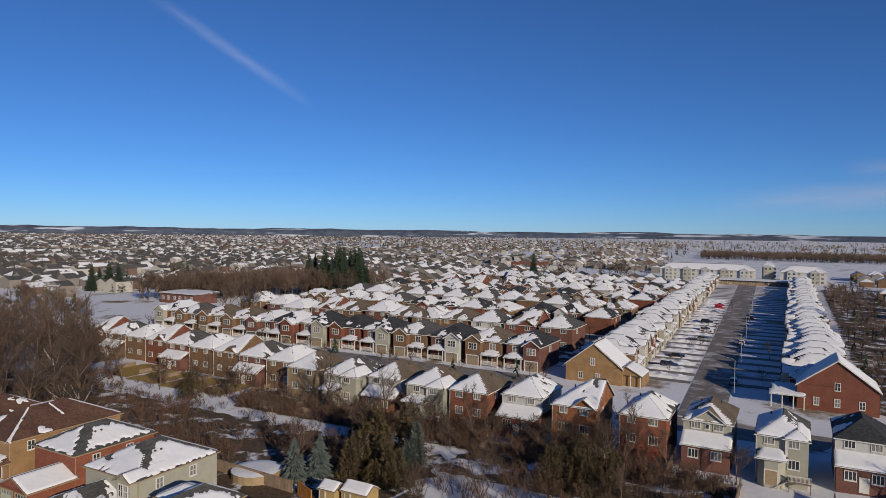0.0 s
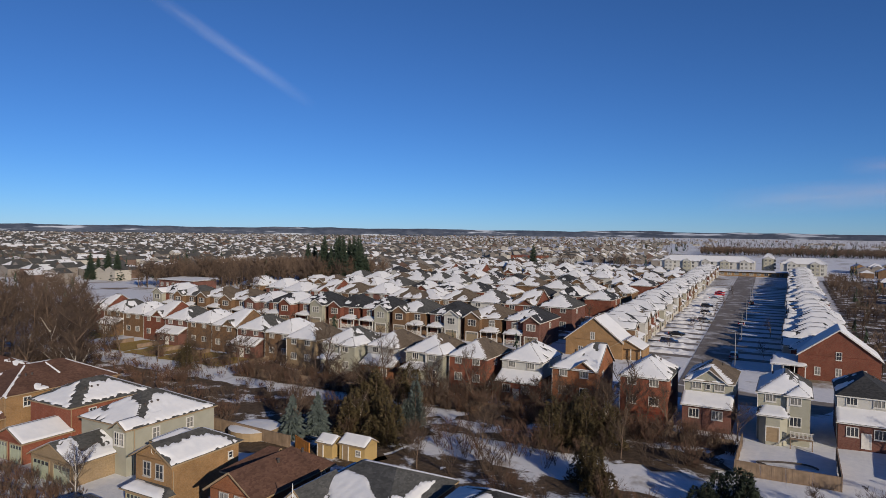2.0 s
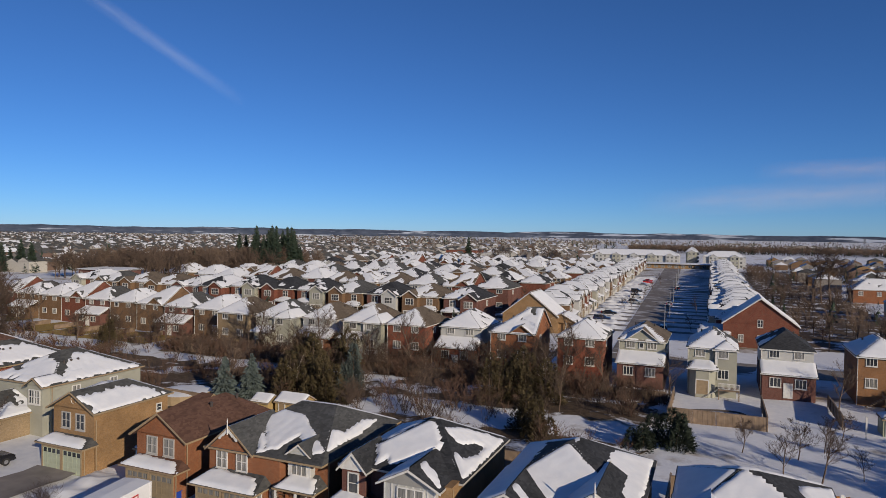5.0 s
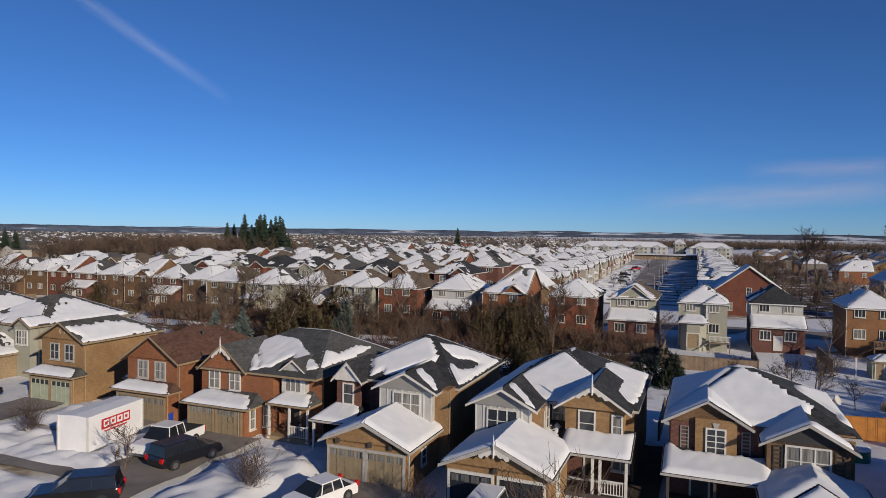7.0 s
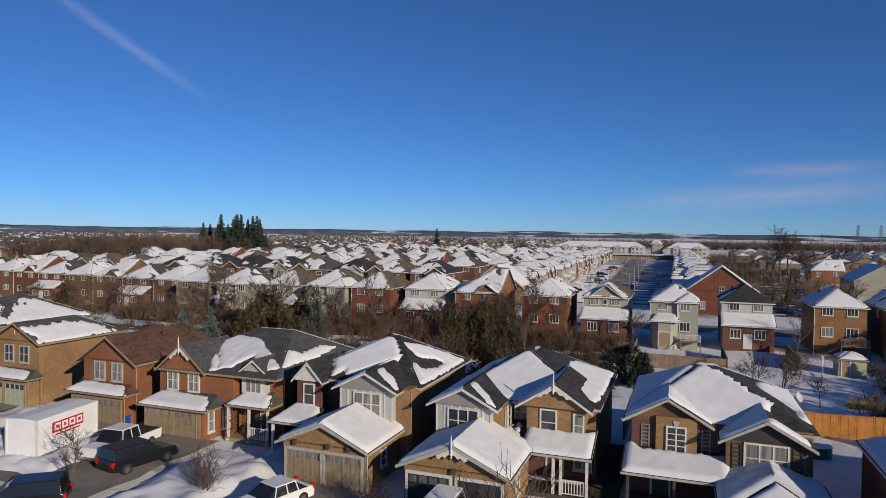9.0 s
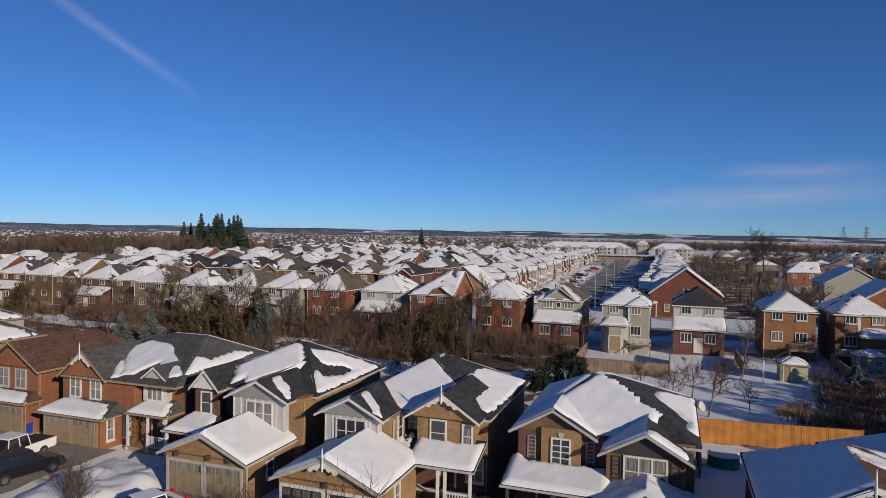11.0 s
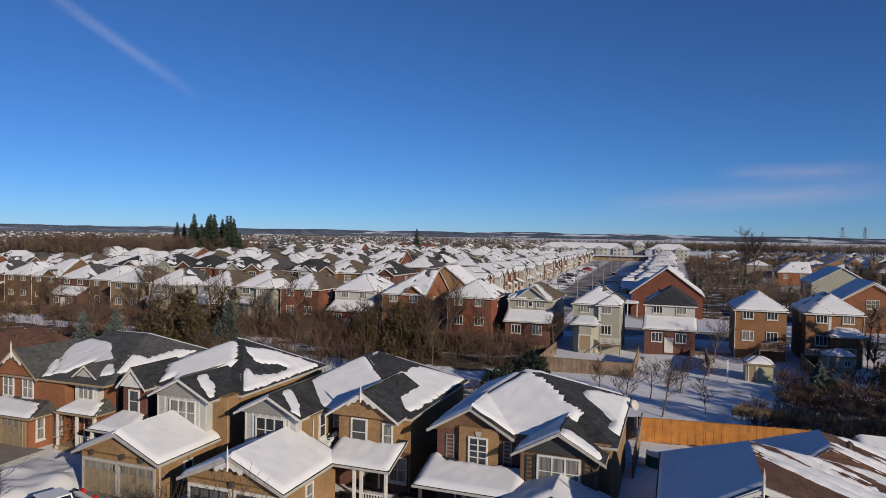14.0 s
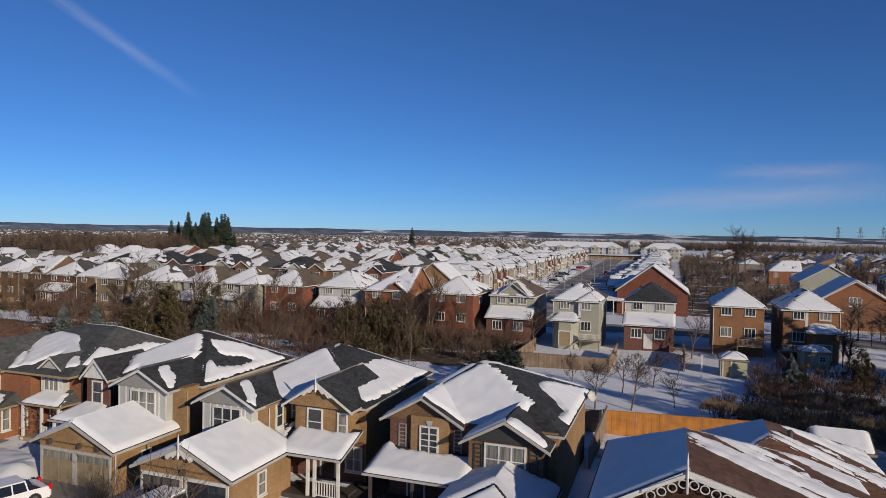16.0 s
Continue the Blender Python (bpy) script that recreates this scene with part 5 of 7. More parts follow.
c2.roof(-7.2, 7.6, 0, 10, 5.3, 37, "y", False, False, cover=[0.98, 0.8])
c2.rake(0.2, 7.8, -0.42, 5.0, 5.9, TRIM_WHITE, 0.22)
c2.lean(-12.5, -5.5, -1.6, 4.5, 2.9, 1.3, 0.98)
for x in (-12.0, -9.9, -7.8, -5.8):
    c2.post(x, -1.3, 0, 2.9, 0.1)
for x, z in ((0.2, 5.4), (0.2, 2.0), (4.6, 2.0), (-3.6, 2.0)):
    c2.window("front", x, -0.02, z, 0.9, 1.5, 1)
c3 = House(at(46.3, 150, 0), "orange brick house with a broad gable end and arched window", ORANGE, SHINGLE_GREY, TRIM_WHITE, 112, 0.45, group="corner houses")
c3.body(-7, 7, 0, 12, 5.0)
c3.roof(-7, 7, 0, 12, 5.0, 33, "y", False, False, cover=[0.98, 0.8])
c3.rake(0, 7.4, -0.42, 4.75, 4.6, TRIM_WHITE, 0.2)
c3.window("front", 0, -0.02, 5.4, 2.0, 1.5, 2)
c3.window("front", -4, -0.02, 1.9, 1.2, 1.4, 1)
c3.lean(5.5, 14, -2.5, 2, 2.9, 1.2, 0.7)
c3.body(6, 13.5, -0.5, 10, 2.9, TAN, name="side_wall")
for k, (u, v, t) in enumerate([(41, 166, -90), (52, 150, 0), (62, 152, 0), (46, 184, -90), (46, 198, -90), (58, 172, 0), (60, 190, 0), (53, 218, -90), (52, 236, -90)]):
    copy_house(FRONTS + BACKS, u + 22, v + 8, t)

c4 = House(at(56.0, 221, 0), "sage green sided house with a broad gable end", CREAM_SIDING, SHINGLE_GREY, TRIM_WHITE, 113, 0.45, group="corner houses")
c4.body(-7.6, 7.6, 0, 18, 5.2)
c4.roof(-7.6, 7.6, 0, 18, 5.2, 31, "y", False, False, cover=[0.7, 0.9])
c4.window("front", 0, -0.02, 2.4, 1.6, 1.4, 2)
c5 = House(at(54.5, 292, 0), "orange brick house under a broad snowy roof", ORANGE, SHINGLE_GREY, TRIM_WHITE, 114, 0.45, group="corner houses")
c5.body(-5.5, 6, 0, 11, 5.2)
c5.roof(-5.5, 6, 0, 11, 5.2, 36, "x", True, False, cover=[0.85, 0.6, 0.95, 0.9])
for x in (-3, 3):
    c5.window("front", x, -0.02, 3.6, 1.4, 1.5, 2)


# ---- apartment buildings and shops beyond the street ----
def apartments(u, v, length, floors, label, wall, seed):
    h = House(at(u, v, 0), label, wall, SHINGLE_GREY, TRIM_WHITE, seed, 0.9, "apartment building", "apartment buildings", "apartment_building")
    x, top = length / 2, floors * 3.0
    h.body(-x, x, 0, 16, top)
    h.roof(-x, x, 0, 16, top, 30, "x", True, True, cover=[0.95, 0.9, 0.9, 0.8], over=0.5)
    bays = max(1, int(length / 13))
    for i in range(bays):
        c = -x + length * (i + 0.5) / bays
        h.body(c - 3.2, c + 3.2, -1.6, 0.1, top, CREAM_SIDING if i % 2 else wall, name="bay_wall")
        h.roof(c - 3.2, c + 3.2, -1.6, 8, top, 30, "y", False, False, cover=0.9, gable=WHITE_SIDING)
        for fl in range(floors):
            for xx in (-1.6, 1.6):
                h.window("front", c + xx, -1.62, fl * 3 + 1.6, 1.5, 1.5, 1, fine=False)
            h.window("front", c + 4.9, -0.02, fl * 3 + 1.6, 1.6, 1.7, 1, fine=False)
    return h


apartments(-64, 572, 72, 3, "three-storey white-sided apartment building with snowy roofs", WHITE_SIDING, 120)
apartments(6, 578, 32, 3, "three-storey pale apartment building with gabled bays", WHITE_SIDING, 121)
apartments(-19, 590, 9, 4, "pale stair tower between the apartment buildings", CREAM_SIDING, 125)
flat = House(at(-30, 536, 0), "long low building with a flat snowy roof", TAN, SHINGLE_GREY, TRIM_WHITE, 122, 0.9, "building", "low buildings", "building")
flat.body(-20, 26, 0, 10, 3.6)
flat.lean(-22, 28, -2, 11, 3.6, 0.5, 0.98, depth=0.4)
for i in range(9):
    flat.window("front", -18 + i * 5, -0.02, 1.7, 2.6, 1.8, 1, fine=False)
brick = House(at(-215, 575, 0), "brick and pale block of shops with a flat roof", RED, SHINGLE_GREY, TRIM_WHITE, 123, 0.9, "building", "low buildings", "building")
brick.body(-22, 8, 0, 22, 9)
brick.body(8, 34, 2, 20, 7, WHITE_SIDING, name="side_wall")
for i in range(8):
    brick.window("front", -19 + i * 3.4, -0.02, 6.2, 1.5, 1.7, 1, fine=False)
school = House(at(-262, 216, 0), "low brown brick school building with a flat snowy roof", DARK, SHINGLE_GREY, TRIM_WHITE, 124, 0.9, "building", "low buildings", "building")
school.body(-12, 12, 0, 14, 5.0)
school.lean(-13, 13, -1, 15, 5.0, 0.4, 0.98, depth=0.3)
for i in range(6):
    school.window("front", -10 + i * 4, -0.02, 2.6, 1.6, 1.8, 1, fine=False)
# ---- plants ----
def grow(rng, twig, wood, p, d, length, radius, level, top, lean):
    """One limb with its side shoots; the finest go to the crown."""
    n = 3 if level < 2 else 2
    pts = [p]
    for i in range(n):
        d = (d + Vector((rng.uniform(-1, 1), rng.uniform(-1, 1), rng.uniform(-0.4, 0.9))) * lean).normalized()
        pts.append(pts[-1] + d * length / n)
    for i in range(n):
        ra, rb = radius * (1 - i / n * 0.6), radius * (1 - (i + 1) / n * 0.6)
        (wood if level < 2 else twig).tube(pts[i], pts[i + 1], ra, rb, 5 if level == 0 else 3)
    if level >= top:
        return
    shoots = (7, 6, 5, 5)[level]
    for k in range(shoots):
        f = (0.35 if level == 0 else 0.2) + (0.8 if level else 0.62) * k / shoots
        f = min(0.98, f)
        i = min(n - 1, int(f * n))
        q = pts[i].lerp(pts[i + 1], f * n - i)
        side = Vector((rng.uniform(-1, 1), rng.uniform(-1, 1), rng.uniform(-0.1, 0.7))).normalized()
        dd = (d * 0.55 + side * 0.85).normalized()
        grow(rng, twig, wood, q, dd, length * rng.uniform(0.42, 0.62) * (1.15 - 0.4 * f), max(0.012, radius * 0.45), level + 1, top, lean)


def bare_tree(seed, height, label, wood_mat=None, twig_mat=None, lean=0.22, top=4, name="tree"):
    rng = random.Random(seed)
    twig, wood = Buf(), Buf()
    grow(rng, twig, wood, Vector((0, 0, -0.3)), Vector((0, 0, 1)), height * 0.72, height * 0.014, 0, top, lean)
    ob = new(name)
    tagged(ob, label, "tree", "bare trees")
    part("trunk", wood, [wood_mat or BARK], ob)
    part("crown", twig, [twig_mat or TWIG], ob)
    return ob


def conifer(seed, height, width, mat, label, top_gap=0.0):
    """Whorls of drooping boughs, each a ragged fan of needle sprays."""
    rng = random.Random(seed)
    trunk, crown = Buf(), Buf()
    trunk.tube((0, 0, -0.3), (0, 0, height * 0.55), height * 0.016, height * 0.009, 7)
    trunk.tube((0, 0, height * 0.55), (0, 0, height), height * 0.009, 0.01, 5)
    z = height * 0.06
    while z < height * 0.985:
        f = z / height
        reach = width / 2 * (1 - f) ** 0.72 * rng.uniform(0.75, 1.15) + 0.15
        n = max(5, int(12 * (1 - f) + 5))
        for k in range(n):
            w = 2 * math.pi * (k + rng.random()) / n
            r = reach * rng.uniform(0.6, 1.1)
            d = Vector((math.cos(w), math.sin(w), 0))
            side = Vector((-d.y, d.x, 0))
            droop = rng.uniform(0.12, 0.42)
            zz = z + rng.uniform(-0.3, 0.3)
            for s in range(4):
                a = r * (0.15 + 0.25 * s)
                wd = r * (0.30 - 0.05 * s) * rng.uniform(0.7, 1.3) + 0.1
                c = d * a + Vector((0, 0, zz - droop * a))
                tip = d * (a + r * 0.42) + Vector((0, 0, zz - droop * (a + r * 0.42) - rng.uniform(0.0, 0.25)))
                for sg in (-1, 1):
                    crown.face([c, c + side * wd * sg + d * wd * 0.5 - Vector((0, 0, rng.uniform(0.05, 0.35))), tip + side * sg * wd * rng.uniform(0.1, 0.6)])
                crown.face([c + Vector((0, 0, 0.12)), tip, c - Vector((0, 0, rng.uniform(0.2, 0.5))) + side * rng.uniform(-0.2, 0.2)])
        z += height * 0.022 * rng.uniform(0.8, 1.2) + 0.08
    ob = new("conifer")
    tagged(ob, label, "tree", "evergreen trees")
    part("trunk", trunk, [BARK], ob)
    part("crown", crown, [mat], ob)
    return ob


def clump(seed, height, width, mat, label, leaders=5):
    """A dense evergreen of several leaders, its outline uneven, built of many upward sprays over dark limbs."""
    rng = random.Random(seed)
    trunks, crown = [], Buf()
    for k in range(leaders):
        w = 2 * math.pi * (k + rng.random() * 0.6) / leaders
        off = width * 0.27 * rng.uniform(0.4, 1.2) if k else 0.0
        top = height * (1.0 if k == 0 else rng.uniform(0.6, 0.92))
        base = Vector((math.cos(w) * off, math.sin(w) * off, -0.2))
        reach = width * rng.uniform(0.2, 0.3)
        trunks.append(Buf().tube(base * 0.4, base + Vector((0, 0, top * 0.9)), height * 0.014, 0.02, 5))
        for _ in range(int(2600 / leaders)):
            f = rng.random() ** 1.25
            z = top * (0.04 + 0.96 * f)
            a = rng.uniform(0, 6.283)
            lump = 1 + 0.45 * noise.noise(Vector((math.cos(a) * 1.4 + seed, math.sin(a) * 1.4, z * 0.7 + k * 3)))
            r = reach * (1 - f) ** 0.6 * lump * rng.uniform(0.55, 1.05) + 0.08
            d = Vector((math.cos(a), math.sin(a), rng.uniform(0.15, 1.0))).normalized()
            c = base + Vector((math.cos(a) * r, math.sin(a) * r, z))
            n = d.cross(Vector((rng.uniform(-1, 1), rng.uniform(-1, 1), 0.4))).normalized()
            ln = rng.uniform(0.35, 0.8)
            for sg in (-0.22, 0.05, 0.28):
                e = c + (d + n * sg * 2.2).normalized() * ln * rng.uniform(0.7, 1.1)
                q = n.cross(d).normalized() * 0.05 + n * 0.06
                crown.face([c - q, c + q, e])
    ob = new("conifer")
    tagged(ob, label, "tree", "evergreen trees")
    for b in trunks:
        part("trunk", b, [BARK], ob)
    part("crown", crown, [mat], ob)
    return ob


def scatter(name, label, category, area, count, maker, mats, seed):
    """Many small plants in one object of kind stuff; maker(rng, buf, place)."""
    rng = random.Random(seed)
    b = Buf()
    for _ in range(count):
        spot = area(rng)
        if spot:
            u, v = spot
            maker(rng, b, Vector((u, v, ground_z(u, v))))
    ob = part(name, b, mats, None)
    ob.matrix_world = GRID
    return tagged(ob, label, category, kind="stuff")


def shrub(rng, b, p, lo=1.5, hi=4.5, stems=9, mi=None):
    """Bare brush: leaning stems that fork twice."""
    h = rng.uniform(lo, hi)
    mi = rng.randrange(2) if mi is None else mi
    for _ in range(stems):
        w = rng.uniform(0, 6.283)
        d = Vector((math.cos(w) * 0.45, math.sin(w) * 0.45, 1)).normalized()
        a = p + Vector((rng.uniform(-0.5, 0.5), rng.uniform(-0.5, 0.5), -0.1))
        m1 = a + d * h * rng.uniform(0.35, 0.6)
        b.tube(a, m1, 0.028, 0.02, 3, mi)
        for _ in range(3):
            d2 = (d + Vector((rng.uniform(-0.6, 0.6), rng.uniform(-0.6, 0.6), rng.uniform(-0.1, 0.4)))).normalized()
            e = m1 + d2 * h * rng.uniform(0.25, 0.5)
            b.tube(m1, e, 0.02, 0.012, 3, mi)
            for _ in range(3):
                d3 = (d2 + Vector((rng.uniform(-0.8, 0.8), rng.uniform(-0.8, 0.8), rng.uniform(-0.2, 0.5)))).normalized()
                s = m1.lerp(e, rng.uniform(0.3, 1))
                t = s + d3 * h * rng.uniform(0.12, 0.28)
                n = d3.orthogonal().normalized() * 0.016
                b.face([s - n, s + n, t], mi)


def in_belt(rng):
    """The brushy greenbelt between the two rows, with its open snow path left free."""
    u = rng.uniform(-150, 48)
    v = rng.uniform(64, 103)
    if u > -2:
        return None
    if -75 < u < -44 and v < 76 or -44 <= u < -30 and v < 70:
        return None
    if u > -8 and v > 71 + 0.1 * (u + 8) and v < 103:
        return None
    if u > -8 and v < 66:
        return None
    if -135 < u < -38 and 91 < v + 0.06 * (u + 80) < 98 and rng.random() < 0.9:
        return None
    if -25 < u < 0 and 74 < v < 86 and rng.random() < 0.9:
        return None
    if u > -46 and rng.random() < 0.5:
        return None
    if noise.noise(Vector((u * 0.09, v * 0.12, 5))) < -0.2:
        return None
    return u, v


def right_brush(rng):
    u = rng.uniform(17, 62)
    if rng.random() < 0.35:
        return max(u, 22 + 3 * rng.random()), rng.uniform(80.5, 90 + 0.1 * (u - 22))
    if rng.random() < 0.55:
        return u, rng.uniform(68, 79 + 0.12 * (u - 18))
    return (u, rng.uniform(86 + 0.35 * (u - 22), 98 + 0.1 * u)) if u > 23 else None


scatter("brush", "brown bare brush filling the greenbelt", "brush", in_belt, 2600, lambda r, b, p: shrub(r, b, p, 1.0, 3.0) if p.x < -60 else shrub(r, b, p), [TWIG, TWIG_RED], 11)
scatter("brush", "brown bare brush at the snowy gully", "brush", right_brush, 780, lambda r, b, p: shrub(r, b, p, 0.8, 2.0, 8), [BARK, TWIG_RED], 12)

scatter("brush", "brown bare brush along the back yards", "brush", lambda r: (r.uniform(-100, -5), r.choice((r.uniform(97, 100), r.uniform(97, 106)))), 420, lambda r, b, p: shrub(r, b, p, 1.5, 3.8, 9), [TWIG, TWIG_RED], 14)


def tuft(rng, b, p):
    """Dry grass: a spray of thin upright blades."""
    for _ in range(16):
        w, r = rng.uniform(0, 6.283), rng.uniform(0, 0.45)
        a = p + Vector((math.cos(w) * r, math.sin(w) * r, -0.05))
        e = a + Vector((rng.uniform(-0.25, 0.25), rng.uniform(-0.25, 0.25), rng.uniform(0.5, 1.1)))
        b.face([a + Vector((0.03, 0, 0)), a - Vector((0.03, 0, 0)), e], 0)


def grass_spot(rng):
    u = rng.uniform(17, 62)
    return u, 77.5 - 0.12 * (u - 18) + rng.uniform(-1.3, 1.3)


scatter("dry_grass", "pale dry grass standing along the snowy gully", "grass", grass_spot, 700, tuft, [GRASS], 15)
scatter("brush", "bare shrubs on the snowy front lawns", "brush", lambda r: (r.uniform(-84, -66), r.uniform(37, 43.5)), 90, lambda r, b, p: shrub(r, b, p, 0.9, 2.2, 9), [TWIG, TWIG_RED], 13)
def bush(seed, height, label):
    """Many bare stems fanning up from one root."""
    rng = random.Random(seed)
    twig, wood = Buf(), Buf()
    for k in range(17):
        w = 2 * math.pi * (k + rng.random()) / 17
        d = Vector((math.cos(w) * rng.uniform(0.05, 0.5), math.sin(w) * rng.uniform(0.05, 0.5), 1)).normalized()
        grow(rng, twig, wood, Vector((math.cos(w) * 0.15, math.sin(w) * 0.15, -0.2)), d, height * rng.uniform(0.6, 0.95), height * 0.0045, 1, 3, 0.09)
    ob = new("bush")
    tagged(ob, label, "bush", "bare bushes")
    part("trunk", wood, [BARK], ob)
    part("crown", twig, [TWIG], ob)
    return ob


TREES = [bare_tree(100 + i, h, "bare deciduous tree with fine grey-brown twigs", lean=l) for i, (h, l) in enumerate([(11, 0.22), (13, 0.18), (9, 0.26), (14, 0.16), (8, 0.3)])]
TREES.append(bare_tree(120, 10, "pale-barked birch with bare twigs", BIRCH, TWIG, 0.2))
YOUNG = [bare_tree(130 + i, h, "small leafless tree standing in the snow", lean=0.3, top=3) for i, h in enumerate((4.5, 5.5, 6.5))]
EVERGREENS = [conifer(200, 14, 6.0, SPRUCE, "dark green spruce in the greenbelt"), clump(201, 9, 8.0, BLUE_SPRUCE, "blue-grey spruce in the greenbelt", 3),
              clump(202, 11, 8.5, CEDAR, "olive-brown cedar with dense foliage", 6), conifer(203, 17, 6.0, SPRUCE, "tall dark pine above the roofs"), clump(204, 8, 7.5, CEDAR, "olive-brown cedar with dense foliage", 5), clump(205, 5.5, 8.5, DARK_PINE, "low dark green pine thicket beside the snow", 6),
              conifer(206, 8.0, 4.6, BLUE_SPRUCE, "blue-green spruce behind the back yards")]
used = set()


def plant(stock, u, v, size=1.0, turn=0.0):
    """The first planting moves the model itself, the next ones copy it."""
    m = at(u, v, ground_z(u, v) - 0.05, turn)
    if stock.name in used:
        ob = copy_thing(stock, m)
    else:
        used.add(stock.name)
        ob = stock
        ob.matrix_world = m
    ob.scale = (size, size, size)
    return ob


rnd = random.Random(8)
# woods at the far end of the greenbelt
for i in range(120):
    v = rnd.uniform(66, 108)
    plant(TREES[rnd.randrange(6)], -1.52 * v - 70 * rnd.random() ** 1.3, v, rnd.uniform(1.0, 1.5), rnd.uniform(0, 360))
# single trees in the greenbelt
for i in range(95):
    u, v = rnd.uniform(-118, -14), rnd.choice((rnd.uniform(68, 90), rnd.uniform(97, 105)))
    if -130 < u < -60 and i % 3:
        continue
    if -122 < u < -70 and 72 < v < 95 and i % 6:
        u -= 0.5 * (u + 122) + 4
        v = rnd.uniform(64, 72)
    if u > -46 and i % 2:
        v = rnd.uniform(97, 106)
    plant(TREES[rnd.randrange(6)], u, v, rnd.uniform(0.5, 0.9), rnd.uniform(0, 360))
# the cedars at v 57, 61, 67 are unseen, added to shade the gully
for k, u, v, s in [(6, -62.0, 72.4, 0.80), (6, -60.0, 75.6, 0.80), (4, -55.5, 78.5, 0.85), (4, -49, 77, 0.8), (2, -51.5, 80, 0.62), (4, -60, 87, 0.95), (4, -56, 85, 1.05), (2, -53, 90, 0.8), (1, -49.5, 86, 0.8), (2, -62, 92, 0.7), (2, -28.5, 88.5, 0.66), (2, -24.5, 90.5, 0.74), (4, -21.5, 91.5, 0.8),
                   (4, -26.5, 93.0, 0.8), (4, -20.5, 78.0, 0.7), (4, -18.0, 74.5, 0.6), (5, -3.8, 79, 0.8), (5, -6.8, 77, 0.5), (2, -112, 96, 0.6), (5, 27.6, 90.6, 0.42), (6, 26.6, 90.2, 0.5), (5, 42, 92, 0.8), (4, 43, 102, 1.0), (2, 41, 94, 0.95), (2, 44, 99, 1.1), (2, 47, 94, 1.1), (4, 33, 47, 0.6), (4, 36, 52, 0.9), (4, 34, 92, 0.6), (2, 41, 57, 1.25), (2, 47, 61, 1.35), (2, 53, 67, 1.4), (0, -353, 232, 1.15), (0, -346, 238, 1.25), (0, -341, 241, 1.0), (0, -335, 236, 1.2), (0, -331, 280, 1.1), (0, -358, 240, 0.95), (3, -300, 262, 0.75), (0, -206, 166, 0.5)]:
    plant(EVERGREENS[k], u, v, s, rnd.uniform(0, 360))
for u, v, s in [(-15, 102, 0.7), (-5.6, 104, 0.65), (-25.6, 103, 0.7), (-36, 102, 0.75), (-46, 103, 0.8), (-56, 102, 0.8), (-66, 103, 0.85), (16.5, 105, 0.55)]:
    plant(TREES[rnd.randrange(5)], u, v, s, rnd.uniform(0, 360))
# bare trees in front of the far end of the second row
for i in range(15):
    plant(TREES[i % 5], -152 + 5.4 * i + rnd.uniform(-2, 2), rnd.uniform(97, 104), rnd.uniform(0.6, 1.0), rnd.uniform(0, 360))
# snowy yard trees
for u, v, s in [(7, 72.5, 0.62), (10.3, 73, 0.75), (9, 80, 0.6), (14.3, 75.6, 0.45), (14.5, 89.6, 0.5), (3.5, 80, 0.6), (12.0, 84, 0.55)]:
    plant(TREES[2 if rnd.random() < 0.5 else 4], u, v, s, rnd.uniform(0, 360))
plant(TREES[5], -65.2, 42.3, 0.72, 40)
plant(YOUNG[0], -33.5, 31.2, 1.1, 70)
BUSHES = [bush(140 + i, h, "leafless bush of many fine stems in the snow") for i, h in enumerate((3.6, 4.6))]
for k, u, v, s in [(0, -25.4, 33.2, 0.95), (1, -5.6, 28.6, 1.35), (0, -7.0, 29.6, 1.2), (0, -14.6, 34.5, 0.7), (0, -48.5, 36, 0.8)]:
    plant(BUSHES[k], u, v, s, rnd.uniform(0, 360))

# ---- the far town and the horizon ----
def far_house(rng, b, p):
    w, d, h = rng.uniform(7, 10), rng.uniform(9, 12), rng.uniform(3.5, 6.0)
    r = rng.uniform(1.8, 3.0)
    mi = rng.choice((1, 2, 2, 3, 3, 4))
    w, d = (w, d) if rng.random() < 0.5 else (d, w)
    x0, x1, y0, y1 = p.x - w / 2, p.x + w / 2, p.y - d / 2, p.y + d / 2
    z0, z1, z2 = p.z, p.z + h, p.z + h + r
    b.box(x0 + 0.3, x1 - 0.3, y0 + 0.3, y1 - 0.3, z0, z1, mi)
    k = w / 2 if rng.random() < 0.5 else 0.0
    c = p.x
    planes = roof_planes(x0, x1, y0, y1, z1, math.degrees(math.atan2(r, w / 2)), "y", k > 0, k > 0)
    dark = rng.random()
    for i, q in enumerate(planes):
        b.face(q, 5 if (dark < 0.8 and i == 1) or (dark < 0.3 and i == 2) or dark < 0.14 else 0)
    if not k:
        b.face([(x0, y0, z1), (x1, y0, z1), (c, y0, z2)], mi)
        b.face([(x0, y1, z1), (c, y1, z2), (x1, y1, z1)], mi)


def far_spot(rng):
    v = 480 + 3000 * rng.random() ** 1.8
    u = rng.uniform(-1.95 * v - 60, 0.32 * v)
    u = round(u / 13) * 13 + rng.uniform(-2, 2)
    v = round(v / 32) * 32 + rng.choice((0, 14)) + rng.uniform(-2, 2)
    if u > -0.17 * v and v < 1900 and u < 0.34 * v:
        return None
    if u > -0.15 * v and noise.noise(Vector((u * 0.006, v * 0.003, 7))) < 0.12:
        return None
    if noise.noise(Vector((u * 0.004, v * 0.004, 2))) < -0.3:
        return None
    return u, v


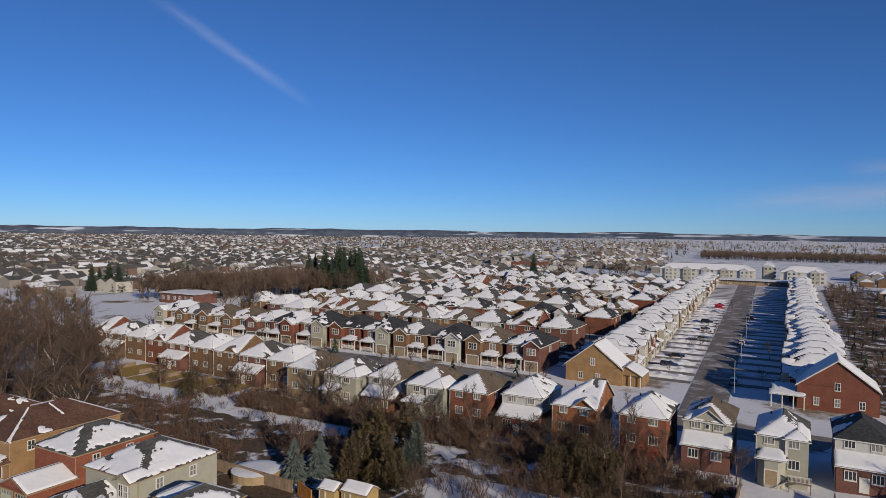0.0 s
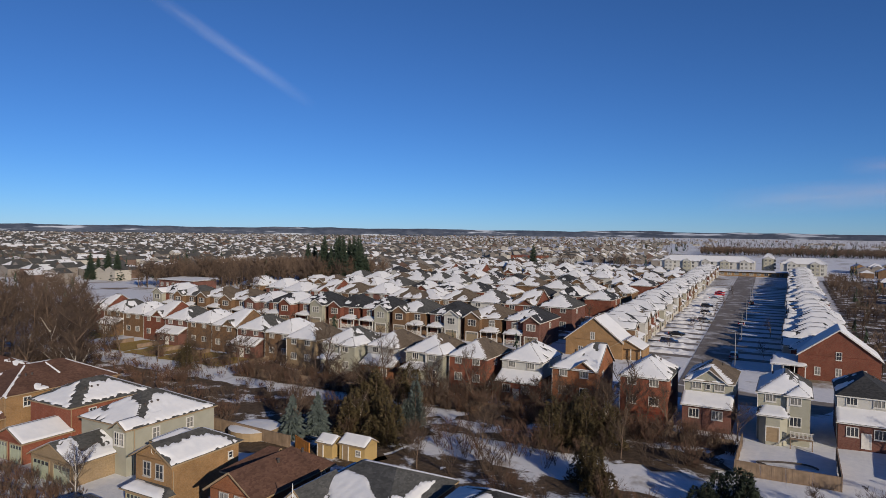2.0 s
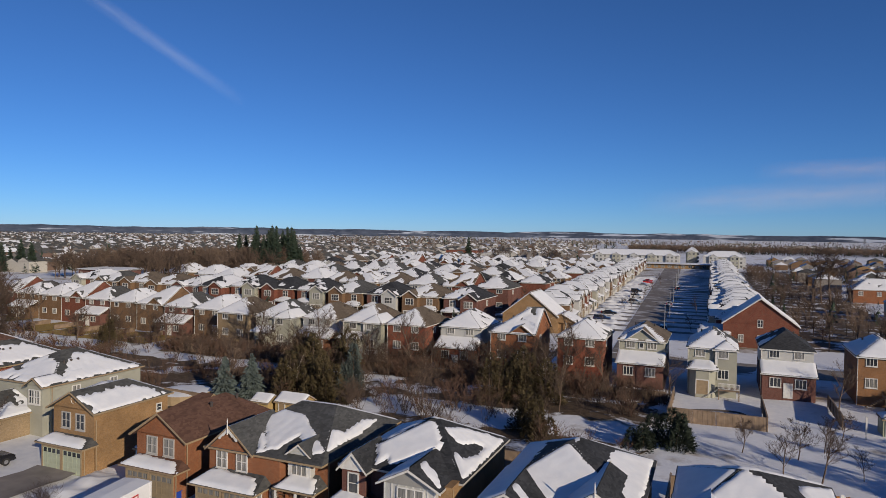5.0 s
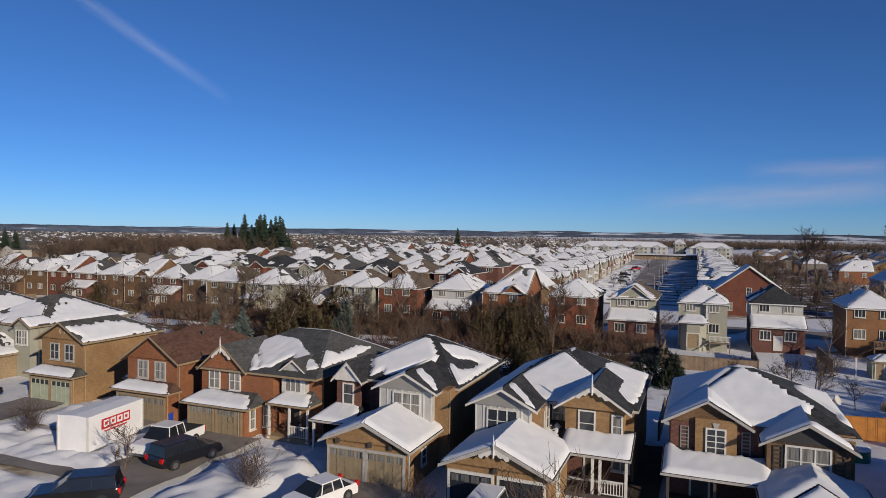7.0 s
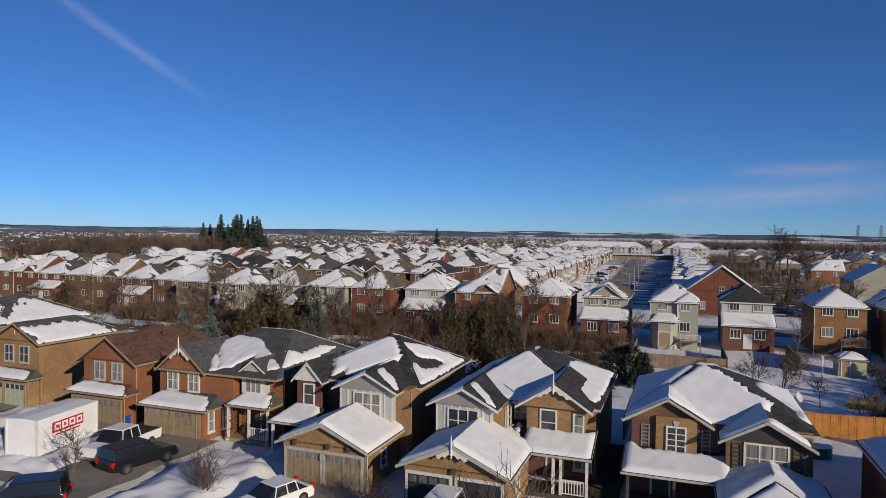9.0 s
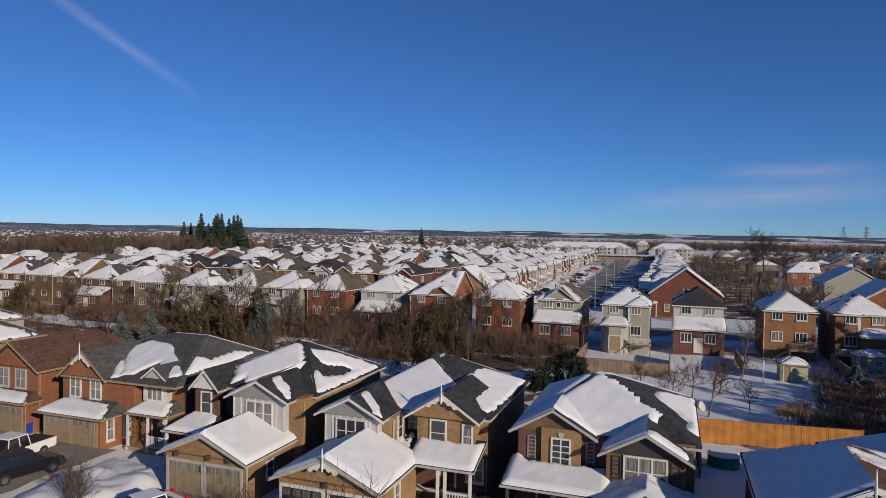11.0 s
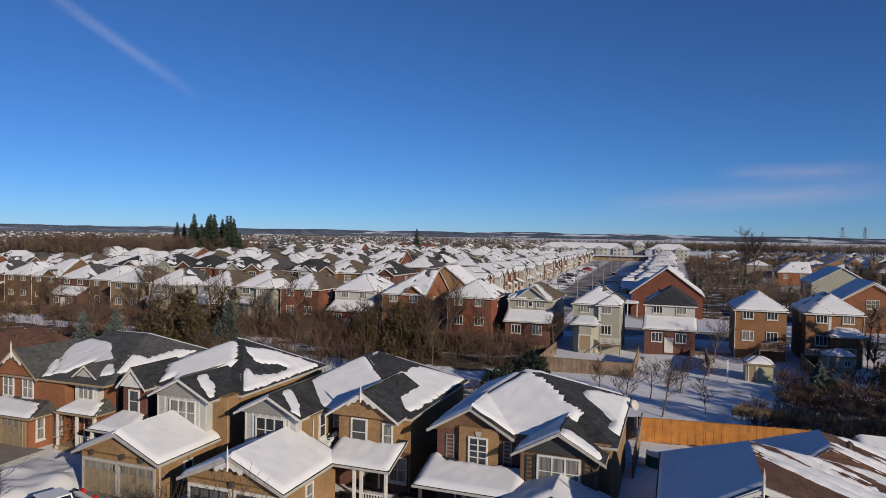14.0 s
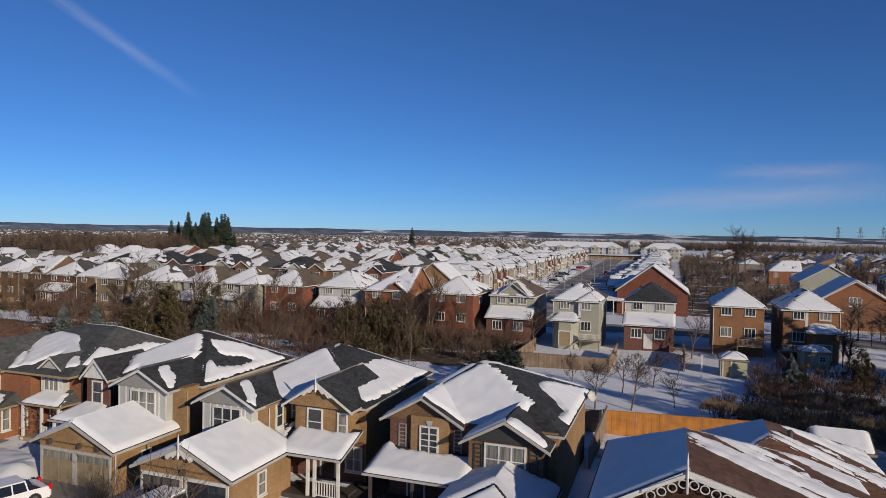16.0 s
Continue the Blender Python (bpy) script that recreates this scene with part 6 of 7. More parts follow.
def left_spot(rng):
    u, v = rng.uniform(-900, -180), rng.uniform(190, 560)
    u, v = round(u / 12) * 12 + rng.uniform(-1, 1), round(v / 34) * 34 + rng.choice((0, 14))
    if u > -215 and v < 420 or v < -0.35 * u + 75 or (u > -330 and v < 350):
        return None
    return u, v


def right_spot(rng):
    u, v = rng.uniform(46, 420), rng.uniform(165, 700)
    if u < 78 and v < 325:
        return None
    return round(u / 12) * 12 + rng.uniform(-1, 1), round(v / 34) * 34 + rng.choice((0, 14))


FAR_MATS = [SNOW, FAR_WALL_B, FAR_WALL_A, FAR_WALL_A, FAR_WALL_C, SHINGLE_GREY]
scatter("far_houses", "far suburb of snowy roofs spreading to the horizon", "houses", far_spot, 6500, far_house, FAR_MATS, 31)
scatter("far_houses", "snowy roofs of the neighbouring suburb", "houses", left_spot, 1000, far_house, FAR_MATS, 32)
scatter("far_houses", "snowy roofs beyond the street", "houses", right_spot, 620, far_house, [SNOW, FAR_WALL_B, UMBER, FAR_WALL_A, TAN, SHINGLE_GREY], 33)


def far_tree(rng, b, p, lo=5, hi=11, dense=1, ever=0.2):
    """A tree seen from far: a trunk, limbs that fan out and up, and twigs on them; or a ragged spire."""
    h = rng.uniform(lo, hi)
    ev = rng.random() < ever
    mi = 2 if ev else rng.randrange(2)
    if ev:
        for _ in range(26):
            w, f = rng.uniform(0, 6.283), rng.uniform(0.05, 1)
            r = h * 0.2 * (1 - f) + 0.2
            c = p + Vector((0, 0, h * f))
            b.face([c + Vector((0, 0, h * 0.12)), c + Vector((math.cos(w) * r, math.sin(w) * r, -h * 0.05)), c + Vector((math.cos(w + 0.9) * r, math.sin(w + 0.9) * r, -h * 0.06))], mi)
        return
    b.tube(p, p + Vector((0, 0, h * 0.6)), h * 0.018, h * 0.008, 3, mi)
    for _ in range(9 * dense):
        w, f = rng.uniform(0, 6.283), rng.uniform(0.2, 0.62)
        c = p + Vector((0, 0, h * f))
        reach = h * rng.uniform(0.14, 0.36)
        e = c + Vector((math.cos(w) * reach, math.sin(w) * reach, h * rng.uniform(0.15, 0.4)))
        n = Vector((-math.sin(w), math.cos(w), 0)) * h * 0.012
        b.face([c - n, c + n, e], mi)
        for _ in range(5):
            s = c.lerp(e, rng.uniform(0.25, 1))
            d = Vector((math.cos(w) * 0.5 + rng.uniform(-1, 1), math.sin(w) * 0.5 + rng.uniform(-1, 1), rng.uniform(0.1, 1.1))).normalized()
            t = s + d * h * rng.uniform(0.1, 0.22)
            q = d.orthogonal().normalized() * h * 0.008
            b.face([s - q, s + q, t], mi)


def wood_spot(rng):
    v = 260 + 3300 * rng.random() ** 1.7
    u = rng.uniform(-2.0 * v - 80, 0.35 * v)
    if noise.noise(Vector((u * 0.006, v * 0.01, 9))) < (-0.08 if u > -200 else 0.02) or (-270 < u < 60 and v < 600) or (u > -0.16 * v and 620 < v < 1290):
        return None
    return u, v


def belt_spot(rng):
    # the wooded strip beyond the block, towards the pines
    t = 0.42 + 0.58 * rng.random()
    return -318 + 85 * t + rng.uniform(-16, 16), 165 + 160 * t + rng.uniform(-20, 20)


def right_wood(rng):
    u, v = rng.uniform(17, 44), rng.uniform(160, 520)
    return (u, v) if noise.noise(Vector((u * 0.06, v * 0.03, 4))) > -0.15 else None


TREE_MATS = [TWIG, BARK, SPRUCE]


def band_spot(rng):
    # a wood beyond the apartment buildings
    v = rng.uniform(1080, 1330)
    return rng.uniform(-0.12 * v, 0.42 * v), v


def rows_spot(rng):
    # lines of trees between far fields
    v = rng.choice((1300, 1850, 2100, 2500, 2900, 3300)) + rng.uniform(-25, 25)
    return rng.uniform(-0.9 * v, 0.42 * v), v


scatter("far_woods", "leafless dark wood beyond the apartments", "woods", band_spot, 2600, lambda r, b, p: far_tree(r, b, p, 8, 14, 2, 0.1), TREE_MATS, 47)
scatter("far_woods", "lines of trees between the far fields", "woods", rows_spot, 1700, lambda r, b, p: far_tree(r, b, p, 9, 17, 1, 0.3), TREE_MATS, 48)
scatter("far_woods", "leafless brown woods among the far houses", "woods", wood_spot, 7000, lambda r, b, p: far_tree(r, b, p, 6, 12, 2, 0.2), TREE_MATS, 41)
def near_left(rng):
    u, v = rng.uniform(-330, -180), rng.uniform(118, 185)
    return (u, v) if v < 60 - 0.62 * u and u < -1.5 * v - 4 and not (-255 < u < -205 and 188 < v < 232) else None


def block_spot(rng):
    return rng.uniform(-205, -50), rng.choice((153, 183, 227, 256, 302, 331, 377, 406)) + rng.uniform(-4, 4)


def corner_spot(rng):
    return rng.uniform(34, 80), rng.uniform(92, 142)


scatter("far_woods", "leafless brown wood at the edge of the suburb", "woods", belt_spot, 300, lambda r, b, p: far_tree(r, b, p, 10, 16.5, 3, 0.05), TREE_MATS, 42)
scatter("far_woods", "leafless brown wood beyond the greenbelt", "woods", near_left, 230, lambda r, b, p: far_tree(r, b, p, 6, 12, 2, 0.08), TREE_MATS, 44)
scatter("far_woods", "leafless brown trees behind the street's houses", "woods", right_wood, 230, lambda r, b, p: far_tree(r, b, p, 5, 9, 2, 0.05), TREE_MATS, 43)
scatter("yard_trees", "leafless young trees in the block's yards", "trees", block_spot, 130, lambda r, b, p: far_tree(r, b, p, 4, 7, 2, 0.15), TREE_MATS, 45)
scatter("yard_trees", "leafless brown trees round the corner houses", "trees", corner_spot, 55, lambda r, b, p: far_tree(r, b, p, 5, 9, 3, 0.12), TREE_MATS, 46)
for k, u, v, s in [(3, 37, 280, 1.75), (0, 40.5, 283, 2.2), (1, 34.5, 286, 1.6), (2, 48, 290, 1.7), (3, 59, 300, 1.2), (3, -200, 190, 1.35), (1, -194, 191, 1.45), (3, -190, 192, 1.25), (0, -208, 195, 1.5)]:
    plant(TREES[k], u, v, s, 40 * k)
for k, u, v, s in [(1, -168, 470, 1.5), (3, -156, 474, 1.45), (0, -147, 476, 1.7), (2, -150, 470, 1.7), (1, -128, 480, 1.4), (3, -120, 484, 1.4), (0, -112, 486, 1.6), (2, -106, 480, 1.75)]:
    plant(TREES[k], u, v, s, 50 * k)
plant(EVERGREENS[3], -172, 462, 1.35)
rnd = random.Random(77)
for i in range(24):
    plant(EVERGREENS[3], -262 + i * 1.7 + rnd.uniform(-2.5, 2.5), 314 + rnd.uniform(-12, 12), rnd.uniform(0.95, 1.7), rnd.uniform(0, 360))

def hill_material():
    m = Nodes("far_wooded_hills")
    # both wood and snow colours are blued to paint in distant haze
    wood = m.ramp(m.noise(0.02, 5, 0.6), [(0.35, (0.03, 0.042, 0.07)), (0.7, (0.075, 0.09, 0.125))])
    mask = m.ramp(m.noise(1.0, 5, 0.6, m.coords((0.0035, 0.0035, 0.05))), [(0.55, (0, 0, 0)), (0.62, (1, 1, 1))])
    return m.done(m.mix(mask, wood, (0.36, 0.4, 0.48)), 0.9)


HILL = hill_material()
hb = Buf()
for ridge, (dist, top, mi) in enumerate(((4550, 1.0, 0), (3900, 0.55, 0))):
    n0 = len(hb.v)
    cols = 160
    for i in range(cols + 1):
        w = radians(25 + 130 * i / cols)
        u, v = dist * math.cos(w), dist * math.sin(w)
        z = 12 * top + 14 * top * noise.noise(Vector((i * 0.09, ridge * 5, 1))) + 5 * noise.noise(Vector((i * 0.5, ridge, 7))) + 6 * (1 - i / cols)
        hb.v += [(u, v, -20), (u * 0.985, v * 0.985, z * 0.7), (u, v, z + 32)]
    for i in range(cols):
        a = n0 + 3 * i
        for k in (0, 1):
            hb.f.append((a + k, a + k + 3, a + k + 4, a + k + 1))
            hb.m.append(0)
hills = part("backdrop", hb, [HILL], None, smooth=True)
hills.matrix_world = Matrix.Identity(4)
tagged(hills, "low wooded hills along the horizon, tinted haze blue", "hills", kind="structure")
# ---- vehicles ----
PAINT_WHITE = plain("white_car_paint", (0.7, 0.7, 0.7), 0.25, 0.05, 1.0, 0, 0.6)
PAINT_BLACK = plain("black_car_paint", (0.012, 0.012, 0.014), 0.2, 0.1, 1.0, 0, 0.6)
PAINT_GREY = plain("silver_car_paint", (0.35, 0.36, 0.37), 0.3, 0.05, 1.0, 0.4, 0.6)
PAINT_RED = plain("red_car_paint", (0.45, 0.02, 0.02), 0.3, 0.05, 1.0, 0, 0.6)
PAINT_BLUE = plain("dark_blue_car_paint", (0.02, 0.03, 0.07), 0.25, 0.05, 1.0, 0, 0.6)
CAR_GLASS = plain("car_glass", (0.015, 0.017, 0.02), 0.06, 0.2, 1.0, 0, 0.6)
RUBBER = plain("tyre_rubber", (0.02, 0.02, 0.02), 0.9)
CHROME = plain("bright_metal", (0.5, 0.5, 0.5), 0.25, 0.05, 1.0, 0.9)
RED_GLASS = plain("red_lamp_glass", (0.5, 0.01, 0.01), 0.2)
CAR_KINDS = {
    # side outline of the body, outline of the cabin, wheel places, width
    "sedan": ([(-2.3, 0.35), (-2.3, 0.75), (-2.1, 0.92), (-1.2, 0.95), (1.0, 0.95), (2.0, 0.85), (2.3, 0.65), (2.3, 0.35)], [(-1.75, 0.95), (-1.0, 1.42), (0.3, 1.45), (1.15, 0.95)], (-1.4, 1.4), 1.8),
    "suv": ([(-2.35, 0.4), (-2.4, 0.8), (-2.3, 1.05), (1.0, 1.05), (2.1, 0.98), (2.35, 0.75), (2.35, 0.4)], [(-2.25, 1.05), (-2.05, 1.7), (0.3, 1.72), (1.2, 1.05)], (-1.45, 1.45), 1.95),
    "pickup": ([(-2.9, 0.5), (-2.95, 1.05), (-0.6, 1.08), (1.3, 1.12), (2.6, 1.05), (2.85, 0.85), (2.85, 0.5)], [(-0.75, 1.08), (-0.65, 1.82), (0.75, 1.84), (1.5, 1.1)], (-1.75, 1.8), 2.0),
}


def car(m, kind, paint, label, snowy=False):
    """A car that points along its own x axis."""
    low, top, wheels, width = CAR_KINDS[kind]
    ob = new("car")
    ob.matrix_world = m
    tagged(ob, label, "pickup truck" if kind == "pickup" else "car", "parked vehicles")
    h = width / 2
    b = Buf()
    n = len(low)
    rings = [(-h, 0.93), (-h + 0.06, 1.0), (h - 0.06, 1.0), (h, 0.93)]
    for y, f in rings:
        b.v += [(x * f, y, 0.35 + (z - 0.35) * (0.9 + 0.1 * (f == 1.0))) for x, z in low]
    for r in range(3):
        for i in range(n):
            j = (i + 1) % n
            b.f.append((r * n + i, r * n + j, (r + 1) * n + j, (r + 1) * n + i))
            b.m.append(0)
    b.f += [tuple(range(n)), tuple(range(4 * n - 1, 3 * n - 1, -1))]
    b.m += [0, 0]
    shell = part("body", b, [paint], ob)
    soft = shell.modifiers.new("rounding", "BEVEL")
    soft.width, soft.segments = 0.09, 2
    c = Buf()
    k = len(top)
    zt = max(z for _, z in top)
    for s in (-1, 1):
        c.v += [(x, s * (h - 0.04 - 0.2 * (z > zt - 0.2)), z - 0.02) for x, z in top]
    for i in range(k):
        j = (i + 1) % k
        c.f.append((i, j, k + j, k + i))
        c.m.append(0)
    c.f += [tuple(range(k)), tuple(range(2 * k - 1, k - 1, -1))]
    c.m += [0, 0]
    part("cabin", c, [CAR_GLASS], ob)
    xs = [x for x, z in top if z > zt - 0.2]
    rf = Buf().box(min(xs) - 0.05, max(xs) + 0.08, -h + 0.2, h - 0.2, zt - 0.05, zt + 0.03)
    roof = part("car_roof", rf, [paint], ob)
    soft = roof.modifiers.new("rounding", "BEVEL")
    soft.width, soft.segments = 0.035, 2
    if snowy:
        part("snow", Buf().box(min(xs), max(xs), -h + 0.26, h - 0.26, zt + 0.03, zt + 0.12), [SNOW], roof, "snow on the car's roof")
    mid = (min(xs) + max(xs)) / 2
    for s in (-1, 1):
        y0, y1 = s * (h - 0.06), s * (h - 0.25)
        for xx in (min(xs), mid, max(xs)):
            part("pillar", Buf().tube((xx + (0.25 if xx == max(xs) else -0.1 if xx == min(xs) else 0), y0, top[0][1] - 0.05), (xx, y1, zt), 0.05, 0.04, 4), [paint], ob)
    wb = Buf().tube((0, -0.12, 0), (0, 0.12, 0), 0.36, 0.36, 14)
    wb.f.append(tuple(range(13, -1, -1)))
    wb.m.append(0)
    wb.f.append(tuple(range(14, 28)))
    wb.m.append(0)
    rb = Buf().tube((0, -0.135, 0), (0, 0.135, 0), 0.2, 0.2, 10)
    rb.f += [tuple(range(9, -1, -1)), tuple(range(10, 20))]
    rb.m += [0, 0]
    wm, rm = wb.mesh("wheel", [RUBBER]), rb.mesh("rim", [CHROME])
    for x in wheels:
        for s in (-1, 1):
            wheel = part("wheel", wm, [], ob, m=pose(x, s * (h - 0.1), 0.36))
            part("rim", rm, [], wheel)
    x0, x1 = min(p[0] for p in low), max(p[0] for p in low)
    for s in (-1, 1):
        part("headlight", Buf().box(x1 - 0.22, x1 + 0.01, s * h * 0.72 - 0.2, s * h * 0.72 + 0.2, 0.66, 0.82), [CHROME], ob)
        part("tail_light", Buf().box(x0 - 0.02, x0 + 0.14, s * h * 0.82 - 0.14, s * h * 0.82 + 0.14, 0.7, 1.0), [RED_GLASS], ob)
    part("bumper", Buf().box(x1 - 0.1, x1 + 0.08, -h * 0.9, h * 0.9, 0.38, 0.56), [CHROME if kind == "pickup" else paint], ob)
    if kind == "pickup":
        part("cargo_bed", Buf().box(-2.8, -0.85, -h + 0.14, h - 0.14, 1.0, 1.1), [RUBBER], ob, "dark open cargo bed")
    return ob


car(at(-35.7, 37.2, GZ + 0.2, -86), "pickup", PAINT_WHITE, "white crew-cab pickup truck parked on a driveway")
car(at(-32.6, 35.6, GZ + 0.2, 79), "suv", PAINT_BLACK, "black sport utility car parked on a driveway")
car(at(-33.2, 27.8, GZ + 0.2, 218), "suv", PAINT_BLACK, "black sport utility car beside the snow")
car(at(-20.4, 33.2, GZ + 0.2, 252), "sedan", PAINT_WHITE, "white car with dark windows before a garage", False)
car(at(-62.6, 40.5, GZ + 0.1, 85), "suv", PAINT_BLACK, "dark sport utility car near a garage")
car(at(-10.6, 33.4, GZ + 0.27, -90), "suv", PAINT_GREY, "snow-dusted silver car before a garage", True)
for u, v, t, paint, word in [(-29.5, 204, 5, PAINT_BLACK, "black"), (-33, 366, 0, PAINT_RED, "red"), (-32, 352, 2, PAINT_RED, "red"), (-26, 241, 0, PAINT_GREY, "silver"), (-11.5, 174, 92, PAINT_GREY, "silver"), (-14.3, 240, 90, PAINT_WHITE, "white"),
                             (-29, 188, 0, PAINT_BLUE, "dark blue"), (-31, 292, 0, PAINT_BLACK, "black"), (-15.6, 317, 90, PAINT_BLACK, "black"), (-28, 265, 0, PAINT_WHITE, "white"), (-32, 330, 0, PAINT_GREY, "silver")]:
    car(at(u, v, 0.08, t), rnd.choice(("sedan", "suv")), paint, f"{word} car parked along the street", rnd.random() < 0.4)

# ---- storage container ----
box = new("storage_container")
box.matrix_world = at(-41.4, 36.0, GZ + 0.2, 8)
tagged(box, "white portable storage container with a red sign", "container")
part("shell", Buf().box(-1.25, 1.25, -2.2, 3.4, 0.12, 2.5), [PAINT_WHITE], box)
for s in (-1, 1):
    for e in (-1, 1):
        part("corner_post", Buf().box(s * 1.25 - 0.06, s * 1.25 + 0.06, 0.6 + e * 2.8 - 0.06, 0.6 + e * 2.8 + 0.06, 0.0, 2.56), [TRIM_WHITE], box)
part("container_roof", Buf().prism([(-1.3, -2.25, 2.5), (1.3, -2.25, 2.5), (1.3, -2.25, 2.6), (0, -2.25, 2.68), (-1.3, -2.25, 2.6)], (0, 5.7, 0)), [SNOW], box)
sign = part("sign", Buf().box(1.25, 1.27, -0.9, 2.0, 1.35, 2.1), [PAINT_RED], box, "red sign panel")
for i in range(4):
    y = -0.72 + i * 0.68
    part("sign_shape", lattice(Buf(), [0, 0.14, 0.4, 0.54], [1.5, 1.64, 1.86, 2.0], lambda a, b: a == 1 and b == 1, -0.01, 0.0).mesh("sign_shape", [PAINT_WHITE]), [], sign, m=pose(1.282, y, 0, 0, 0, 90))
part("sign_bar", Buf().box(1.25, 1.268, -0.6, 1.7, 1.14, 1.24), [PAINT_RED], box)

# ---- blue bin by the second house ----
bin_ = new("recycling_bin")
bin_.matrix_world = at(-41.0, 42.5, GZ + 0.05)
tagged(bin_, "blue plastic recycling bin by a garage", "bin")
BLUE_PLASTIC = plain("blue_plastic", (0.02, 0.06, 0.35), 0.4)
part("tub", Buf().prism([(-0.35, -0.3, 0.02), (0.35, -0.3, 0.02), (0.35, 0.3, 0.02), (-0.35, 0.3, 0.02)][::-1], (0, 0, 0.75)), [BLUE_PLASTIC], bin_)
part("lid", Buf().box(-0.4, 0.4, -0.35, 0.35, 0.78, 0.86), [BLUE_PLASTIC], bin_)


# ---- fences, sheds and yards ----
def fence(u0, v0, u1, v1, h, mat, label, cap=True):
    """A board fence on posts along a straight line of the plan, each board its own part."""
    ln = math.hypot(u1 - u0, v1 - v0)
    ang = math.degrees(math.atan2(v1 - v0, u1 - u0))
    z = ground_z((u0 + u1) / 2, (v0 + v1) / 2)
    ob = new("fence")
    ob.matrix_world = at(u0, v0, z, ang)
    tagged(ob, label, "fence", "yard fences")
    n = max(1, int(ln / 2.4))
    for i in range(n + 1):
        part("post", Buf().box(ln * i / n - 0.06, ln * i / n + 0.06, 0.0, 0.12, -0.4, h + 0.08), [mat], ob)
    for i in range(n):
        a, b = ln * i / n + 0.07, ln * (i + 1) / n - 0.07
        m = max(2, int((b - a) / 0.3))
        pts = []
        for k in range(m):
            y = 0.014 * (k % 2)
            pts += [(a + (b - a) * k / m + 0.01, y), (a + (b - a) * (k + 1) / m - 0.01, y)]
        buf = Buf().prism([(x, y - 0.02, 0.05) for x, y in pts] + [(b - 0.01, 0.04, 0.05), (a + 0.01, 0.04, 0.05)], (0, 0, h - 0.06))
        part("fence_panel", buf, [mat], ob)
    if cap:
        part("cap_rail", Buf().box(0, ln, -0.05, 0.1, h + 0.002, h + 0.04), [mat], ob)
    return ob


fence(-4.9, 89.6, 6.6, 89.6, 1.8, WOOD_OLD, "weathered board fence round a snowy yard")
fence(6.7, 89.6, 6.7, 102, 1.8, WOOD_OLD, "weathered board fence between snowy yards")
fence(-4.9, 102, -4.9, 89.8, 1.8, WOOD_OLD, "weathered board fence between snowy yards")
fence(8.6, 64.0, 21.5, 65.5, 2.0, WOOD_FENCE, "orange-stained board fence behind the snowy yard")
fence(8.9, 52.5, 8.9, 64, 1.9, WOOD_OLD, "weathered board fence beside a house")
fence(-3.0, 63.5, 8.4, 64.0, 1.9, WOOD_OLD, "weathered board fence behind a yard")
fence(-2.9, 55, -2.9, 63.4, 1.8, WOOD_OLD, "weathered board fence between back yards")
fence(-58.0, 68.5, -54.2, 66.8, 2.0, WOOD_FENCE, "orange-stained board fence beside the garden sheds")
fence(-14.5, 56, -14.5, 64, 1.8, WOOD_OLD, "weathered board fence between back yards")
fence(-30, 64.5, -15, 64, 1.8, WOOD_OLD, "weathered board fence behind back yards")
fence(-78, 69.5, -59, 68.5, 1.8, WOOD_OLD, "grey board fence behind the far yards")
for i in range(6):
    u = -104 - i * 9.4
    fence(u, 106, u, 112, 1.1, WOOD_OLD, "weathered board fence between back yards")
for k, u in enumerate((-96, -86, -76, -65.6, -56, -46.3, -36.3, -25.4, -15)):
    fence(u, 98.6, u, 107, 1.7, WOOD_OLD, "weathered board fence between back yards")
    fence(u + 0.2, 98.4, u + 9.2, 98.4, 1.7, WOOD_OLD, "weathered board fence along the greenbelt")
fence(15.5, 95, 15.5, 107, 1.7, WOOD_OLD, "weathered board fence between snowy yards")
fence(27.5, 93, 27.5, 107, 1.7, WOOD_OLD, "weathered board fence between snowy yards")


def shed(u, v, w, d, h, wall, label, turn=0, hip=False):
    s = House(at(u, v, ground_z(u, v), turn), label, wall, SHINGLE_GREY, TRIM_TAN, int(u * 3) % 90, 0.22, "shed", "garden sheds", "shed")
    s.body(-w / 2, w / 2, 0, d, h, z0=-0.3)
    s.roof(-w / 2, w / 2, 0, d, h, 28, "x", hip, hip, cover=0.97, over=0.2, depth=0.22)
    s.door("front", -w / 4, -0.02, 0.05, 0.8, TRIM_TAN)
    if w > 3:
        s.window("front", w / 4, -0.02, h * 0.6, 0.6, 0.6, 1)
    return s


SHED_YELLOW = siding("yellow_board_siding", (0.42, 0.3, 0.13))
SHED_GREEN = siding("pale_green_siding", (0.42, 0.42, 0.27))
shed(-52.6, 68.0, 2.6, 2.4, 2.0, SHED_YELLOW, "small yellow-sided shed with a snowy roof")
shed(-48.6, 68.6, 4.0, 2.8, 2.2, SHED_YELLOW, "yellow wooden garden cabin with a snowy roof")
shed(21.0, 94.0, 3.0, 3.0, 2.1, SHED_GREEN, "pale green garden shed with a snowy hip", hip=True)
shed(31.5, 104.0, 3.4, 2.6, 2.2, SHED_GREEN, "pale garden shed with a snowy roof", hip=True)
shed(24.5, 56, 3.2, 3.0, 2.4, GREY_SIDING, "grey garden shed with snow on its roof")

pool = new("swimming_pool")
pool.matrix_world = at(-67.5, 70.5, ground_z(-67, 70))
tagged(pool, "round above-ground pool under a snow cover", "pool")
n = 20
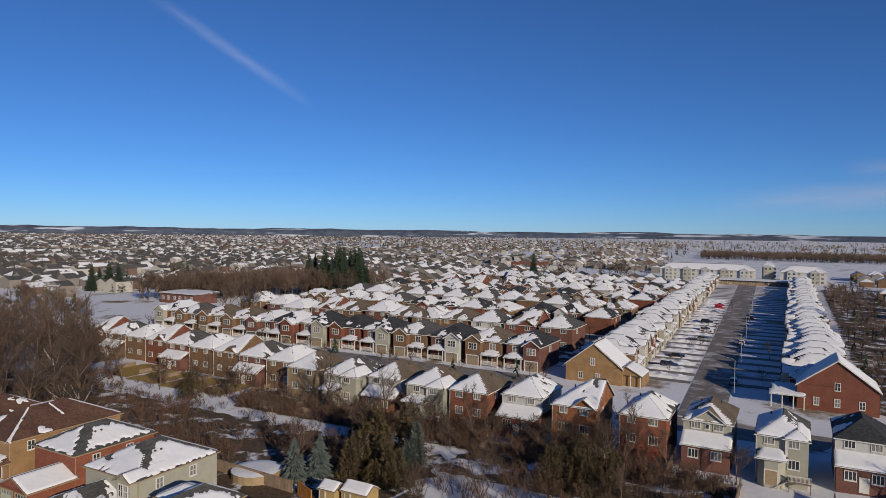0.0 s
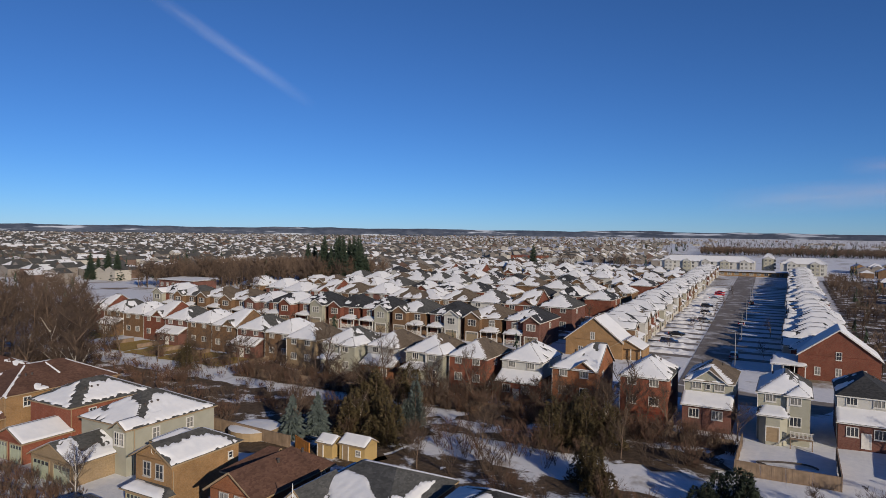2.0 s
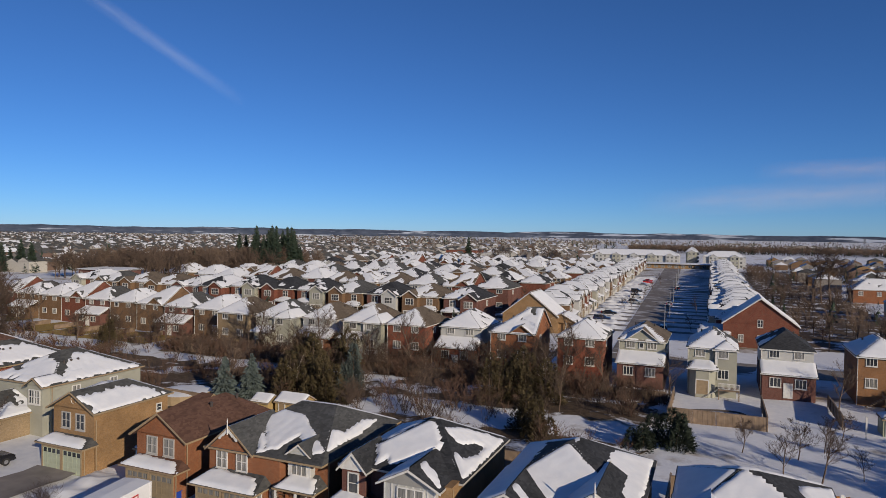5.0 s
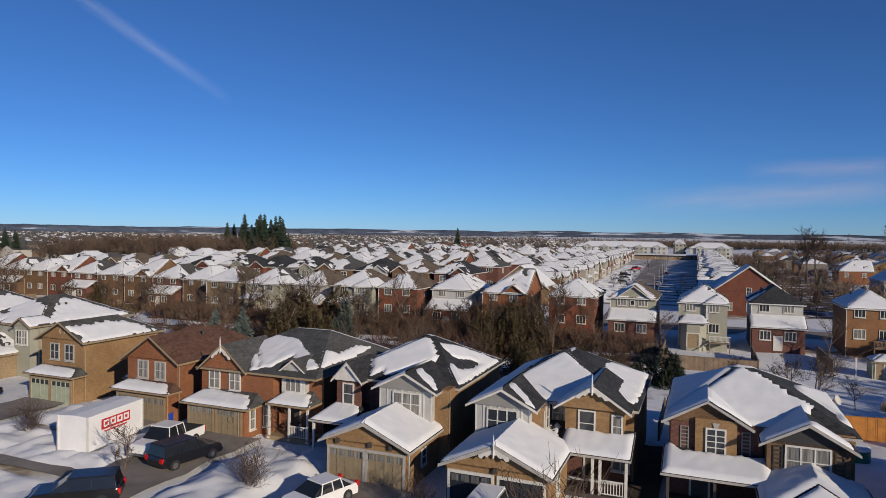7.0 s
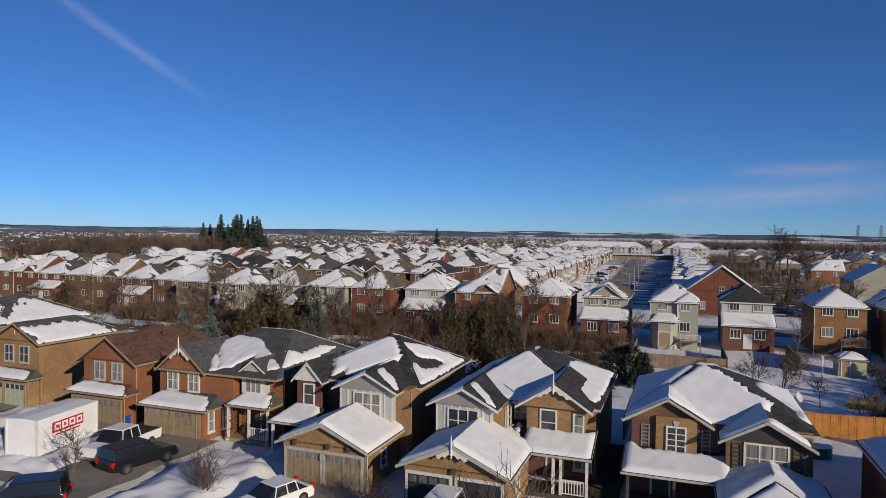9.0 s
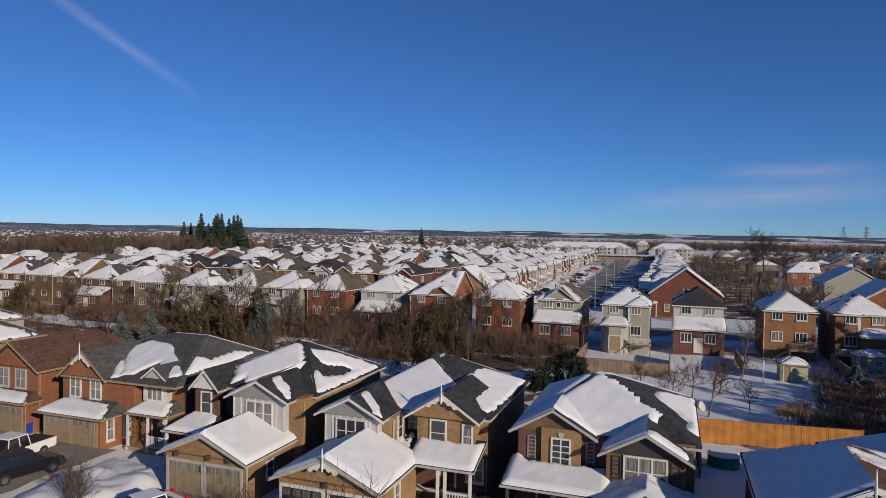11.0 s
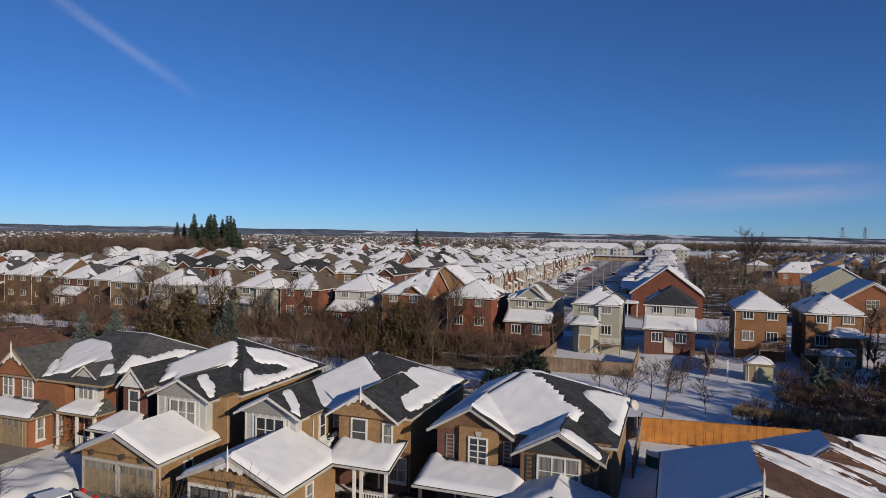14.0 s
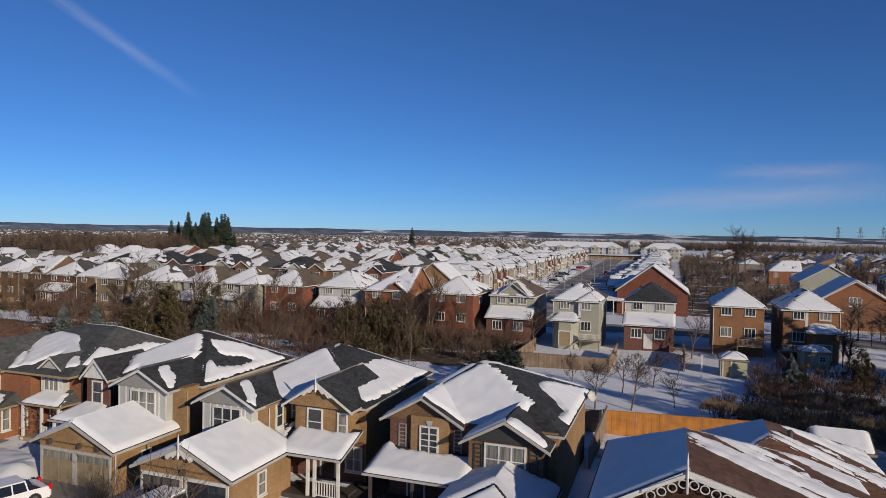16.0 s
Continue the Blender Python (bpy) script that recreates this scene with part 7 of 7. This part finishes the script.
for i in range(n):
    a, b = 2 * math.pi * i / n, 2 * math.pi * (i + 1) / n
    r = 3.6
    p = [(r * math.cos(a), r * math.sin(a), 0), (r * math.cos(b), r * math.sin(b), 0), (r * math.cos(b), r * math.sin(b), 1.3), (r * math.cos(a), r * math.sin(a), 1.3)]
    mid = Vector((math.cos((a + b) / 2), math.sin((a + b) / 2), 0)) * -0.08
    part("pool_panel", Buf().prism(p, tuple(mid)), [TRIM_TAN], pool)
cov = Buf()
for k in range(5):
    rr = 3.65 * (1 - k / 5)
    cov.v += [(rr * math.cos(2 * math.pi * i / n), rr * math.sin(2 * math.pi * i / n), 1.3 + 0.22 * math.sin(math.pi / 2 * min(1, k / 2))) for i in range(n)]
for k in range(4):
    for i in range(n):
        j = (i + 1) % n
        cov.f.append((k * n + i, k * n + j, (k + 1) * n + j, (k + 1) * n + i))
        cov.m.append(0)
cov.f.append(tuple(range(4 * n, 5 * n)))
cov.m.append(0)
part("snow_cover", cov, [SNOW], pool, "smooth white snow cover", True)

# round green trampoline-like tub cover behind the sixth house
tub = new("hot_tub")
tub.matrix_world = at(10.6, 56.5, ground_z(10, 56))
tagged(tub, "green hot tub topped with snow", "hot tub")
part("tub_wall", Buf().tube((0, 0, 0), (0, 0, 0.9), 1.1, 1.1, 18), [plain("green_plastic", (0.02, 0.16, 0.1), 0.4)], tub)
tc = Buf().tube((0, 0, 0.9), (0, 0, 1.12), 1.12, 0.95, 18)
tc.f.append(tuple(range(18, 36)))
tc.m.append(0)
part("snow_cover", tc, [SNOW], tub)


# dark curved coping that shows through the snow of a back yard
coping = new("pool_coping")
coping.matrix_world = at(1.0, 95.5, ground_z(1, 95))
tagged(coping, "dark curved coping of a snow-covered garden pool", "pool coping")
prev = None
for i in range(19):
    a = math.pi * (0.1 + 1.15 * i / 18)
    p = Vector((3.6 * math.cos(a), 1.7 * math.sin(a) + 0.5 * math.sin(2 * a), 0.22))
    if prev:
        part("coping_stone", Buf().tube(prev, p, 0.14, 0.14, 6), [TRIM_DARK], coping)
    prev = p
post = new("garden_post")
post.matrix_world = at(17.3, 91.5, ground_z(17, 91))
tagged(post, "white post standing in the snow beside a shed", "post")
part("shaft", Buf().box(-0.09, 0.09, -0.09, 0.09, -0.3, 2.7), [TRIM_WHITE], post)
part("cap", Buf().box(-0.14, 0.14, -0.14, 0.14, 2.702, 2.78), [TRIM_WHITE], post)


def lamp_post(u, v, turn):
    ob = new("street_lamp")
    ob.matrix_world = at(u, v, 0, turn)
    tagged(ob, "grey street lamp with a curved arm", "street lamp", "street lamps")
    part("pole", Buf().tube((0, 0, -0.2), (0, 0, 8.0), 0.1, 0.06, 8), [PAINT_GREY], ob)
    part("arm", Buf().tube((0, 0, 7.9), (0.9, 0, 8.35), 0.045, 0.04, 6).tube((0.9, 0, 8.35), (1.9, 0, 8.4), 0.04, 0.035, 6), [PAINT_GREY], ob)
    part("lamp_head", Buf().box(1.7, 2.3, -0.14, 0.14, 8.3, 8.45), [TRIM_DARK], ob)
    return ob


for v in (163, 206, 255, 305, 360):
    lamp_post(-9.6 - 0.036 * (v - 138), v, 180)
# driveways and snow between them, along the street
v = 170.5
k = 0
while v < 520:
    s = -0.044 * (v - 138)
    strip("driveway", -34 + s, -19.4 + s, v - 1.6, v + 1.6, ASPHALT, 0.055, "cleared driveway along the street", "driveway", rough=0.4, seed=k)
    if v < 400:
        bank("snow_bank", -33.5 + s, -20.2 + s, v + 2.0, v + 7.8, 0.8, 40 + k, "bank of cleared snow between driveways")
    strip("driveway", -11.5 - 0.036 * (v - 138), 0.5, v + 1.6, v + 5.0, ASPHALT, 0.05, "cleared driveway along the street", "driveway", rough=0.4, seed=k + 60)
    v += 10.1
    k += 1
for u, v, s in [(-27.5, 178, 0.9), (-24.8, 222, 1.3), (-25, 262, 1.0), (-5, 178, 1.0), (-5, 215, 1.1), (-25, 300, 1.0), (-50, 146, 1.2), (-88, 142, 1.3), (-25, 340, 1.2)]:
    plant(YOUNG[rnd.randrange(3)], u, v, s, rnd.uniform(0, 360))
plant(TREES[4], -27.5, 246, 0.75)
plant(TREES[2], -26.5, 218, 0.6)


# ---- high sky: a vapour trail and a wisp of cloud ----
def wisp(name, amount, tint):
    m = Nodes(name)
    tc = m.add("ShaderNodeTexCoord")
    sep = m.add("ShaderNodeSeparateXYZ")
    m.link(tc.outputs["Generated"], sep.inputs[0])
    across = m.add("ShaderNodeMath")
    across.operation = "PINGPONG"
    across.inputs[1].default_value = 0.5
    m.link(sep.outputs[1], across.inputs[0])
    along = m.add("ShaderNodeMath")
    along.operation = "PINGPONG"
    along.inputs[1].default_value = 0.5
    m.link(sep.outputs[0], along.inputs[0])
    soft = m.add("ShaderNodeMath")
    soft.operation = "MULTIPLY"
    m.link(across.outputs[0], soft.inputs[0])
    fade = m.add("ShaderNodeMath")
    fade.operation = "MULTIPLY"
    fade.use_clamp = True
    fade.inputs[1].default_value = 3.0
    m.link(along.outputs[0], fade.inputs[0])
    m.link(fade.outputs[0], soft.inputs[1])
    puff = m.add("ShaderNodeMath")
    puff.operation = "MULTIPLY"
    m.link(m.noise(9.0, 5, 0.6, m.coords((1.0, 0.5, 1.0), "Generated")), puff.inputs[0])
    m.link(soft.outputs[0], puff.inputs[1])
    gain = m.add("ShaderNodeMath")
    gain.operation = "MULTIPLY"
    gain.use_clamp = True
    gain.inputs[1].default_value = amount
    m.link(puff.outputs[0], gain.inputs[0])
    m.link(gain.outputs[0], m.bsdf.inputs["Alpha"])
    m.bsdf.inputs["Emission Color"].default_value = (*tint, 1)
    m.bsdf.inputs["Emission Strength"].default_value = 0.0
    return m.done(tint, 1.0)


def sky_sheet(name, a, b, width, mat, label, category):
    """A thin veil of vapour high up between two places."""
    a, b = Vector(a), Vector(b)
    d = b - a
    side = d.cross((a + b) / 2).normalized() * width / 2
    me = bpy.data.meshes.new(name)
    ln = d.length
    me.from_pydata([(0, -width / 2, 0), (ln, -width / 2, 0), (ln, width / 2, 0), (0, width / 2, 0)], [], [(0, 1, 2, 3)])
    me.materials.append(mat)
    ob = new(name, me)
    x, y = d.normalized(), side.normalized()
    z = x.cross(y)
    ob.matrix_world = Matrix(((x.x, y.x, z.x, a.x), (x.y, y.y, z.y, a.y), (x.z, y.z, z.z, a.z), (0, 0, 0, 1)))
    return tagged(ob, label, category, kind="structure")


def high(x, y, z, d=4200):
    return x * d, y * d, z * d


TRAIL = wisp("vapour_trail", 0.31, (0.8, 0.82, 0.85))
CLOUD = wisp("thin_cloud", 0.8, (0.8, 0.68, 0.66))
sky_sheet("vapour_trail", high(-0.413, 0.852, 0.322), high(-0.205, 0.962, 0.188), 92, TRAIL, "thin white vapour trail in the blue sky", "vapour trail")
sky_sheet("cloud", high(0.36, 0.93, 0.052), high(0.72, 0.69, 0.075), 190, CLOUD, "faint pink wisp of cloud above the horizon", "cloud")
sky_sheet("cloud", high(0.50, 0.86, 0.097), high(0.68, 0.73, 0.098), 130, CLOUD, "faint pink wisp of cloud above the horizon", "cloud")


# ---- far pylons ----
STEEL = plain("weathered_steel", (0.1, 0.11, 0.13), 0.7)


def pylon(u, v, height):
    ob = new("pylon")
    ob.matrix_world = at(u, v, 0, 20)
    tagged(ob, "grey steel lattice pylon beyond the far roofs", "pylon", "far pylons")
    mast = Buf()
    for sx in (-1, 1):
        for sy in (-1, 1):
            mast.tube((sx * 3.0, sy * 3.0, -0.3), (sx * 0.6, sy * 0.6, height), 0.22, 0.15, 4)
    for k in range(9):
        z0, z1 = height * k / 9, height * (k + 1) / 9
        w0, w1 = 3.0 - 2.4 * k / 9, 3.0 - 2.4 * (k + 1) / 9
        for sy in (-1, 1):
            mast.tube((-w0, sy * w0, z0), (w1, sy * w1, z1), 0.1, 0.1, 3).tube((w0, sy * w0, z0), (-w1, sy * w1, z1), 0.1, 0.1, 3)
    part("mast", mast, [STEEL], ob)
    for k, (f, w) in enumerate(((0.7, 6.0), (0.82, 5.0), (0.94, 4.0))):
        part("crossarm", Buf().tube((-w, 0, height * f), (w, 0, height * f), 0.2, 0.2, 4), [STEEL], ob)


for u, v, h in ((187, 850, 35), (209, 850, 35), (231, 850, 35), (205, 1150, 27), (165, 1150, 27)):
    pylon(u, v, h)
